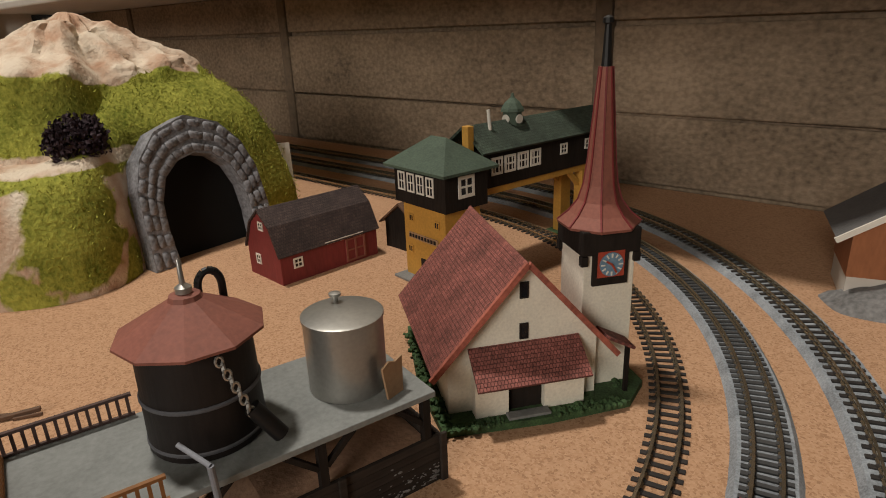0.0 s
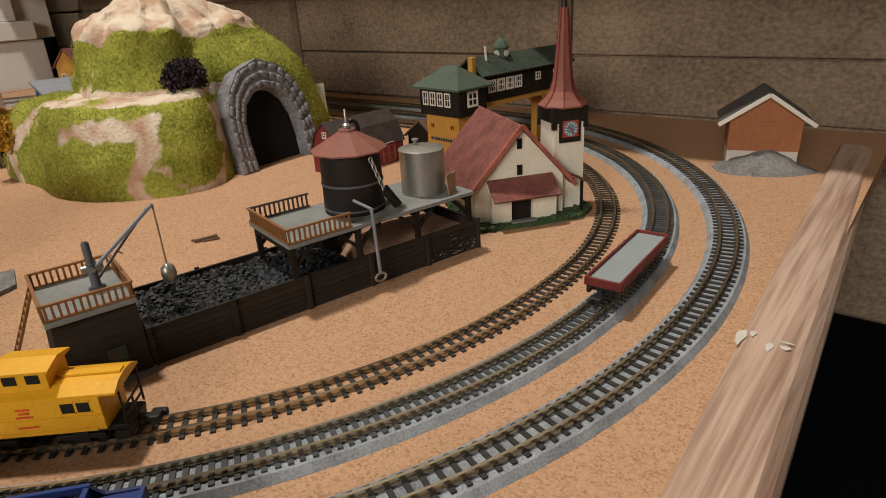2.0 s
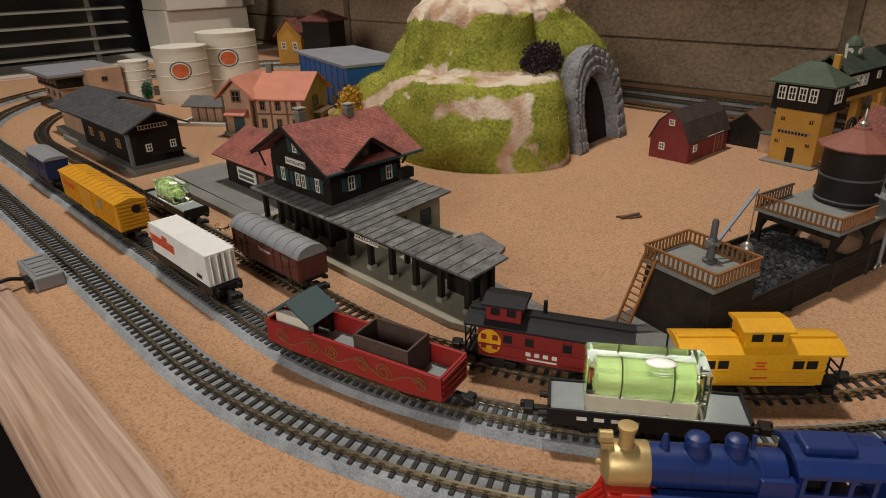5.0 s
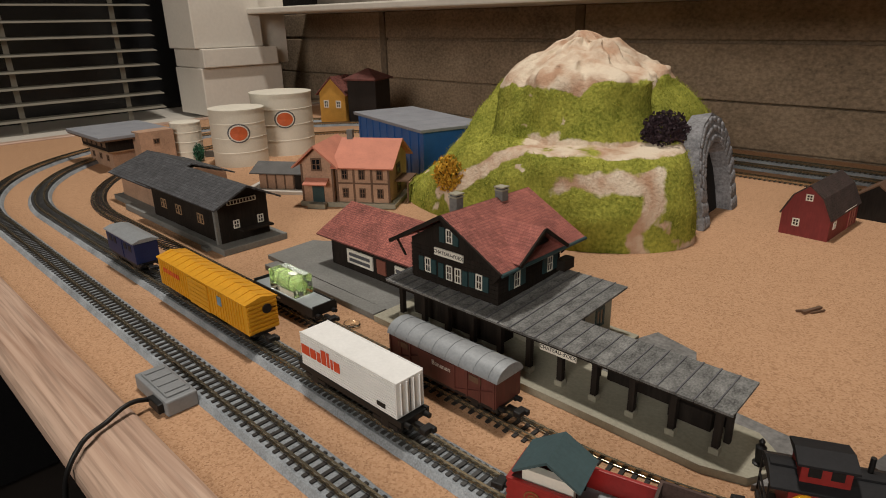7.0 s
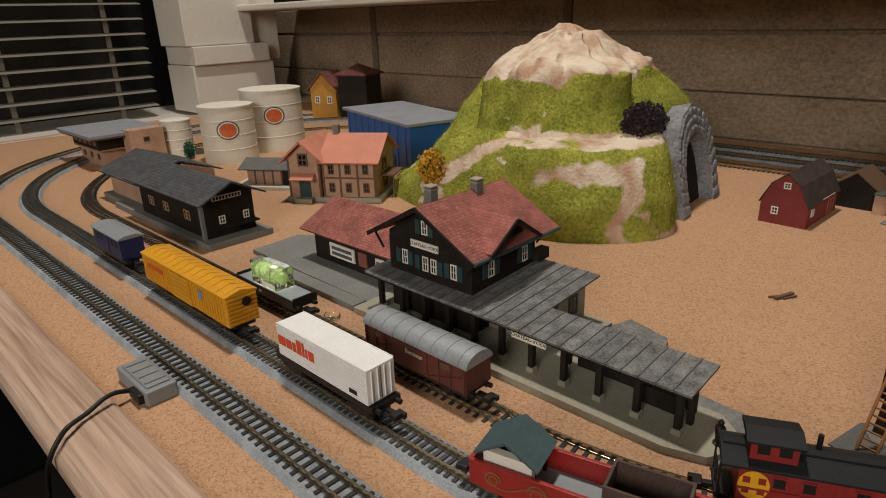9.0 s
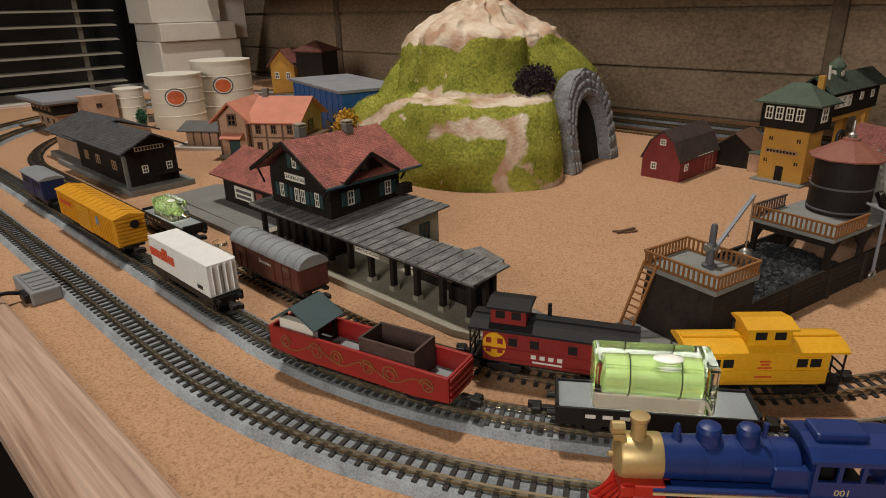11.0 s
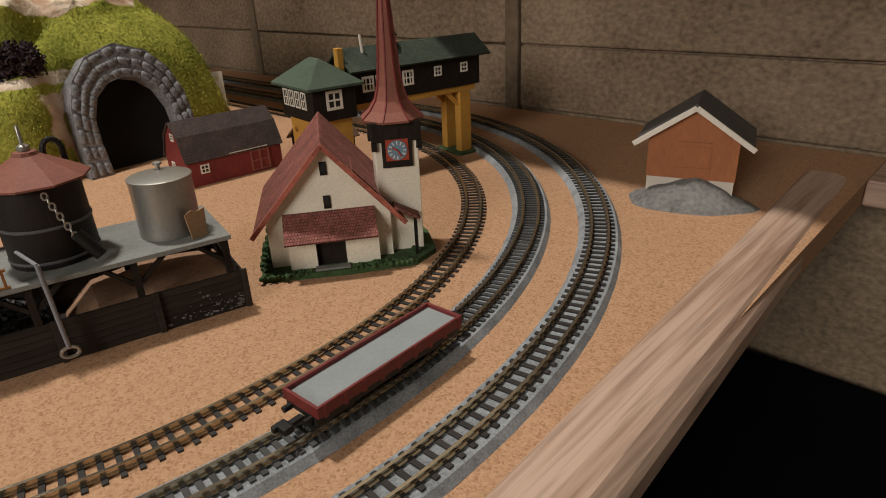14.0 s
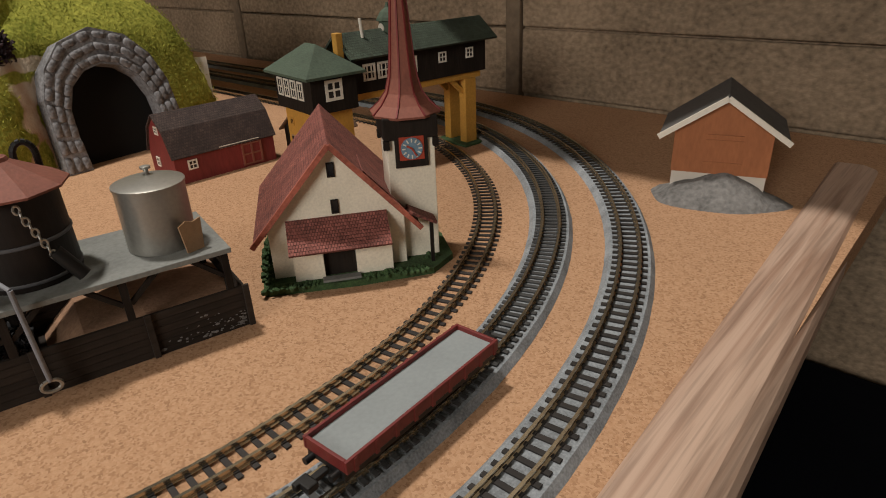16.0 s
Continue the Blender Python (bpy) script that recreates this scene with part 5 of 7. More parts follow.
# ---------------------------------------------------------------- station
def build_station():
    p = at(-0.3465, -0.032)
    s = thing("station_building", (p.x, p.y, 0), TURN, "dark timber chalet station with rose tile roof and long awning", "station")
    # local x from 0 at the awning's far end to 155 at the near end; y = 0 at the awning's front edge
    part("platform", prism(bmesh.new(), [(-6, -5), (150, -5), (163, -1), (168, 8), (166, 17), (158, 24), (96, 24), (96, 60), (-6, 60)], 0, 3.0, "Z"), PLATFORM, s, "pale stone platform")
    part("rock_edge", prism(bmesh.new(), [(164.5, -2), (176, 6), (180, 18), (168, 30), (140, 33), (128, 44), (120, 64), (100, 70), (96.5, 60), (98, 25), (158, 25), (166.5, 17), (168.5, 8)], 0, 2.0, "Z"), ROCK_GREY, s, "grey rocky ground beside the platform")
    part("far_platform", prism(bmesh.new(), [(-118, 6), (-6.5, 4), (-6.5, 58), (-90, 58), (-120, 40)], 0, 2.6, "Z"), PLATFORM_GREY, s, "long grey platform")
    part("kerb", one_box(-104, -7, -4.5, 3.5, 0, 3.2, 0.3), PLATFORM_GREY, s, "grey platform kerb")
    # ground floor of the house
    part("ground_floor", one_box(4, 55, 14, 58, 3, 21), CREAM, s, "pale ground-floor wall with dark frames")
    part("side_wing", one_box(55.05, 84, 22, 56, 3, 20.6), PLATFORM, s, "low side wing")
    for x in (9, 19, 30, 41, 50):
        window(s, x, 13.8, 11, 5.5, 11, 0, (0, 1), DARK_WOOD)
    for x in (4.5, 14, 25, 36, 46, 54.5):
        part("wall_post", one_box(x - 0.8, x + 0.8, 12.9, 13.9, 3, 21), DARK_WOOD, s)
    for y in (30, 46):
        window(s, 84.2, y, 13, 7, 9, 90, (1, 0), SHUTTER)
    part("waiting_wall", one_box(104, 150, 19.2, 20.4, 3, 20), DARK_WOOD, s, "dark back wall under the awning")
    poster = part("notice_board", one_box(112, 130, 18.2, 19.1, 8, 17), BROWN_TRIM, s, "framed notice board")
    rnd = random.Random(21)
    for i in range(5):
        for j in range(2):
            part("notice", one_box(113 + 3.4 * i, 115.4 + 3.4 * i, 17.9, 18.25, 9 + 3.9 * j, 12.3 + 3.9 * j), rnd.choice((WINDOW_WHITE, CARD_TAN, CLOCK_RED, SIGN_GREY)), poster)
    part("counter", one_box(131, 146, 13, 19, 3, 10, 0.3), DARK_WOOD, s)
    for x, y in ((100, 19), (150, 19), (152, 12)):
        part("back_post", one_box(x - 1, x + 1, y - 1, y + 1, 3, 21), DARK_WOOD, s)
    for i in range(11):
        x = 5 + 14.6 * i
        post = part("awning_post", one_box(x - 1.1, x + 1.1, 3.2, 5.4, 3, 20.6), DARK_WOOD, s)
        part("foot", one_box(x - 1.6, x + 1.6, 2.7, 5.9, 3, 5.2), PLATFORM, post)
        part("bracket", beam(bmesh.new(), (x, 4.3, 16), (x + 4, 4.3, 20.4), 0.9), DARK_WOOD, post)
        part("bracket", beam(bmesh.new(), (x, 4.3, 16), (x - 4, 4.3, 20.4), 0.9), DARK_WOOD, post)
    # awning in boards
    part("awning_frame", one_box(-1, 156, 1.0, 2.4, 19.2, 21.0), DARK_WOOD, s)
    n = 26
    for i in range(n):
        x0, x1 = -1.5 + 157.5 * i / n, -1.5 + 157.5 * (i + 1) / n
        back = 59.0 if x1 < 91 else 22.0
        bm = bmesh.new()
        roof_slab(bm, (x0 + 0.12, 0, 21.3), (x1 - 0.12, 0, 21.3), (x1 - 0.12, back, 21.3 + 0.055 * back), (x0 + 0.12, back, 21.3 + 0.055 * back), 0.9)
        part("awning_board", bm, AWNING, s)
        part("seam", beam(bmesh.new(), (x0, 0.0, 21.45), (x0, back, 21.45 + 0.055 * back), 0.45), SIGN_GREY, s)
    # upper house, gable to the platform
    cx, w, y0, y1 = 31.0, 51.0, 11.0, 55.0
    up = part("upper_floor", gable_body(bmesh.new(), w, y1 - y0, 41.0, 56.2, y0), DARK_WOOD, s, "black-brown log upper storey")
    up.matrix_basis = mm(cx, 0, 0)
    for i in range(8):
        part("log_course", one_box(cx - w / 2 - 0.25, cx + w / 2 + 0.25, y0 - 0.25, y1 + 0.25, 23.0 + i * 2.0, 23.0 + i * 2.0 + 1.55), DARK_WOOD, s)
    ya, yb = 4.0, 64.5
    slab("roof_slope", (cx - 32.5, ya, 40.2), (cx - 32.5, yb, 40.2), (cx, yb, 58.0), (cx, ya, 58.0), 1.2, ROSE_TILE, s, "rose red tiled roof")
    slab("roof_slope", (cx + 32.5, yb, 40.2), (cx + 32.5, ya, 40.2), (cx, ya, 58.0), (cx, yb, 58.0), 1.2, ROSE_TILE, s, "rose red tiled roof")
    for sg in (-1, 1):
        part("verge", beam(bmesh.new(), (cx + sg * 32.6, ya - 0.4, 39.4), (cx, ya - 0.4, 57.1), 0.9, 1.8), DARK_WOOD, s)
        part("gutter", rod(bmesh.new(), (cx + sg * 33, ya, 39.6), (cx + sg * 33, yb, 39.6), 0.8, 8), SHUTTER, s, "green gutter")
        for yy in (ya + 3, 20, 40, yb - 8):
            part("eave_bracket", beam(bmesh.new(), (cx + sg * 25.6, yy, 33), (cx + sg * 31, yy, 40), 0.8), DARK_WOOD, s)
    # dormer towards the near end
    dz, dy = 53.0, 31.0
    part("dormer_wall", prism(bmesh.new(), [(dy - 12, 40), (dy + 12, 40), (dy + 12, 43), (dy, 51.6), (dy - 12, 43)], cx + 10, cx + 28, "X"), DARK_WOOD, s)
    slab("dormer_roof", (cx + 4, dy - 17, 41.4), (cx + 34, dy - 17, 41.4), (cx + 34, dy, dz), (cx + 4, dy, dz), 1.0, ROSE_TILE, s)
    slab("dormer_roof", (cx + 34, dy + 17, 41.4), (cx + 4, dy + 17, 41.4), (cx + 4, dy, dz), (cx + 34, dy, dz), 1.0, ROSE_TILE, s)
    for sg in (-1, 1):
        part("verge", beam(bmesh.new(), (cx + 34.2, dy + sg * 17, 40.7), (cx + 34.2, dy, dz - 0.8), 0.9, 1.5), DARK_WOOD, s)
    for x, z, h in ((cx - 15, 30, 7), (cx - 1.8, 29.5, 7), (cx + 3.4, 29.5, 7), (cx + 15.5, 30, 7), (cx - 1.5, 46.5, 6.4)):
        window(s, x, y0 - 0.4, z, 3.6, h, 0, (1, 1))
    for x, z in ((cx - 19, 30), (cx - 11.2, 30), (cx - 6.6, 29.5), (cx + 7.6, 29.5), (cx + 11.6, 30), (cx + 19.2, 30), (cx - 5.5, 46.5), (cx + 2.4, 46.5)):
        part("shutter", one_box(x - 1.5, x + 1.5, y0 - 0.9, y0 - 0.3, z - 3.4, z + 3.4), SHUTTER, s, "dark green shutter")
    for yy in (23, 47):
        window(s, cx + w / 2 + 0.4, yy, 30.5, 4.2, 7.4, 90, (1, 1))
        for d in (-4, 4):
            part("shutter", one_box(cx + w / 2 + 0.3, cx + w / 2 + 0.9, yy + d - 1.5, yy + d + 1.5, 27, 34), SHUTTER, s, "dark green shutter")
    window(s, cx + 28.3, dy, 45.0, 4.4, 4.4, 90, (1, 0), SHUTTER)
    part("balcony", one_box(cx + w / 2 + 0.3, cx + w / 2 + 5, 52, 60, 26, 31), DARK_WOOD, s)
    for x, yy, z in ((cx - 3, 17, 64.0), (cx + 1, 43, 62.5)):
        ch = part("chimney", one_box(x - 2.1, x + 2.1, yy - 2.1, yy + 2.1, 48, z - 1.6), PLATFORM_GREY, s, "grey chimney with banded cap")
        for q in range(2):
            part("chimney_cap", one_box(x - 2.5, x + 2.5, yy - 2.5, yy + 2.5, z - 1.6 + q * 1.3, z - 1.0 + q * 1.3), PLATFORM, ch)
        part("chimney_core", one_box(x - 1.9, x + 1.9, yy - 1.9, yy + 1.9, z - 1.0, z - 0.3), SIGN_GREY, ch)
    sign = part("name_board", one_box(cx - 10, cx + 7, y0 - 1.3, y0 - 0.6, 36.6, 40.0), WINDOW_WHITE, s, "white station name board")
    writing("lettering", "CHATEAU-d'OEX", 2.3, BLACK, sign, mm(cx - 1.5, y0 - 1.36, 38.3, 90, 0, 0))
    sign = part("name_board", one_box(84, 100, 2.4, 3.0, 15.8, 18.9), WINDOW_WHITE, s, "white station name board")
    writing("lettering", "CHATEAU-d'OEX", 2.1, BLACK, sign, mm(92, 2.34, 17.3, 90, 0, 0))
    # low annex with its own tile roof
    part("annex_wall", one_box(-78, 2, 25, 66, 2.6, 20), DARK_WOOD, s, "dark boarded annex")
    slab("annex_roof", (-84, 19, 20.6), (0, 19, 20.6), (0, 46, 34), (-84, 46, 34), 1.1, ROSE_TILE, s, "rose red annex roof")
    slab("annex_roof", (0, 73, 20.6), (-84, 73, 20.6), (-84, 46, 34), (0, 46, 34), 1.1, ROSE_TILE, s, "rose red annex roof")
    part("annex_gable", prism(bmesh.new(), [(25, 19.9), (66, 19.9), (46, 32.3)], -78, -77, "X"), DARK_WOOD, s)
    for x, w_, mt_ in ((-52, 22, WINDOW_WHITE), (-34, 7, TANK_ROOF), (-18, 10, WINDOW_WHITE)):
        bd = part("hoarding", one_box(x - w_ / 2, x + w_ / 2, 24.2, 24.9, 7, 15), mt_, s, "pasted notice on the annex wall")
        if w_ > 8:
            for q in range(2):
                part("lettering_bar", one_box(x - w_ * 0.4, x + w_ * 0.4, 23.9, 24.25, 8.4 + 3.2 * q, 10.2 + 3.2 * q), SIGN_GREY, bd)
    # platform figure as a plain shape
    q = at(-0.3465 + 0.163, -0.032 + 0.008)
    f = part("figurine", turned(bmesh.new(), [(1.9, 0), (1.9, 0.5), (1.2, 0.8), (1.5, 4.5), (1.7, 6.2), (0.7, 7.2), (0.95, 8.2), (0.3, 9.2)], 10), BLACK, None, "", True)
    f.location = (q.x, q.y, 0.003)
    tagged(f, "tiny plain dark model figure on the platform", "figurine")


build_station()


# ---------------------------------------------------------------- freight shed and the flat-roofed box
def build_freight():
    p = at(-0.645, -0.042)
    s = thing("freight_shed", (p.x, p.y, 0), TURN, "black timber freight shed with slate roof on a grey platform", "freight shed")
    part("platform", one_box(0, 157, 0, 45, 0, 4.2, 0.4), PLATFORM_GREY, s, "grey loading platform")
    part("step", one_box(132, 140, -3, 0, 0, 2.2), PLATFORM_GREY, s)
    part("wall", prism(bmesh.new(), [(5, 4.2), (39, 4.2), (39, 30.8), (20.5, 39.4), (5, 31.3)], 45, 146, "X"), DARK_WOOD, s, "black boarded walls")
    slab("roof_slope", (38, -3, 29.8), (157, -3, 29.8), (157, 20.5, 41.0), (38, 20.5, 41.0), 1.1, DARK_SHINGLE, s, "grey slate roof")
    slab("roof_slope", (157, 43.5, 29.8), (38, 43.5, 29.8), (38, 20.5, 41.0), (157, 20.5, 41.0), 1.1, DARK_SHINGLE, s, "grey slate roof")
    for y, z in ((19, 14), (36, 14)):
        window(s, 146.2, y - 3, z + 1, 4.2, 5.4, 90, (1, 1))
    sign = part("name_board", one_box(146.1, 146.8, 11, 31, 28.0, 31.0), WINDOW_WHITE, s, "pale name board")
    for i in range(9):
        part("letter_bar", one_box(146.7, 147.0, 11.6 + 2.15 * i, 13 + 2.15 * i, 28.5, 30.5), DARK_WOOD, sign)
    part("hood", one_box(146.2, 153, 17, 38.5, 10.6, 11.6), DARK_WOOD, s)
    for x in (62, 86, 118):
        for d in (0, 4.5):
            window(s, x + d, 4.8, 16, 3.6, 6.6, 0, (0, 1), CARD_TAN)
    part("pale_post", one_box(143, 145.5, 2.6, 4.8, 4.2, 26), PLATFORM_GREY, s)
    part("low_wall", prism(bmesh.new(), [(12, 4.2), (64, 4.2), (64, 25), (40, 33), (12, 24)], -34, 44.9, "X"), PINK_WALL, s, "brown lower block")
    slab("low_roof", (-38, 4, 23.5), (44, 4, 23.5), (44, 38, 36), (-38, 38, 36), 1.0, DARK_SHINGLE, s, "grey slate roof")
    slab("low_roof", (44, 72, 23.5), (-38, 72, 23.5), (-38, 38, 36), (44, 38, 36), 1.0, DARK_SHINGLE, s, "grey slate roof")
    part("low_base", one_box(-40, -0.2, 6, 66, 0, 4.2, 0.4), PLATFORM_GREY, s)


build_freight()


def build_flat_box():
    p = at(-0.835, 0.028)
    s = thing("signal_cabin", (p.x, p.y, 0), TURN, "brown two-storey signal cabin with a flat pale roof", "signal cabin")
    part("base_wall", one_box(-32, 34, -22, 30, 0, 17), PINK_WALL, s, "brown lower walls")
    part("ledge", one_box(-36, 38, -27, 32, 17.1, 18.6, 0.3), CARD_TAN, s)
    part("cabin", one_box(-38, 38, -26, 28, 18.7, 31), DARK_WOOD, s, "dark window band")
    part("end_block", one_box(38.1, 56, -2, 32, 0, 36), PINK_WALL, s, "brown stair block")
    part("roof", one_box(-50, 47, -36, 38, 31.1, 34.6, 0.6), ROOF_GREY, s, "flat pale grey roof with brown rim")
    part("rim", one_box(-49, 46, -35, 37, 29.6, 31.0), BROWN_TRIM, s)
    for x in (-28, -14, 0, 14, 28):
        window(s, x, -26.3, 25, 9, 6, 0, (1, 0), BROWN_TRIM)
    for x in (-20, 0, 20):
        window(s, x, -22.3, 10, 6, 6, 0, (1, 1), BROWN_TRIM)
    window(s, 56.2, 14, 26, 6, 5, 90, (1, 0), BROWN_TRIM)


build_flat_box()


# ---------------------------------------------------------------- pink house, oil tanks, blue hall, far houses
def build_pink_house():
    s = thing("pink_house", (-0.362, 0.379, 0), -5, "pinkish timber country station house with salmon roof", "house")
    s.scale = (1.17, 1.07, 1.10)
    part("plinth", one_box(-31, 34, -3, 50, 0, 3.5, 0.3), PLATFORM, s, "pale stone plinth")
    part("wall", prism(bmesh.new(), [(0, 3.5), (48, 3.5), (48, 30), (24, 43), (0, 30)], -6, 30, "X"), PINK_WALL, s, "pinkish half-timbered walls")
    part("wing_wall", prism(bmesh.new(), [(-29, 3.5), (-7, 3.5), (-7, 31), (-18, 41), (-29, 31)], -2.5, 40), PINK_WALL, s, "gabled front wing")
    slab("roof_slope", (-8, -5, 28.6), (34, -5, 28.6), (34, 24, 44.4), (-8, 24, 44.4), 1.1, PINK_ROOF, s, "salmon tiled roof")
    slab("roof_slope", (34, 53, 28.6), (-8, 53, 28.6), (-8, 24, 44.4), (34, 24, 44.4), 1.1, PINK_ROOF, s, "salmon tiled roof")
    slab("wing_roof", (-34, -7, 28.6), (-34, 44, 28.6), (-18, 44, 43.6), (-18, -7, 43.6), 1.1, PINK_ROOF, s, "salmon tiled roof")
    slab("wing_roof", (-2, 44, 28.6), (-2, -7, 28.6), (-18, -7, 43.6), (-18, 44, 43.6), 1.1, PINK_ROOF, s, "salmon tiled roof")
    for x in (-28.5, -7.5, -5.5, 6, 18, 29.5):
        y = -2.8 if x < -6 else -0.3
        part("timber", one_box(x - 0.7, x + 0.7, y, y + 0.5, 3.5, 30), BROWN_TRIM, s)
    part("timber", one_box(-6, 30, -0.4, 0.2, 16.3, 17.4), BROWN_TRIM, s)
    window(s, -18, -2.8, 30, 7, 9, 0, (1, 1), BROWN_TRIM)
    for x in (0, 11.5, 23.5):
        window(s, x, -0.3, 23, 4.2, 7, 0, (1, 1), BROWN_TRIM)
        window(s, x, -0.3, 10, 4.2, 7, 0, (1, 1), BROWN_TRIM)
    for z in (10, 23):
        window(s, 30.3, 24, z, 10, 8, 90, (2, 1), BROWN_TRIM)
    slab("porch_roof", (-26, -10, 17.5), (-10, -10, 17.5), (-10, -2.6, 20.6), (-26, -2.6, 20.6), 0.9, PINK_ROOF, s)
    part("door", one_box(-22, -14, -3.1, -2.6, 3.5, 15.5), SHUTTER, s, "dark double door")
    part("step", one_box(-24, -12, -9, -3.1, 0, 3.4, 0.3), PLATFORM, s)
    part("chimney", one_box(-4, 0, 22, 26, 40, 50), PLATFORM_GREY, s)
    part("canopy", one_box(30.4, 40, 12, 36, 16, 17), BROWN_TRIM, s)
    part("canopy_post", one_box(38, 39, 14, 15, 0, 16), BROWN_TRIM, s)
    g = thing("goods_annex", (-0.4255, 0.419, 0), -5, "small timber goods store with dark roof and white ramp", "shed")
    part("wall", one_box(-22, 20, 0, 26, 3, 17), PINK_WALL, g)
    slab("roof_slope", (-28, -5, 17), (24, -5, 17), (24, 13, 23.5), (-28, 13, 23.5), 1.0, SLATE, g)
    slab("roof_slope", (24, 31, 17), (-28, 31, 17), (-28, 13, 23.5), (24, 13, 23.5), 1.0, SLATE, g)
    part("ramp", one_box(-34, 26, -8, 28, 0, 3, 0.3), WHITE_PAINT, g, "white loading ramp")
    for x in (-15, -7, 1, 9):
        part("timber", one_box(x - 0.6, x + 0.6, -0.5, 0, 3, 17), BROWN_TRIM, g)
    part("door", one_box(10, 18, -0.6, 0, 3, 15), DARK_WOOD, g)


build_pink_house()

for a_, b_, r_, h_, logo in ((-0.790, 0.078, 15.0, 40, 0), (-0.733, 0.107, 26.8, 56, 1), (-0.750, 0.170, 32.5, 65, 1)):
    p = at(a_, b_)
    o = thing("oil_tank", (p.x, p.y, 0), 0, "white round oil storage tank" + (" with an oval orange sign" if logo else ", small and plain"), "storage tank", "oil tanks")
    part("barrel", turned(bmesh.new(), [(r_, 0), (r_, h_ - 1.5), (r_ * 1.02, h_ - 1.4), (r_ * 1.02, h_ - 0.2), (r_ * 0.97, h_), (1, h_ + 1.2)], 48), TANK_WHITE, o, "", True)
    for i in range(1, 4):
        part("seam", turned(bmesh.new(), [(r_ + 0.02, h_ * i / 4), (r_ + 0.3, h_ * i / 4 + 0.2), (r_ + 0.02, h_ * i / 4 + 0.6)], 48), TANK_WHITE, o, "", True)
    if logo:
        for sc, mt_, off in ((1.0, SIGN_GREY, 0.25), (0.86, WINDOW_WHITE, 0.5), (0.74, SIGN_ORANGE, 0.75)):
            bm = bmesh.new()
            for i in range(24):
                t0, t1 = 2 * math.pi * i / 24, 2 * math.pi * (i + 1) / 24
                def on(u, v, d):
                    th = radians(-66) + u / r_
                    return Vector(((r_ + d) * math.cos(th), (r_ + d) * math.sin(th), v))
                w_, hh, zc = 11.0 * sc, 9.4 * sc, h_ * 0.60
                bm.faces.new([bm.verts.new(on(0, zc, off)), bm.verts.new(on(w_ * math.cos(t0), zc + hh * math.sin(t0), off)), bm.verts.new(on(w_ * math.cos(t1), zc + hh * math.sin(t1), off))])
            part("sign_plate", bm, mt_, o, "oval sign")
p = at(-0.803, 0.072)
part("low_wall", one_box(-30, 75, -2, 0, 0, 7), PLATFORM_GREY, thing("yard_wall", (p.x, p.y, 0), 20, "low grey yard wall before the oil tanks", "wall"))


def build_far_hall():
    s = thing("blue_hall", (-0.314, 0.466, 0), -53.5, "bright blue hall with grey flat panel roof", "hall")
    part("wall", one_box(-140, 2, 0, 62, 0, 42), BLUE_WALL, s, "bright blue walls")
    for i in range(6):
        part("roof_panel", one_box(-143 + 24.7 * i, -118.7 + 24.7 * i, -4, 67, 42.1, 45.0, 0.4), ROOF_GREY, s, "grey roof panel")
    for i in range(9):
        part("wall_rib", one_box(-136 + 16 * i, -134.6 + 16 * i, -0.7, -0.05, 0, 42), BLUE_WALL, s)
    part("hatch", one_box(-44, -30, -0.9, -0.1, 3, 12), SIGN_GREY, s)
    p = at(-0.872, 0.327)
    h = thing("far_house", (p.x, p.y, 0), TURN + 20, "yellow model house with a red roof far behind", "house")
    part("wall", gable_body(bmesh.new(), 42, 40, 42, 62), YELLOW_WALL, h)
    gable_roof(h, 42, -3, 43, 42, 62, 5, 1.4, RED_TILE)
    for x in (-10, 10):
        window(h, x, -0.4, 26, 8, 10)
    p = at(-0.833, 0.362)
    w = thing("far_tower", (p.x, p.y, 0), TURN + 20, "dark model tower with a red pyramid roof far behind", "tower")
    part("wall", one_box(-22, 22, -20, 20, 0, 60), TANK_BLACK, w)
    part("roof", turned(bmesh.new(), [(36, 59), (36, 61), (1, 74)], 4, phase=math.pi / 4), RED_TILE, w, "red pyramid roof")


build_far_hall()

# ---------------------------------------------------------------- rolling stock
BLUE_LOCO = material("dark_blue_paint", (0.006, 0.026, 0.145), 0.42, vary=0.2, grain=900, blotch=120, bump=0.06)
BLUE_DARK = material("deep_blue_paint", (0.008, 0.018, 0.085), 0.5, vary=0.2, grain=900, blotch=120, bump=0.05)
LOCO_RED = material("bright_red_plastic", (0.42, 0.018, 0.010), 0.4, vary=0.2, grain=900, blotch=120, bump=0.05)
CAR_RED = material("gondola_red", (0.30, 0.017, 0.015), 0.42, vary=0.2, grain=900, blotch=120, bump=0.08)
MAROON = material("maroon_paint", (0.17, 0.020, 0.018), 0.55, vary=0.3, grain=900, blotch=120, bump=0.08)
WAGON_BROWN = material("wagon_red_brown", (0.105, 0.028, 0.020), 0.6, vary=0.3, grain=900, blotch=120, stretch=(1, 1, 0.2), bump=0.1)
CAR_YELLOW = material("caboose_yellow", (0.72, 0.36, 0.010), 0.45, vary=0.12, grain=900, blotch=120, bump=0.05)
BOX_YELLOW = material("boxcar_yellow", (0.64, 0.30, 0.012), 0.5, vary=0.15, grain=900, blotch=120, bump=0.05)
CONT_WHITE = material("container_white", (0.80, 0.80, 0.79), 0.5, vary=0.08, grain=900, blotch=120, bump=0.03)
CONT_RED = material("container_orange_red", (0.62, 0.07, 0.02), 0.5, vary=0.1, grain=900, blotch=120, bump=0.0)
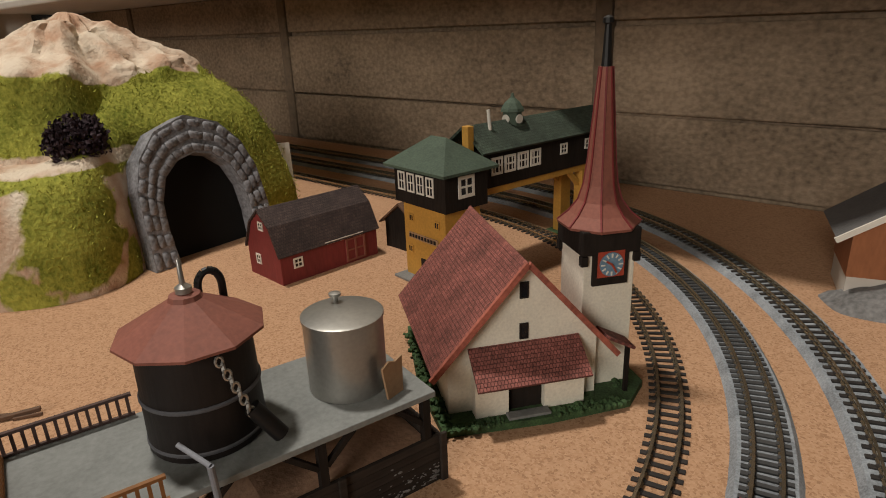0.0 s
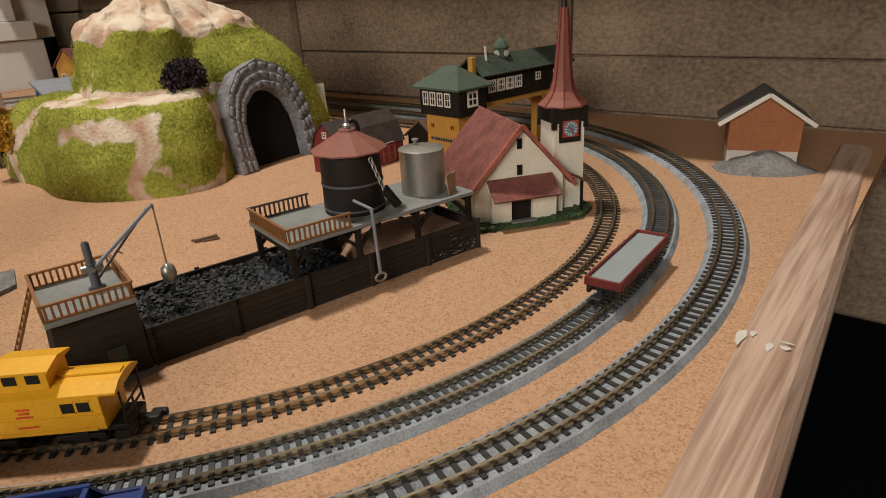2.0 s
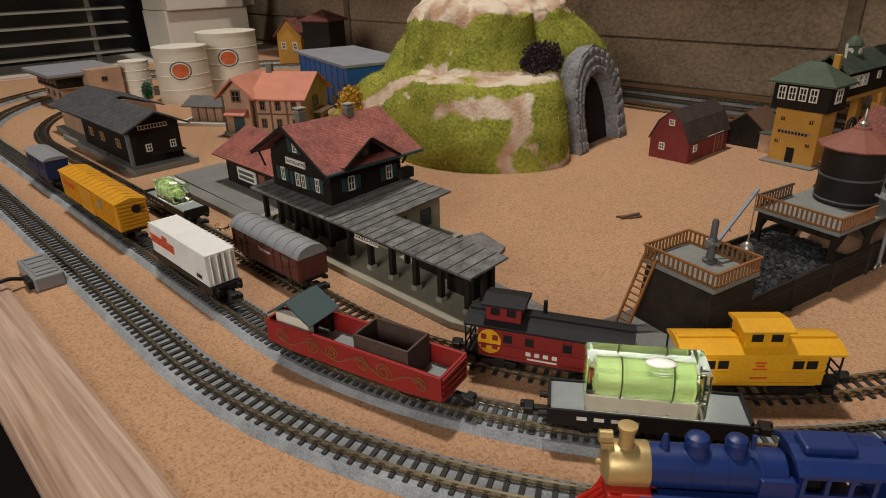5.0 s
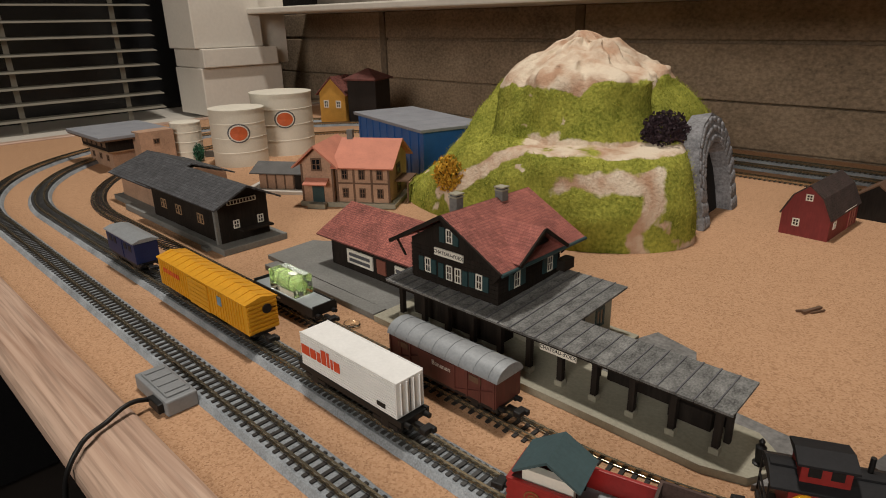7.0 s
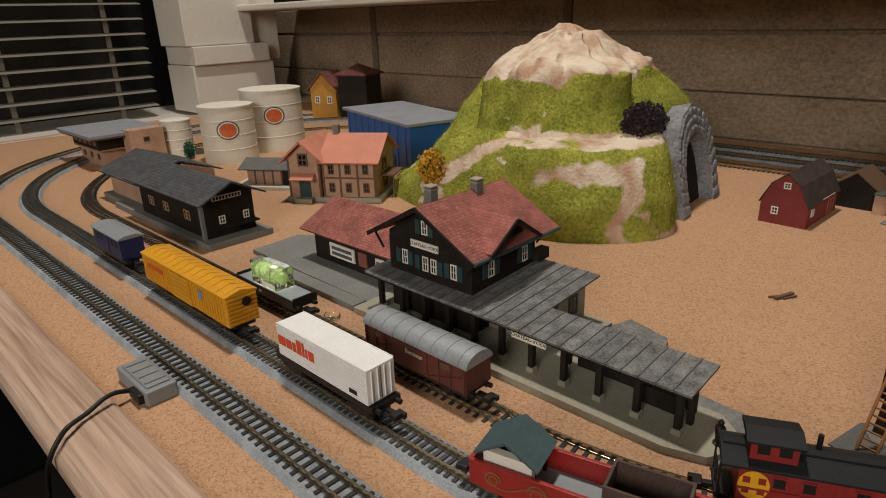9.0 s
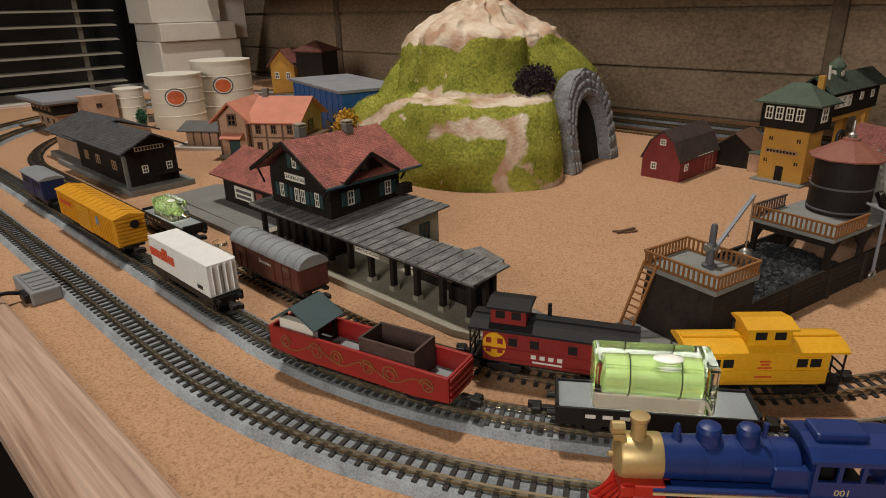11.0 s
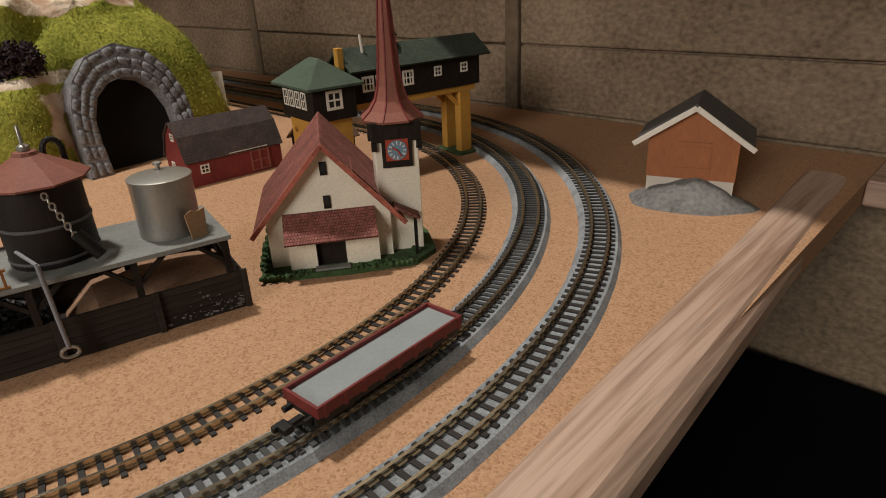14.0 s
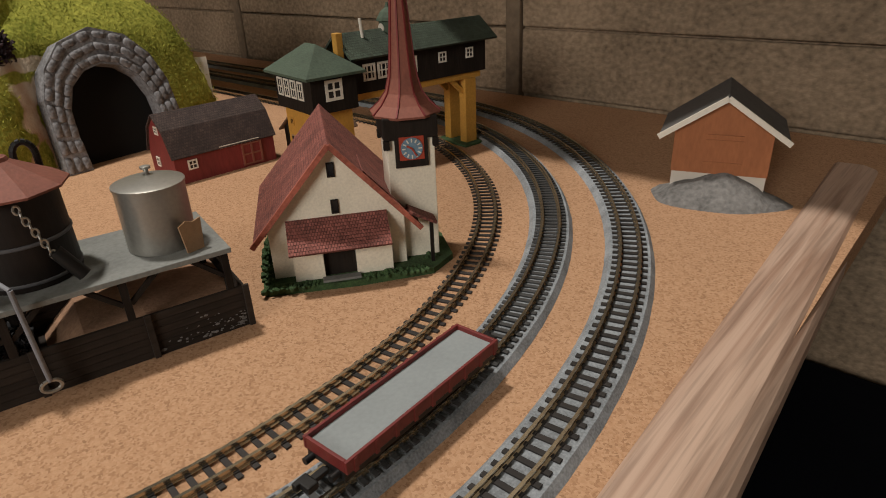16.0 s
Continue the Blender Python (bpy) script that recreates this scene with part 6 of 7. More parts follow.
SILVER_ROOF = material("silver_roof", (0.33, 0.35, 0.37), 0.45, metal=0.3, vary=0.2, grain=900, blotch=120, bump=0.05)
CAR_FLOOR = material("grey_wagon_floor", (0.27, 0.30, 0.31), 0.7, vary=0.12, grain=900, blotch=100, bump=0.1)
DARK_ROOF = material("caboose_dark_roof", (0.013, 0.013, 0.015), 0.65, gloss=0.25, vary=0.3, grain=900, blotch=120, bump=0.1)
CAB_RED = material("caboose_red", (0.24, 0.015, 0.013), 0.5, vary=0.2, grain=900, blotch=120, bump=0.05)
TEAL_ROOF = material("teal_grey_roof", (0.05, 0.09, 0.10), 0.55, vary=0.2, grain=900, blotch=120, bump=0.08)
LETTER_GOLD = material("pale_gold_print", (0.55, 0.45, 0.26), 0.5, vary=0.1, grain=900, blotch=120, bump=0.0)
LETTER_WHITE = material("white_print", (0.7, 0.68, 0.62), 0.6, vary=0.1, grain=900, blotch=120, bump=0.0)
ACRYLIC = glass_material("clear_acrylic", (0.98, 1.0, 0.94), 0.04)
VIAL_GLASS = glass_material("green_vial_glass", (0.96, 1.0, 0.88), 0.04)
VIAL = material("green_yellow_liquid", (0.66, 0.84, 0.40), 0.12, vary=0.3, grain=120, blotch=60, bump=0.0)
VIAL.node_tree.nodes["Principled BSDF"].inputs["Transmission Weight"].default_value = 0.7
COUPLER = BLACK


def wheelset(parent, x, r, mat_, name="wheel"):
    """Two flanged wheels on an axle, standing on the rails (z = 0)."""
    for s in (-1, 1):
        y = s * 3.3
        w = part(name, turned(bmesh.new(), [(r * 1.12, -0.35), (r * 1.12, -0.15), (r, 0.0), (r, 0.75), (r * 0.75, 0.8), (r * 0.7, 0.55), (r * 0.25, 0.5), (r * 0.2, 0.95)], 20, "Y"), mat_, parent, "", True)
        w.matrix_basis = mm(x, y, r, 0, 0, 0 if s > 0 else 180)
    part("axle", rod(bmesh.new(), (x, -3.4, r), (x, 3.4, r), 0.4, 8), BLACK, parent)


def coupler(parent, x, d):
    """Dark hook coupler at the end x, pointing to d."""
    bm = box(bmesh.new(), min(x, x + d * 4), max(x, x + d * 4), -0.9, 0.9, 3.2, 4.4, 0.2)
    box(bm, min(x + d * 3.6, x + d * 6.4), max(x + d * 3.6, x + d * 6.4), -2.2, 2.2, 2.8, 4.8, 0.4)
    box(bm, min(x + d * 5.0, x + d * 7.4), max(x + d * 5.0, x + d * 7.4), 0.6, 2.2, 2.9, 4.7, 0.3)
    part("coupler", bm, COUPLER, parent, "black hook coupler")


def bogie(parent, x, mat_=None, r=2.1, gap=7.0):
    b = part("bogie", one_box(x - gap / 2 - 3.2, x + gap / 2 + 3.2, -1.8, 1.8, 2.4, 4.4, 0.3), BLACK, parent, "black bogie")
    for s in (-1, 1):
        bm = one_box(x - gap / 2 - 2.4, x + gap / 2 + 2.4, s * 4.9 - 0.5, s * 4.9 + 0.5, 2.2, 3.6, 0.2)
        box(bm, x - 1.8, x + 1.8, s * 4.9 - 0.6, s * 4.9 + 0.6, 1.2, 4.2, 0.2)
        part("side_frame", bm, mat_ or BLACK, b)
    for dx in (-gap / 2, gap / 2):
        wheelset(b, x + dx, r, BLACK)


def place(name, key, x, y, label, category, group="rolling stock", extra=0.0, size=(1, 1, 1)):
    q = at(x, y)
    pos, h = on_track(key, q.x, q.y, extra)
    ob = thing(name, pos, h, label, category, group)
    ob.matrix_world = ob.matrix_world @ Matrix.Diagonal((*size, 1))
    return ob


def flat_chassis(c, L, W, mat_=None):
    part("underframe", one_box(-L / 2, L / 2, -W / 2 + 1, W / 2 - 1, 4.6, 6.2, 0.2), mat_ or BLACK, c)
    for s in (-1, 1):
        part("sole_bar", one_box(-L / 2, L / 2, s * (W / 2 - 1.6) - 0.5, s * (W / 2 - 1.6) + 0.5, 3.4, 4.7), BLACK, c)
        for d in (-1, 1):
            part("buffer", rod(bmesh.new(), (d * L / 2, s * 4.2, 5.2), (d * (L / 2 + 2.2), s * 4.2, 5.2), 0.9, 10), BLACK, c, "", True)
    for d in (-1, 1):
        wheelset(c, d * L * 0.30, 2.4, BLACK)
        part("axle_guard", one_box(d * L * 0.30 - 1.6, d * L * 0.30 + 1.6, -5.2, 5.2, 2.2, 4.6), BLACK, c)
        coupler(c, d * L / 2, d)


def low_wagon(x, y):
    c = place("low_side_wagon", "middle", x, y, "maroon low-sided open wagon with an empty grey floor", "wagon", size=(1.0, 0.93, 0.95))
    L, W = 52.0, 14.2
    flat_chassis(c, L, W)
    part("floor", one_box(-L / 2 + 0.9, L / 2 - 0.9, -W / 2 + 0.9, W / 2 - 0.9, 6.2, 8.0), CAR_FLOOR, c, "plain grey floor")
    for s in (-1, 1):
        part("side_board", one_box(-L / 2, L / 2, s * (W / 2 - 0.45) - 0.42, s * (W / 2 - 0.45) + 0.42, 6.0, 9.3, 0.15), MAROON, c)
        part("end_board", one_box(s * (L / 2 - 0.45) - 0.42, s * (L / 2 - 0.45) + 0.42, -W / 2 + 0.9, W / 2 - 0.9, 6.0, 9.3, 0.15), MAROON, c)
        for i in range(9):
            part("stake", one_box(-L / 2 + 2 + i * 6, -L / 2 + 3 + i * 6, s * W / 2 - 0.15, s * W / 2 + 0.45, 5.4, 9.0), MAROON, c)


def spirit_level(c, x0, x1, r, z):
    """Clear vial block with green liquid, a bubble and two black rings; a thing of its own."""
    v = thing("spirit_level_vial", (0, 0, 0), 0, "clear acrylic spirit level vial with green liquid, lying on a wagon", "spirit level", "spirit levels")
    v.matrix_world = c.matrix_world @ mm((x0 + x1) / 2, 0, z)
    L = (x1 - x0)
    bm = bmesh.new()
    box(bm, -L / 2, L / 2, -r, r, 0.05, 2 * r, r * 0.14)
    part("block", bm, ACRYLIC, v, "clear acrylic block").visible_shadow = False
    tube = part("tube", turned(bmesh.new(), [(r * 0.1, -L * 0.44), (r * 0.58, -L * 0.42), (r * 0.62, 0), (r * 0.58, L * 0.42), (r * 0.1, L * 0.44)], 28, "X", (0, 0, r)), VIAL_GLASS, v, "green-tinted clear tube", True)
    tube.visible_shadow = False
    part("liquid", turned(bmesh.new(), [(r * 0.1, -L * 0.42), (r * 0.50, -L * 0.40), (r * 0.54, 0), (r * 0.50, L * 0.40), (r * 0.1, L * 0.42)], 24, "X", (0, 0, r * 0.92)), VIAL, tube, "yellow-green liquid", True).visible_shadow = False
    bm = bmesh.new()
    bmesh.ops.create_icosphere(bm, subdivisions=3, radius=1.0, matrix=Matrix.Translation((L * 0.12, 0, r * 1.62)) @ Matrix.Diagonal((L * 0.13, r * 0.36, r * 0.14, 1)))
    part("bubble", bm, CONT_WHITE, v, "pale air bubble", True)
    for x in (-L * 0.2, L * 0.22):
        bm = bmesh.new()
        for i in range(24):
            t0, t1 = 2 * math.pi * i / 24, 2 * math.pi * (i + 1) / 24
            rod(bm, (x, r * 0.66 * math.cos(t0), r + r * 0.66 * math.sin(t0)), (x, r * 0.66 * math.cos(t1), r + r * 0.66 * math.sin(t1)), 0.16, 5)
        part("mark_ring", bm, BLACK, v, "thin black mark ring")
    return v


def level_wagon(key, x, y, L, W, ctr, half, r, label, size):
    c = place("flat_wagon", key, x, y, label, "wagon", size=size)
    flat_chassis(c, L, W)
    part("floor", one_box(-L / 2 + 0.7, L / 2 - 0.7, -W / 2 + 0.7, W / 2 - 0.7, 6.2, 8.2), CAR_FLOOR, c, "grey floor")
    for s in (-1, 1):
        part("side_sill", one_box(-L / 2, L / 2, s * (W / 2 - 0.35) - 0.34, s * (W / 2 - 0.35) + 0.34, 5.0, 8.8, 0.1), BLACK, c)
        part("end_sill", one_box(s * (L / 2 - 0.35) - 0.34, s * (L / 2 - 0.35) + 0.34, -W / 2 + 0.7, W / 2 - 0.7, 5.0, 9.6, 0.1), BLACK, c)
        for i in range(4):
            part("lettering_bar", one_box(-L * 0.35 + i * 4.4, -L * 0.35 + i * 4.4 + 2.6, s * (W / 2 + 0.02) - 0.06, s * (W / 2 + 0.02) + 0.06, 6.2, 7.2), LETTER_WHITE, c)
    spirit_level(c, ctr - half, ctr + half, r, 8.25)


def gondola(x, y):
    c = place("gondola_wagon", "middle", x, y, "red open gondola wagon with raised gold scrollwork", "wagon", extra=180, size=(1.02, 1.0, 1.08))
    L, W, H = 68.0, 15.0, 12.2
    part("floor", one_box(-L / 2 + 0.8, L / 2 - 0.8, -W / 2 + 0.8, W / 2 - 0.8, 4.6, 6.6), CAR_FLOOR, c, "grey floor")
    for s in (-1, 1):
        side = part("side", prism(bmesh.new(), [(-L / 2, 5.2), (-L / 2 + 12, 4.0), (L / 2 - 12, 4.0), (L / 2, 5.2), (L / 2, H), (-L / 2, H)], s * (W / 2 - 0.4) - 0.4, s * (W / 2 - 0.4) + 0.4), CAR_RED, c, "red gondola side")
        part("top_rail", one_box(-L / 2, L / 2, s * (W / 2 - 0.3) - 0.6, s * (W / 2 - 0.3) + 0.6, H, H + 0.7, 0.15), CAR_RED, side)
        part("end", one_box(s * (L / 2 - 0.4) - 0.4, s * (L / 2 - 0.4) + 0.4, -W / 2 + 0.85, W / 2 - 0.85, 4.8, H + 0.6), CAR_RED, c)
        for i in range(4):
            part("end_rib", one_box(s * (L / 2 + 0.3) - 0.3, s * (L / 2 + 0.3) + 0.3, -W / 2 + 0.6, W / 2 - 0.6, 5.4 + i * 2, 6.4 + i * 2, 0.1), CAR_RED, c)
        bm = bmesh.new()
        yy = s * (W / 2 + 0.05)
        for k, (cx, r, d) in enumerate(((-27, 2.5, 1), (-14, 3.0, -1), (-6, 2.6, 1), (6, 2.6, -1), (14, 3.0, 1), (27, 2.5, -1))):
            pts = []
            for i in range(26):
                t = i / 25 * 3.6 * math.pi
                q = r * (1 - 0.75 * i / 25)
                pts.append((cx + d * q * math.cos(t), yy, 8.6 + q * math.sin(t)))
            for p_, q_ in zip(pts, pts[1:]):
                beam(bm, p_, q_, 0.42)
        for i in range(40):
            t0, t1 = i / 40, (i + 1) / 40
            f = lambda t: (-29 + 58 * t, yy, 8.2 + 1.8 * math.sin(t * 6 * math.pi))
            beam(bm, f(t0), f(t1), 0.35)
        part("scroll", bm, ORANGE_RAIL, side, "raised dull gold scrollwork")
        bogie(c, s * 22)
        coupler(c, s * L / 2, s)
    crate = thing("crate", (0, 0, 0), 0, "open dark brown crate lying in a red gondola", "crate")
    crate.matrix_world = c.matrix_world @ mm(-12, 0, 6.65)
    for s in (-1, 1):
        part("long_side", one_box(-10, 10, s * 5.6 - 0.4, s * 5.6 + 0.4, 0, 10), BARN_ROOF, crate)
        part("short_side", one_box(s * 9.6 - 0.4, s * 9.6 + 0.4, -5.15, 5.15, 0, 10), BARN_ROOF, crate)
    part("bottom", one_box(-9.1, 9.1, -5.15, 5.15, 0, 1.2), BARN_ROOF, crate)
    hut = thing("market_hut", (0, 0, 0), 0, "tiny timber hut with grey-green roof standing in a red gondola", "hut")
    hut.matrix_world = c.matrix_world @ mm(23.5, 0, 6.65)
    part("wall", one_box(-7, 7, 3.4, 5.8, 0, 9), WINDOW_WHITE, hut)
    for xx in (-6.6, 0, 6.6):
        for yy in (-5.2, 3.0):
            part("post", one_box(xx - 0.5, xx + 0.5, yy - 0.5, yy + 0.5, 0, 9.4), DARK_WOOD, hut)
    part("gable", prism(bmesh.new(), [(-7, 9.2), (7, 9.2), (0, 13)], -4.8, -4.2), WINDOW_WHITE, hut)
    slab("roof_slope", (-9.4, -7.4, 8.6), (-9.4, 7.4, 8.6), (0, 7.4, 14.2), (0, -7.4, 14.2), 0.7, TEAL_ROOF, hut)
    slab("roof_slope", (9.4, 7.4, 8.6), (9.4, -7.4, 8.6), (0, -7.4, 14.2), (0, 7.4, 14.2), 0.7, TEAL_ROOF, hut)


def caboose(key, x, y, body, roof, label, red):
    c = place("caboose", key, x, y, label, "caboose", size=(1.0, 1.02, 1.15) if red else (1.09, 1.0, 1.11))
    L, W = (35.0, 13.0) if not red else (44.0, 13.0)
    part("frame", one_box(-L / 2 - 5, L / 2 + 5, -W / 2 + 1.5, W / 2 - 1.5, 3.8, 5.2, 0.2), BLACK, c)
    bd = part("body", one_box(-L / 2, L / 2, -W / 2, W / 2, 5.2, 15.2, 0.25), body, c)
    for s in (-1, 1):
        part("belt_rail", one_box(-L / 2 - 0.05, L / 2 + 0.05, s * (W / 2 + 0.1) - 0.2, s * (W / 2 + 0.1) + 0.2, 9.0, 9.6), body, bd)
        part("lower_rail", one_box(-L / 2 + 2, L / 2 - 2, s * (W / 2 + 0.1) - 0.2, s * (W / 2 + 0.1) + 0.2, 5.3, 6.2), body, bd)
        xs = (-13.6, -10.0, 10.0, 13.6) if not red else (-12, -5, 7, 17)
        for xx in xs:
            w = part("window", one_box(xx - 1.4, xx + 1.4, s * (W / 2 + 0.05) - 0.18, s * (W / 2 + 0.05) + 0.18, 10.6, 13.2), BLACK, bd, "dark square window")
            part("window_frame", box(one_box(xx - 1.7, xx + 1.7, s * (W / 2 + 0.12) - 0.16, s * (W / 2 + 0.12) + 0.16, 13.2, 13.6), xx - 1.7, xx + 1.7, s * (W / 2 + 0.12) - 0.16, s * (W / 2 + 0.12) + 0.16, 10.2, 10.6), body, w)
        if not red:
            for zz, ww in ((7.4, 4.6), (10.2, 3.8), (12.2, 3.0), (11.2, 2.2)):
                part("lettering_bar", one_box(-ww / 2, ww / 2, s * (W / 2 + 0.14) - 0.12, s * (W / 2 + 0.14) + 0.12, zz, zz + 0.42), CONT_RED, bd)
        else:
            em = part("round_emblem", turned(bmesh.new(), [(3.9, -0.15), (3.9, 0.15)], 28, "Y", (-18, s * (W / 2 + 0.1), 10.3)), CAR_YELLOW, bd, "yellow round emblem with a cross")
            for q in (-1, 1):
                part("emblem_gap", one_box(-18 + q * 1.9 - 0.9, -18 + q * 1.9 + 0.9, s * (W / 2 + 0.3) - 0.08, s * (W / 2 + 0.3) + 0.08, 10.9, 12.6), CAB_RED, em)
                part("emblem_gap", one_box(-18 + q * 1.9 - 0.9, -18 + q * 1.9 + 0.9, s * (W / 2 + 0.3) - 0.08, s * (W / 2 + 0.3) + 0.08, 8.0, 9.7), CAB_RED, em)
            part("stripe", one_box(-12, L / 2 - 1, s * (W / 2 + 0.06) - 0.12, s * (W / 2 + 0.06) + 0.12, 9.2, 9.5), CAR_YELLOW, bd)
            for xx, ww in ((-6, 2), (-3.2, 2), (-0.4, 2), (2.4, 2)):
                part("lettering_bar", one_box(xx, xx + ww * 0.8, s * (W / 2 + 0.08) - 0.12, s * (W / 2 + 0.08) + 0.12, 7.5, 8.7), LETTER_WHITE, bd)
            part("lettering_bar", one_box(-5.5, 4, s * (W / 2 + 0.08) - 0.12, s * (W / 2 + 0.08) + 0.12, 6.0, 6.7), LETTER_WHITE, bd)
    arc = [(-W / 2 - 0.9, 14.8), (-W / 2 - 0.9, 15.4), (-4, 16.9), (0, 17.4), (4, 16.9), (W / 2 + 0.9, 15.4), (W / 2 + 0.9, 14.8)]
    part("roof", prism(bmesh.new(), arc, -L / 2 - 4.5, L / 2 + 4.5, "X"), roof, c)
    part("roof_walk", one_box(-L / 2 - 4, L / 2 + 4, -1.3, 1.3, 17.3, 17.8), roof, c)
    cx = 1.0 if not red else -14.0
    cup = part("cupola", one_box(cx - 5.8, cx + 5.8, -4.9, 4.9, 15.6, 21.2, 0.2), body, c, "raised lookout cupola")
    part("cupola_roof", prism(bmesh.new(), [(-5.9, 21.0), (-5.9, 21.6), (0, 22.8), (5.9, 21.6), (5.9, 21.0)], cx - 7, cx + 7, "X"), roof, cup)
    for s in (-1, 1):
        for dx in (-2.6, 2.6):
            part("cupola_window", one_box(cx + dx - 1.5, cx + dx + 1.5, s * 4.95 - 0.15, s * 4.95 + 0.15, 18.2, 20.4), BLACK, cup)
        bogie(c, s * (L / 2 - 7), None, 2.1, 6.5)
        coupler(c, s * (L / 2 + 4), s)
        bm = bmesh.new()
        for yy in (-5.6, 0, 5.6):
            rod(bm, (s * (L / 2 + 4.4), yy, 5.2), (s * (L / 2 + 4.4), yy, 14.8 if yy else 10), 0.3, 6)
        for zz in (7.6, 10):
            rod(bm, (s * (L / 2 + 4.4), -5.6, zz), (s * (L / 2 + 4.4), 5.6, zz), 0.3, 6)
        part("end_rail", bm, BLACK, c)
        part("steps", one_box(s * (L / 2 + 2.6) - 1.6, s * (L / 2 + 2.6) + 1.6, -W / 2 + 0.6, W / 2 - 0.6, 1.6, 4.0), BLACK, c)
    if red:
        part("stove_pipe", rod(bmesh.new(), (cx + 12, 3, 16), (cx + 12, 3, 21), 0.7, 10), BLACK, c)


def container_wagon(x, y):
    c = place("container_wagon", "middle", x, y, "black flat wagon carrying a white container", "wagon", size=(1.05, 1.05, 1.14))
    L, W = 55.0, 13.0
    part("frame", one_box(-L / 2, L / 2, -W / 2 + 1.6, W / 2 - 1.6, 4.4, 6.4, 0.2), BLACK, c)
    for s in (-1, 1):
        bogie(c, s * 19)
        coupler(c, s * L / 2, s)
        part("side_beam", one_box(-L / 2, L / 2, s * 5.6 - 0.5, s * 5.6 + 0.5, 4.6, 6.6), BLACK, c)
        for q in (-1, 1):
            part("buffer", rod(bmesh.new(), (s * L / 2, q * 4.2, 5.2), (s * (L / 2 + 2.2), q * 4.2, 5.2), 0.9, 10), BLACK, c, "", True)
    k = thing("container", (0, 0, 0), 0, "white ribbed freight container with orange-red lettering bars", "container")
    k.matrix_world = c.matrix_world @ mm(0, 0, 6.65)
    CL, CW, CH = 51.0, 11.8, 11.8
    part("body", one_box(-CL / 2, CL / 2, -CW / 2, CW / 2, 0, CH, 0.2), CONT_WHITE, k)
    rib = None
    for s in (-1, 1):
        for i in range(13):
            m = mm(0, s * (CW / 2 + 0.05), 0.7 + i * 0.93)
            if rib is None:
                rib = part("rib", one_box(-CL / 2 + 0.3, CL / 2 - 0.3, -0.15, 0.15, -0.24, 0.24), CONT_WHITE, k)
                rib.matrix_basis = m
            else:
                shared("rib", rib, k, m)
        part("number_plate_bar", one_box(16.5, 20.5, s * (CW / 2 + 0.3) - 0.1, s * (CW / 2 + 0.3) + 0.1, 1.8, 3.2), BLACK, k)
        x0 = -24.5 if s < 0 else -6
        for i, (w_, h_) in enumerate(((4.6, 3.4), (3.2, 3.4), (2.0, 3.4), (2.6, 5.0), (1.2, 5.0), (1.2, 3.4), (3.0, 3.4))):
            part("lettering_bar", one_box(x0, x0 + w_, s * (CW / 2 + 0.3) - 0.1, s * (CW / 2 + 0.3) + 0.1, 4.6, 4.6 + h_), CONT_RED, k, "orange-red logo bar")
            x0 += w_ + 0.7
        for yy in (-4, -1.4, 1.4, 4):
            part("door_bar", rod(bmesh.new(), (s * (CL / 2 + 0.3), yy, 0.8), (s * (CL / 2 + 0.3), yy, CH - 0.8), 0.25, 6), CONT_WHITE, k)
        part("door_seam", one_box(s * (CL / 2 + 0.05) - 0.1, s * (CL / 2 + 0.05) + 0.1, -0.15, 0.15, 0.5, CH - 0.5), SIGN_GREY, k)


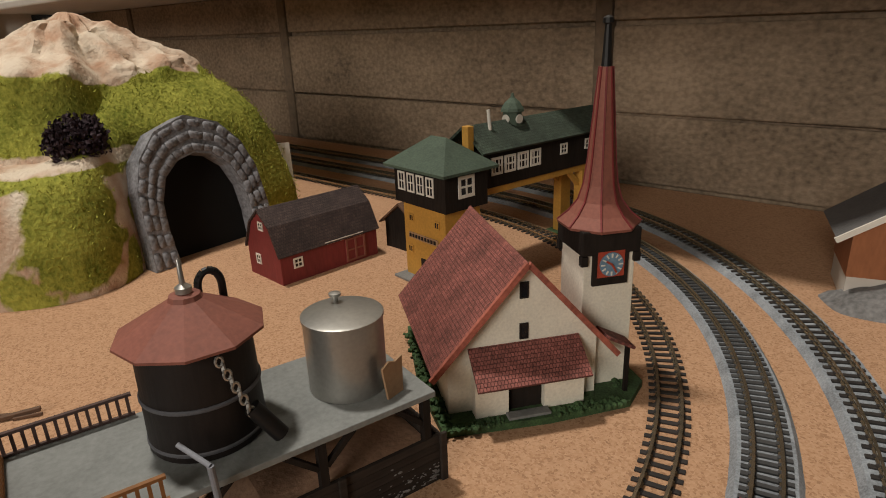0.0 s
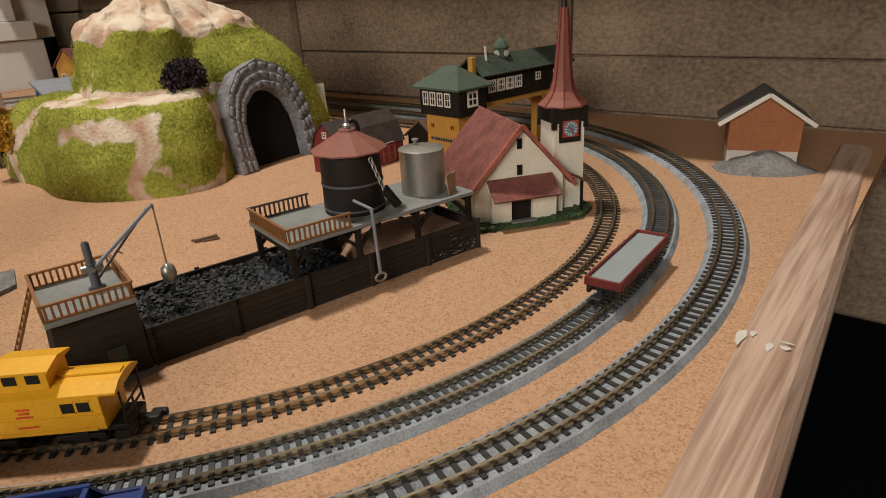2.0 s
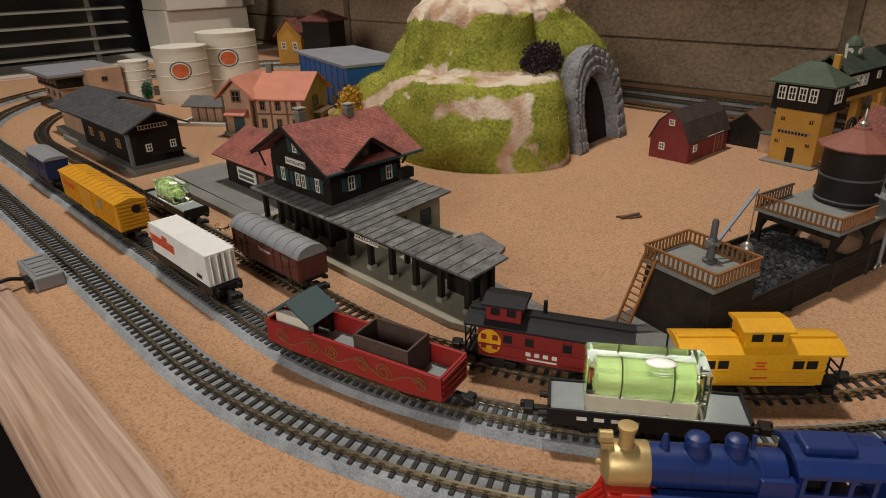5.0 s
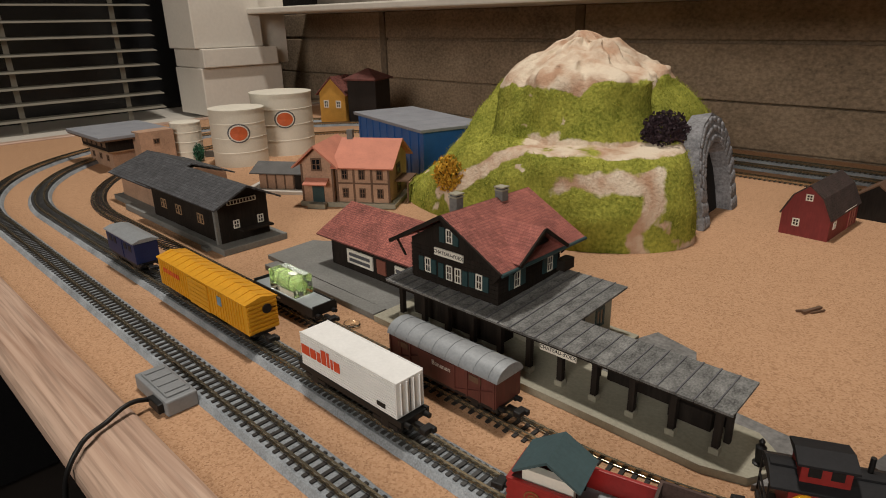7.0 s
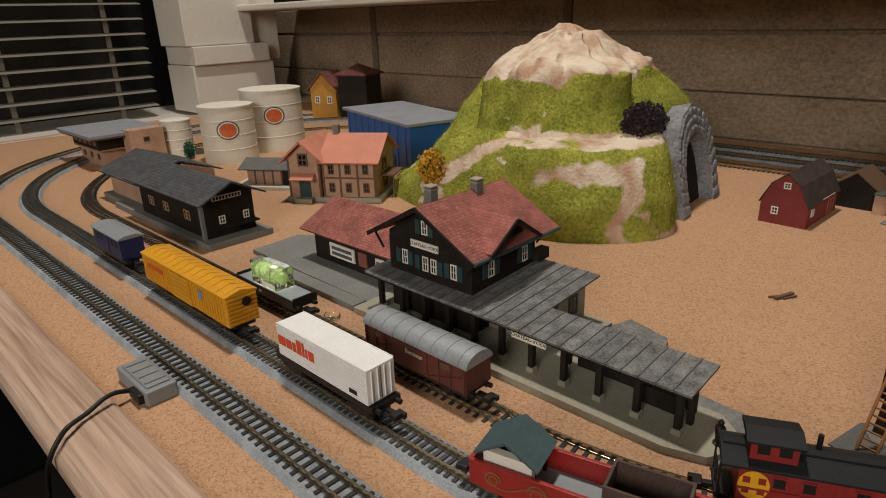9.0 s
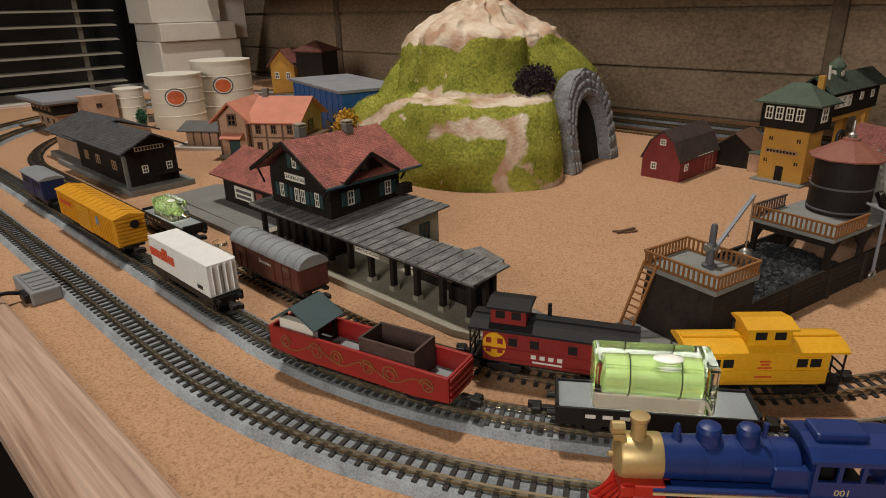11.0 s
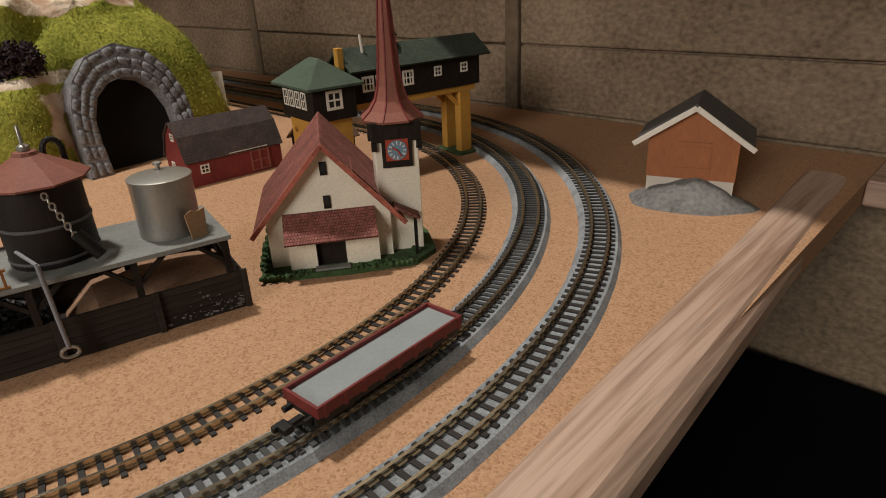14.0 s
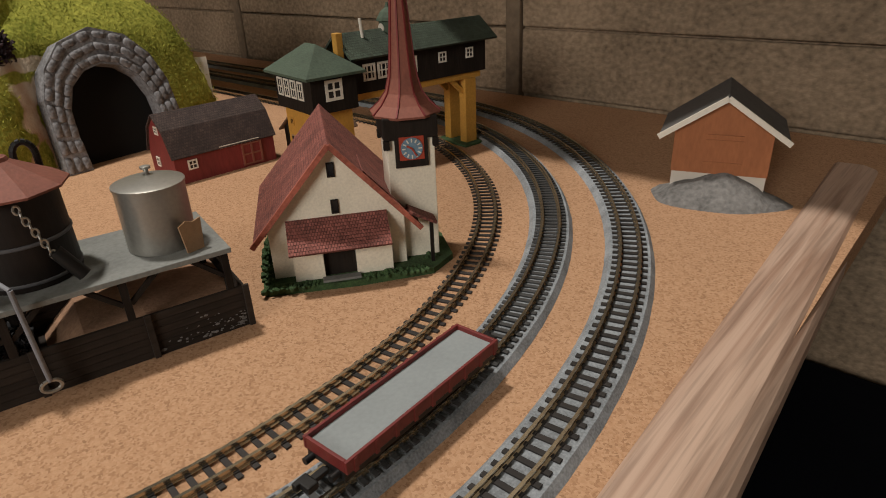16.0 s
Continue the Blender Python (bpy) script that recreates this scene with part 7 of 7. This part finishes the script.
def banana_wagon(x, y):
    c = place("covered_wagon", "inner", x, y, "red-brown covered goods wagon with silver arched roof", "wagon", size=(1.08, 1.07, 1.04))
    L, W = 50.0, 12.8
    flat_chassis(c, L, W)
    b = part("body", one_box(-L / 2, L / 2, -W / 2, W / 2, 5.6, 16.0, 0.15), WAGON_BROWN, c)
    arc = [(W / 2 * 1.06 * math.cos(t), 15.6 + 4.6 * math.sin(t)) for t in [math.pi * i / 14 for i in range(15)]]
    part("end_wall", prism(bmesh.new(), [(p[0] * 0.94, p[1] - 0.4) for p in arc], -L / 2, L / 2, "X"), WAGON_BROWN, b)
    part("roof", prism(bmesh.new(), arc, -L / 2 - 0.8, L / 2 + 0.8, "X"), SILVER_ROOF, c, "silver arched roof", True)
    for i in range(8):
        bm = bmesh.new()
        xx = -L / 2 + 3 + i * (L - 6) / 7
        for p, q in zip(arc, arc[1:]):
            beam(bm, (xx, p[0] * 1.005, p[1] + 0.06), (xx, q[0] * 1.005, q[1] + 0.06), 0.32)
        part("roof_seam", bm, SILVER_ROOF, c)
    for s in (-1, 1):
        d = part("sliding_door", one_box(-9, 7, s * (W / 2 + 0.2) - 0.25, s * (W / 2 + 0.2) + 0.25, 5.8, 15.2), WAGON_BROWN, b)
        for xx in (-24.4, -19, -14, -9.4, 7.4, 13, 18.5, 24.4):
            part("stanchion", one_box(xx - 0.35, xx + 0.35, s * (W / 2 + 0.15) - 0.3, s * (W / 2 + 0.15) + 0.3, 5.6, 15.4), WAGON_BROWN, b)
        for x0, x1 in ((-24, -9.8), (7.8, 24)):
            part("brace", beam(bmesh.new(), (x0, s * (W / 2 + 0.2), 6.2), (x1, s * (W / 2 + 0.2), 11.8), 0.5), WAGON_BROWN, b)
        writing("lettering", "Bananen", 2.6, LETTER_WHITE, b, mm(1.5 * s * -1, s * (W / 2 + 0.52), 12.6, 90, 0, 0 if s < 0 else 180))
        part("vent", one_box(-20, -15, s * (W / 2 + 0.1) - 0.3, s * (W / 2 + 0.1) + 0.3, 12.4, 14.6), BROWN_TRIM, b)
        part("vent", one_box(14, 19, s * (W / 2 + 0.1) - 0.3, s * (W / 2 + 0.1) + 0.3, 12.4, 14.6), BROWN_TRIM, b)


def box_car(x, y):
    c = place("box_car", "middle", x, y, "yellow ribbed boxcar on black bogies", "wagon", size=(1.09, 1.07, 1.07))
    L, W, H = 80.0, 13.6, 18.2
    part("frame", one_box(-L / 2, L / 2, -W / 2 + 2, W / 2 - 2, 4.0, 5.4), BLACK, c)
    part("body", one_box(-L / 2, L / 2, -W / 2, W / 2, 5.2, H, 0.2), BOX_YELLOW, c)
    part("roof", prism(bmesh.new(), [(-W / 2 - 0.4, H), (-W / 2 - 0.4, H + 0.5), (0, H + 2.2), (W / 2 + 0.4, H + 0.5), (W / 2 + 0.4, H)], -L / 2 - 0.4, L / 2 + 0.4, "X"), BOX_YELLOW, c)
    for i in range(14):
        part("roof_rib", prism(bmesh.new(), [(-W / 2, H + 0.7), (0, H + 2.5), (W / 2, H + 0.7), (0, H + 2.1)], -L / 2 + 2 + i * 5.8, -L / 2 + 2.5 + i * 5.8, "X"), BOX_YELLOW, c)
    for s in (-1, 1):
        for i in range(7):
            part("end_rib", one_box(s * (L / 2 + 0.25) - 0.4, s * (L / 2 + 0.25) + 0.4, -W / 2 + 0.3, W / 2 - 0.3, 6 + i * 1.75, 7 + i * 1.75, 0.15), BOX_YELLOW, c)
        dr = part("door", one_box(-9, 9, s * (W / 2 + 0.2) - 0.3, s * (W / 2 + 0.2) + 0.3, 5.4, H - 0.8), BOX_YELLOW, c)
        for i in range(6):
            part("door_rib", one_box(-8.6, 8.6, s * (W / 2 + 0.55) - 0.15, s * (W / 2 + 0.55) + 0.15, 7 + i * 2, 7.6 + i * 2), BOX_YELLOW, dr)
        for i in range(12):
            for q in (-1, 1):
                part("side_rib", one_box(q * (11.5 + i * 2.3) - 0.2, q * (11.5 + i * 2.3) + 0.2, s * (W / 2 + 0.1) - 0.2, s * (W / 2 + 0.1) + 0.2, 5.6, H - 0.4), BOX_YELLOW, c)
        for i in range(7):
            part("lettering_bar", one_box(-34 + 2.4 * i, -32.4 + 2.4 * i, s * (W / 2 + 0.35) - 0.1, s * (W / 2 + 0.35) + 0.1, 12.8, 15.0), CONT_RED, c)
        part("emblem", one_box(17, 20.4, s * (W / 2 + 0.35) - 0.1, s * (W / 2 + 0.35) + 0.1, 12, 16), CLOCK_BLUE, c, "small blue shield")
        bogie(c, s * 28)
        coupler(c, s * L / 2, s)
    part("brake_wheel", turned(bmesh.new(), [(2.0, 0), (2.0, 0.5)], 18, "X", (L / 2 + 0.9, 1.5, 15)), BLACK, c, "black brake wheel")


def blue_coach(x, y):
    c = place("goods_van", "middle", x, y, "small dark blue van with pale grey roof", "wagon", size=(1.09, 1.04, 1.04))
    L, W = 38.0, 12.5
    flat_chassis(c, L, W)
    b = part("body", one_box(-L / 2, L / 2, -W / 2, W / 2, 5.8, 17.5, 0.2), BLUE_DARK, c)
    part("roof", prism(bmesh.new(), [(-W / 2 - 0.7, 17.2), (-W / 2 - 0.7, 17.8), (-3, 19.2), (3, 19.2), (W / 2 + 0.7, 17.8), (W / 2 + 0.7, 17.2)], -L / 2 - 0.8, L / 2 + 0.8, "X"), SILVER_ROOF, c, "pale grey roof")
    for s in (-1, 1):
        for xx in (-13, -7, 7, 13):
            part("window", one_box(xx - 1.8, xx + 1.8, s * (W / 2 + 0.05) - 0.15, s * (W / 2 + 0.05) + 0.15, 12, 15.4), BLACK, b)
        part("door", one_box(-3, 3, s * (W / 2 + 0.1) - 0.2, s * (W / 2 + 0.1) + 0.2, 6.2, 16.4), BLUE_DARK, b)


low_wagon(-0.0114, 0.1684)
level_wagon("middle", -0.1138, -0.0440, 51, 14.5, -1.0, 15.2, 6.4, "black flat wagon carrying a spirit level vial, beside the cabooses", (1.04, 1.0, 1.15))
level_wagon("inner", -0.390, -0.056, 47, 13.0, -1.0, 10.0, 5.0, "small black flat wagon carrying a spirit level vial, by the platform", (1.1, 1.07, 1.04))
gondola(-0.1941, -0.0802)
caboose("inner", -0.1014, -0.0020, CAR_YELLOW, CAR_YELLOW, "bright yellow caboose with cupola and black bogies", False)
caboose("inner", -0.1523, -0.0363, CAB_RED, DARK_ROOF, "dark red caboose with black roof and yellow round emblem", True)
container_wagon(-0.2998, -0.087)
banana_wagon(-0.284, -0.056)
box_car(-0.4084, -0.087)
blue_coach(-0.5065, -0.087)


# ---------------------------------------------------------------- locomotive and tender
def build_loco():
    pos, h = on_track("outer", -0.1005, -0.0045)
    c = thing("steam_locomotive", pos, h + 180, "blue and red model steam locomotive with gold smokebox", "locomotive", "rolling stock")
    c.matrix_world = c.matrix_world @ Matrix.Diagonal((1.08, 1.0, 1.05, 1))
    # local x runs forward
    part("frame", one_box(-27, 26, -3.2, 3.2, 4.2, 7.2), BLUE_DARK, c)
    part("boiler", turned(bmesh.new(), [(4.6, -8), (5.0, -7.6), (5.0, 19.6)], 32, "X", (0, 0, 13.2)), BLUE_LOCO, c, "blue boiler", True)
    for x in (-3, 4, 11):
        part("boiler_band", turned(bmesh.new(), [(5.02, x), (5.12, x + 0.1), (5.12, x + 0.5), (5.02, x + 0.6)], 32, "X", (0, 0, 13.2)), BLUE_LOCO, c, "", True)
    sm = part("smokebox", turned(bmesh.new(), [(5.2, 19.6), (5.25, 20), (5.25, 27.5), (4.8, 28.3), (4.2, 28.5), (3.2, 29.2), (0.5, 29.6)], 32, "X", (0, 0, 13.2)), BRASS, c, "gold smokebox with rounded door", True)
    part("smokebox_knob", turned(bmesh.new(), [(0.7, 29.4), (0.7, 30.4), (0.2, 30.7)], 10, "X", (0, 0, 13.2)), BRASS, sm, "", True)
    part("chimney", turned(bmesh.new(), [(2.0, 17.8), (1.6, 19), (1.7, 22.4), (2.1, 22.8), (2.1, 23.6), (1.4, 23.7)], 18, place=(24.5, 0, 0)), BRASS, c, "gold chimney", True)
    part("headlamp", box(turned(bmesh.new(), [(1.5, 27.5), (1.5, 30.2), (1.2, 30.4)], 16, "X", (0, 0, 20.4)), 27.2, 29.8, -1.3, 1.3, 17.6, 19.2, 0.2), BRASS, c, "gold headlamp", False)
    part("bell", turned(bmesh.new(), [(1.3, 17.6), (0.9, 19.0), (0.8, 20.6), (0.4, 21.8)], 12, place=(16.5, 0, 0)), BLUE_LOCO, c, "", True)
    for x, r in ((10, 2.5), (2, 2.3)):
        part("dome", turned(bmesh.new(), [(r * 1.15, 17.2), (r * 1.02, 18.2), (r, 20.2), (r * 1.06, 20.5), (r * 0.9, 21.6), (r * 0.4, 22.2)], 20, place=(x, 0, 0)), BLUE_LOCO, c, "blue dome", True)
    part("whistle", rod(bmesh.new(), (-0.6, 1.5, 20), (-0.6, 1.5, 23.6), 0.5, 8), BLUE_LOCO, c)
    for s in (-1, 1):
        part("running_board", one_box(-9, 22, s * 5.6 - 1.6, s * 5.6 + 1.6, 9.0, 9.9, 0.2), BLUE_LOCO, c)
        part("board_edge", one_box(-22, 22, s * 7.1 - 0.15, s * 7.1 + 0.15, 8.2, 8.8), LETTER_GOLD, c, "thin gold edge line")
        part("firebox_side", one_box(-9.5, -2, s * 4.6 - 1.2, s * 4.6 + 1.2, 9.9, 15, 0.4), BLUE_LOCO, c)
        part("cylinder", turned(bmesh.new(), [(2.3, 19.0), (2.5, 19.2), (2.5, 25.4), (2.3, 25.8)], 18, "X", (0, s * 5.3, 5.4)), LOCO_RED, c, "red cylinder", True)
        part("valve_chest", one_box(19.2, 25.6, s * 5.2 - 1.7, s * 5.2 + 1.7, 7.4, 10, 0.3), LOCO_RED, c)
        for x in (-16, -6, 4):
            w = part("drive_wheel", turned(bmesh.new(), [(4.5, -0.35), (4.5, -0.15), (4.1, 0), (4.1, 0.9), (3.4, 0.95), (3.3, 0.6), (1.3, 0.55), (1.2, 1.2)], 28, "Y"), LOCO_RED, c, "red spoked driving wheel", True)
            w.matrix_basis = mm(x, s * 3.3, 4.1, 0, 0, 0 if s > 0 else 180)
            for q in range(8):
                t = q * math.pi / 4
                part("spoke", beam(bmesh.new(), (1.0 * math.cos(t), 0.8, 1.0 * math.sin(t)), (3.5 * math.cos(t), 0.8, 3.5 * math.sin(t)), 0.4), LOCO_RED, w)
        part("side_rod", one_box(-17, 5, s * 4.9 - 0.3, s * 4.9 + 0.3, 3.3, 4.3, 0.2), RAIL, c, "metal side rod")
        part("main_rod", beam(bmesh.new(), (-6, s * 5.4, 4.2), (19, s * 5.4, 5.4), 0.6), RAIL, c)
        wheelset(c, 14, 2.5, LOCO_RED, "leading_wheel")
    # pilot
    bm = bmesh.new()
    for i in range(9):
        y = -5.4 + 1.35 * i
        beam(bm, (27, y, 7.6), (33.5 - abs(y) * 0.9, y * 0.55, 1.4), 0.7)
    pl = part("pilot", bm, LOCO_RED, c, "red slatted pilot")
    part("pilot_beam", one_box(25, 28.4, -6.4, 6.4, 6.4, 9.2, 0.3), LOCO_RED, c)
    part("pilot_base", prism(bmesh.new(), [(27, -5.6), (33.8, -0.6), (33.8, 0.6), (27, 5.6)], 1.0, 1.8, "Z"), LOCO_RED, pl)
    part("front_deck", one_box(18, 28, -5.6, 5.6, 9.2, 9.9), LOCO_RED, c)
    # cab
    for s in (-1, 1):
        wall = part("cab_side", one_box(-24, -9.4, s * 6.3 - 0.35, s * 6.3 + 0.35, 7.4, 12.9), BLUE_LOCO, c, "blue cab side")
        part("cab_sill", one_box(-24, -9.4, s * 6.3 - 0.3, s * 6.3 + 0.3, 16.8, 18.6), BLUE_LOCO, wall)
        for x in (-23.5, -19, -14.4, -9.8):
            part("cab_post", one_box(x - 0.45, x + 0.45, s * 6.3 - 0.33, s * 6.3 + 0.33, 12.9, 16.8), BLUE_LOCO, wall)
        writing("lettering", "001", 2.2, LETTER_GOLD, wall, mm(-15.5, s * 6.72, 10.2, 90, 0, 0 if s < 0 else 180))
    part("cab_front", one_box(-9.8, -9.2, -5.9, 5.9, 7.4, 18.6), BLUE_LOCO, c)
    part("cab_floor", one_box(-24, -9.9, -5.9, 5.9, 6.4, 7.3), BLACK, c)
    part("backhead", one_box(-15, -9.9, -3.2, 3.2, 7.3, 14), BLACK, c)
    arc = [(-7.4, 18.0), (-7.4, 18.6), (-4.5, 20.2), (0, 20.9), (4.5, 20.2), (7.4, 18.6), (7.4, 18.0), (0, 20.1)]
    rf = part("cab_roof", prism(bmesh.new(), arc, -27.5, -8.0, "X"), BLUE_LOCO, c, "blue cab roof")
    part("roof_vent", one_box(-20.5, -10, -3.2, 3.2, 20.4, 22.4, 0.7), BLUE_LOCO, rf)

    pos, h = on_track("outer", -0.0490, 0.0025)
    t = thing("tender", pos, h + 180, "blue tender loaded with coal, gold lettering, red bogies", "tender", "rolling stock")
    t.matrix_world = t.matrix_world @ Matrix.Diagonal((1.09, 1.0, 1.05, 1))
    L, W = 35.0, 13.0
    part("frame", one_box(-L / 2 - 1, L / 2 + 1, -W / 2 + 0.5, W / 2 - 0.5, 4.6, 6.2, 0.2), BLUE_DARK, t)
    for s in (-1, 1):
        side = part("side", prism(bmesh.new(), [(-L / 2, 6.2), (L / 2, 6.2), (L / 2, 12), (L / 2 - 2.5, 16.2), (-L / 2 + 9, 16.2), (-L / 2 + 7, 14.2), (-L / 2, 14.2)], s * (W / 2 - 0.4) - 0.4, s * (W / 2 - 0.4) + 0.4), BLUE_DARK, t, "dark blue tender side")
        part("top_bead", one_box(-L / 2 + 9, L / 2 - 2.5, s * (W / 2 - 0.35) - 0.45, s * (W / 2 - 0.35) + 0.45, 16.2, 16.7), BLUE_LOCO, side)
        writing("lettering", "Christmas-Express", 3.6, LETTER_GOLD, side, mm(-1, s * (W / 2 + 0.06), 9.4, 90, 0, 0 if s < 0 else 180))
        for i, x in enumerate((6.5, 1.5, -3.5) if s > 0 else (-6.5, -1.5, 3.5)):
            bm = bmesh.new()
            pts = []
            for q in range(10):
                r = (1.1 - 0.2 * i) * (1 if q % 2 == 0 else 0.42)
                tt = math.pi / 2 + q * math.pi / 5
                pts.append((x + r * math.cos(tt), 13.2 + r * math.sin(tt)))
            part("star", prism(bm, pts, s * (W / 2 + 0.06) - 0.06, s * (W / 2 + 0.06) + 0.06), LETTER_GOLD, side, "small gold star")
        part("gold_line", one_box(-L / 2, L / 2, s * (W / 2 + 0.02) - 0.08, s * (W / 2 + 0.02) + 0.08, 6.4, 6.7), LETTER_GOLD, side)
        bogie(t, s * 10.5, LOCO_RED, 2.2, 7.0)
    part("end_wall", one_box(-L / 2, -L / 2 + 0.8, -W / 2 + 0.85, W / 2 - 0.85, 6.2, 14.2), BLUE_LOCO, t)
    part("end_wall", one_box(L / 2 - 0.8, L / 2, -W / 2 + 0.85, W / 2 - 0.85, 6.2, 12), BLUE_LOCO, t)
    part("deck", one_box(-L / 2 + 0.85, -L / 2 + 9, -W / 2 + 0.85, W / 2 - 0.85, 12.6, 13.8), BLUE_LOCO, t)
    part("bulkhead", one_box(-L / 2 + 9, -L / 2 + 10, -W / 2 + 0.85, W / 2 - 0.85, 7, 16.4), BLUE_LOCO, t)
    part("filler_cap", turned(bmesh.new(), [(1.3, 13.8), (1.3, 14.6), (0.8, 14.9)], 14, place=(-L / 2 + 4.4, 0, 0)), BLUE_LOCO, t, "", True)
    bm = one_box(-L / 2 + 10.1, L / 2 - 3, -W / 2 + 0.9, W / 2 - 0.9, 7, 14.2)
    rnd = random.Random(31)
    for i in range(420):
        x, y, r = rnd.uniform(-L / 2 + 10.8, L / 2 - 3.8), rnd.uniform(-W / 2 + 1.4, W / 2 - 1.4), rnd.uniform(0.35, 0.8)
        z = 14.2 + 1.4 * (1 - (y / 6) ** 2)
        box(bm, -r, r, -r, r, -r, r, m=Matrix.Translation((x, y, z)) @ Euler((rnd.uniform(0, 3), rnd.uniform(0, 3), rnd.uniform(0, 3))).to_matrix().to_4x4())
    k = part("coal_load", bm, COAL, t, "black coal load")
    k["kind"] = "stuff"
    coupler(t, -L / 2 - 1, -1)
    part("buffer_beam", one_box(-L / 2 - 2, -L / 2 - 1.05, -5, 5, 4.4, 7, 0.2), LOCO_RED, t)


build_loco()

# ---------------------------------------------------------------- small things on the board
FEED_GREY = material("feeder_grey_plastic", (0.22, 0.23, 0.24), 0.55, vary=0.15, grain=900, blotch=90, bump=0.05)
fd = thing("track_feeder", at(-0.363, -0.1315), TURN, "grey plastic feeder box clipped beside the track", "feeder box")
bm = one_box(-14.5, 14.5, -6, 6, 0, 6.4, 0.7)
box(bm, -12, 12, -4.4, 4.4, 6.3, 7.2, 0.4)
part("housing", bm, FEED_GREY, fd)
for x in (-9, -3, 3, 9):
    part("rib", one_box(x - 0.6, x + 0.6, -3.8, 3.8, 7.1, 7.7), FEED_GREY, fd)
part("plug", one_box(3, 12, -8.2, -5.8, 1.2, 5.2, 0.4), BLACK, fd)
for off in (0.0,):
    cu = bpy.data.curves.new("feeder_cable", "CURVE")
    cu.dimensions, cu.bevel_depth, cu.bevel_resolution = "3D", 0.0009, 3
    sp = cu.splines.new("BEZIER")
    pts = [at(-0.360 + off, -0.1385, 0.0035), at(-0.3587 + off, -0.1458, 0.0060), at(-0.3549 + off, -0.1554, 0.0050), at(-0.3495 + off, -0.1663, 0.0035), at(-0.3535 + off, -0.174, -0.02), at(-0.3555 + off, -0.177, -0.2)]
    sp.bezier_points.add(len(pts) - 1)
    for bp_, q in zip(sp.bezier_points, pts):
        bp_.co, bp_.handle_left_type, bp_.handle_right_type = q, "AUTO", "AUTO"
    tmp = new("feeder_cable_curve", cu)
    me = bpy.data.meshes.new_from_object(tmp.evaluated_get(bpy.context.evaluated_depsgraph_get()))
    bpy.data.objects.remove(tmp)
    me.materials.clear()
    me.materials.append(BLACK)
    tagged(new("feeder_cable", me), "black cable running over the table edge", "cable", "cables")

debris = thing("wood_splinter", (-0.093, 0.211, 0), 15, "small brown twisted splinter lying on the cork", "debris")
bm = beam(bmesh.new(), (-6, -1, 0.9), (5, 1, 1.6), 1.7, 1.2)
beam(bm, (-7.5, 1.6, 0.6), (1, 0, 1.0), 0.9)
beam(bm, (-2, -1.6, 0.5), (6, -0.6, 0.7), 0.8)
part("splinter", bm, BROWN_TRIM, debris)
peb = bmesh.new()
bmesh.ops.create_icosphere(peb, subdivisions=2, radius=1, matrix=Matrix.Translation((0, 0, 1.6)) @ Matrix.Diagonal((4.2, 2.6, 1.8, 1)))
for v in peb.verts:
    v.co += Vector(noise.noise_vector(v.co * 0.5)) * 0.6
q = at(-0.3555, -0.0475)
o = part("clear_shard", peb, ACRYLIC, None, "", True)
o.location = (q.x, q.y, 0)
tagged(o, "small piece of clear plastic lying by the rails", "debris")

MARK = material("white_scuff", (0.60, 0.56, 0.50), 0.8, vary=0.2, grain=900, blotch=200, bump=0.2)
mk = thing("paint_mark", (0.1215, 0.093, 0.00262), TURN, "white paint scuff marks on the wooden frame board", "mark")
for x0, x1, y0, y1, r in ((-6, -3.2, -5, 5, 12), (-2.8, -1.0, 2, 6, -10), (3.0, 5.0, -4.5, 1, 60), (6.5, 9.5, -1, 1.2, 20), (5.5, 10, 3.0, 3.9, 20)):
    d = part("scuff", prism(bmesh.new(), [((x0 + x1) / 2 + (x1 - x0) / 2 * (1 + 0.25 * math.sin(3 * t)) * math.cos(t), (y0 + y1) / 2 + (y1 - y0) / 2 * (1 + 0.2 * math.cos(5 * t)) * math.sin(t)) for t in [2 * math.pi * i / 18 for i in range(18)]], 0.0, 0.12, "Z"), MARK, mk)
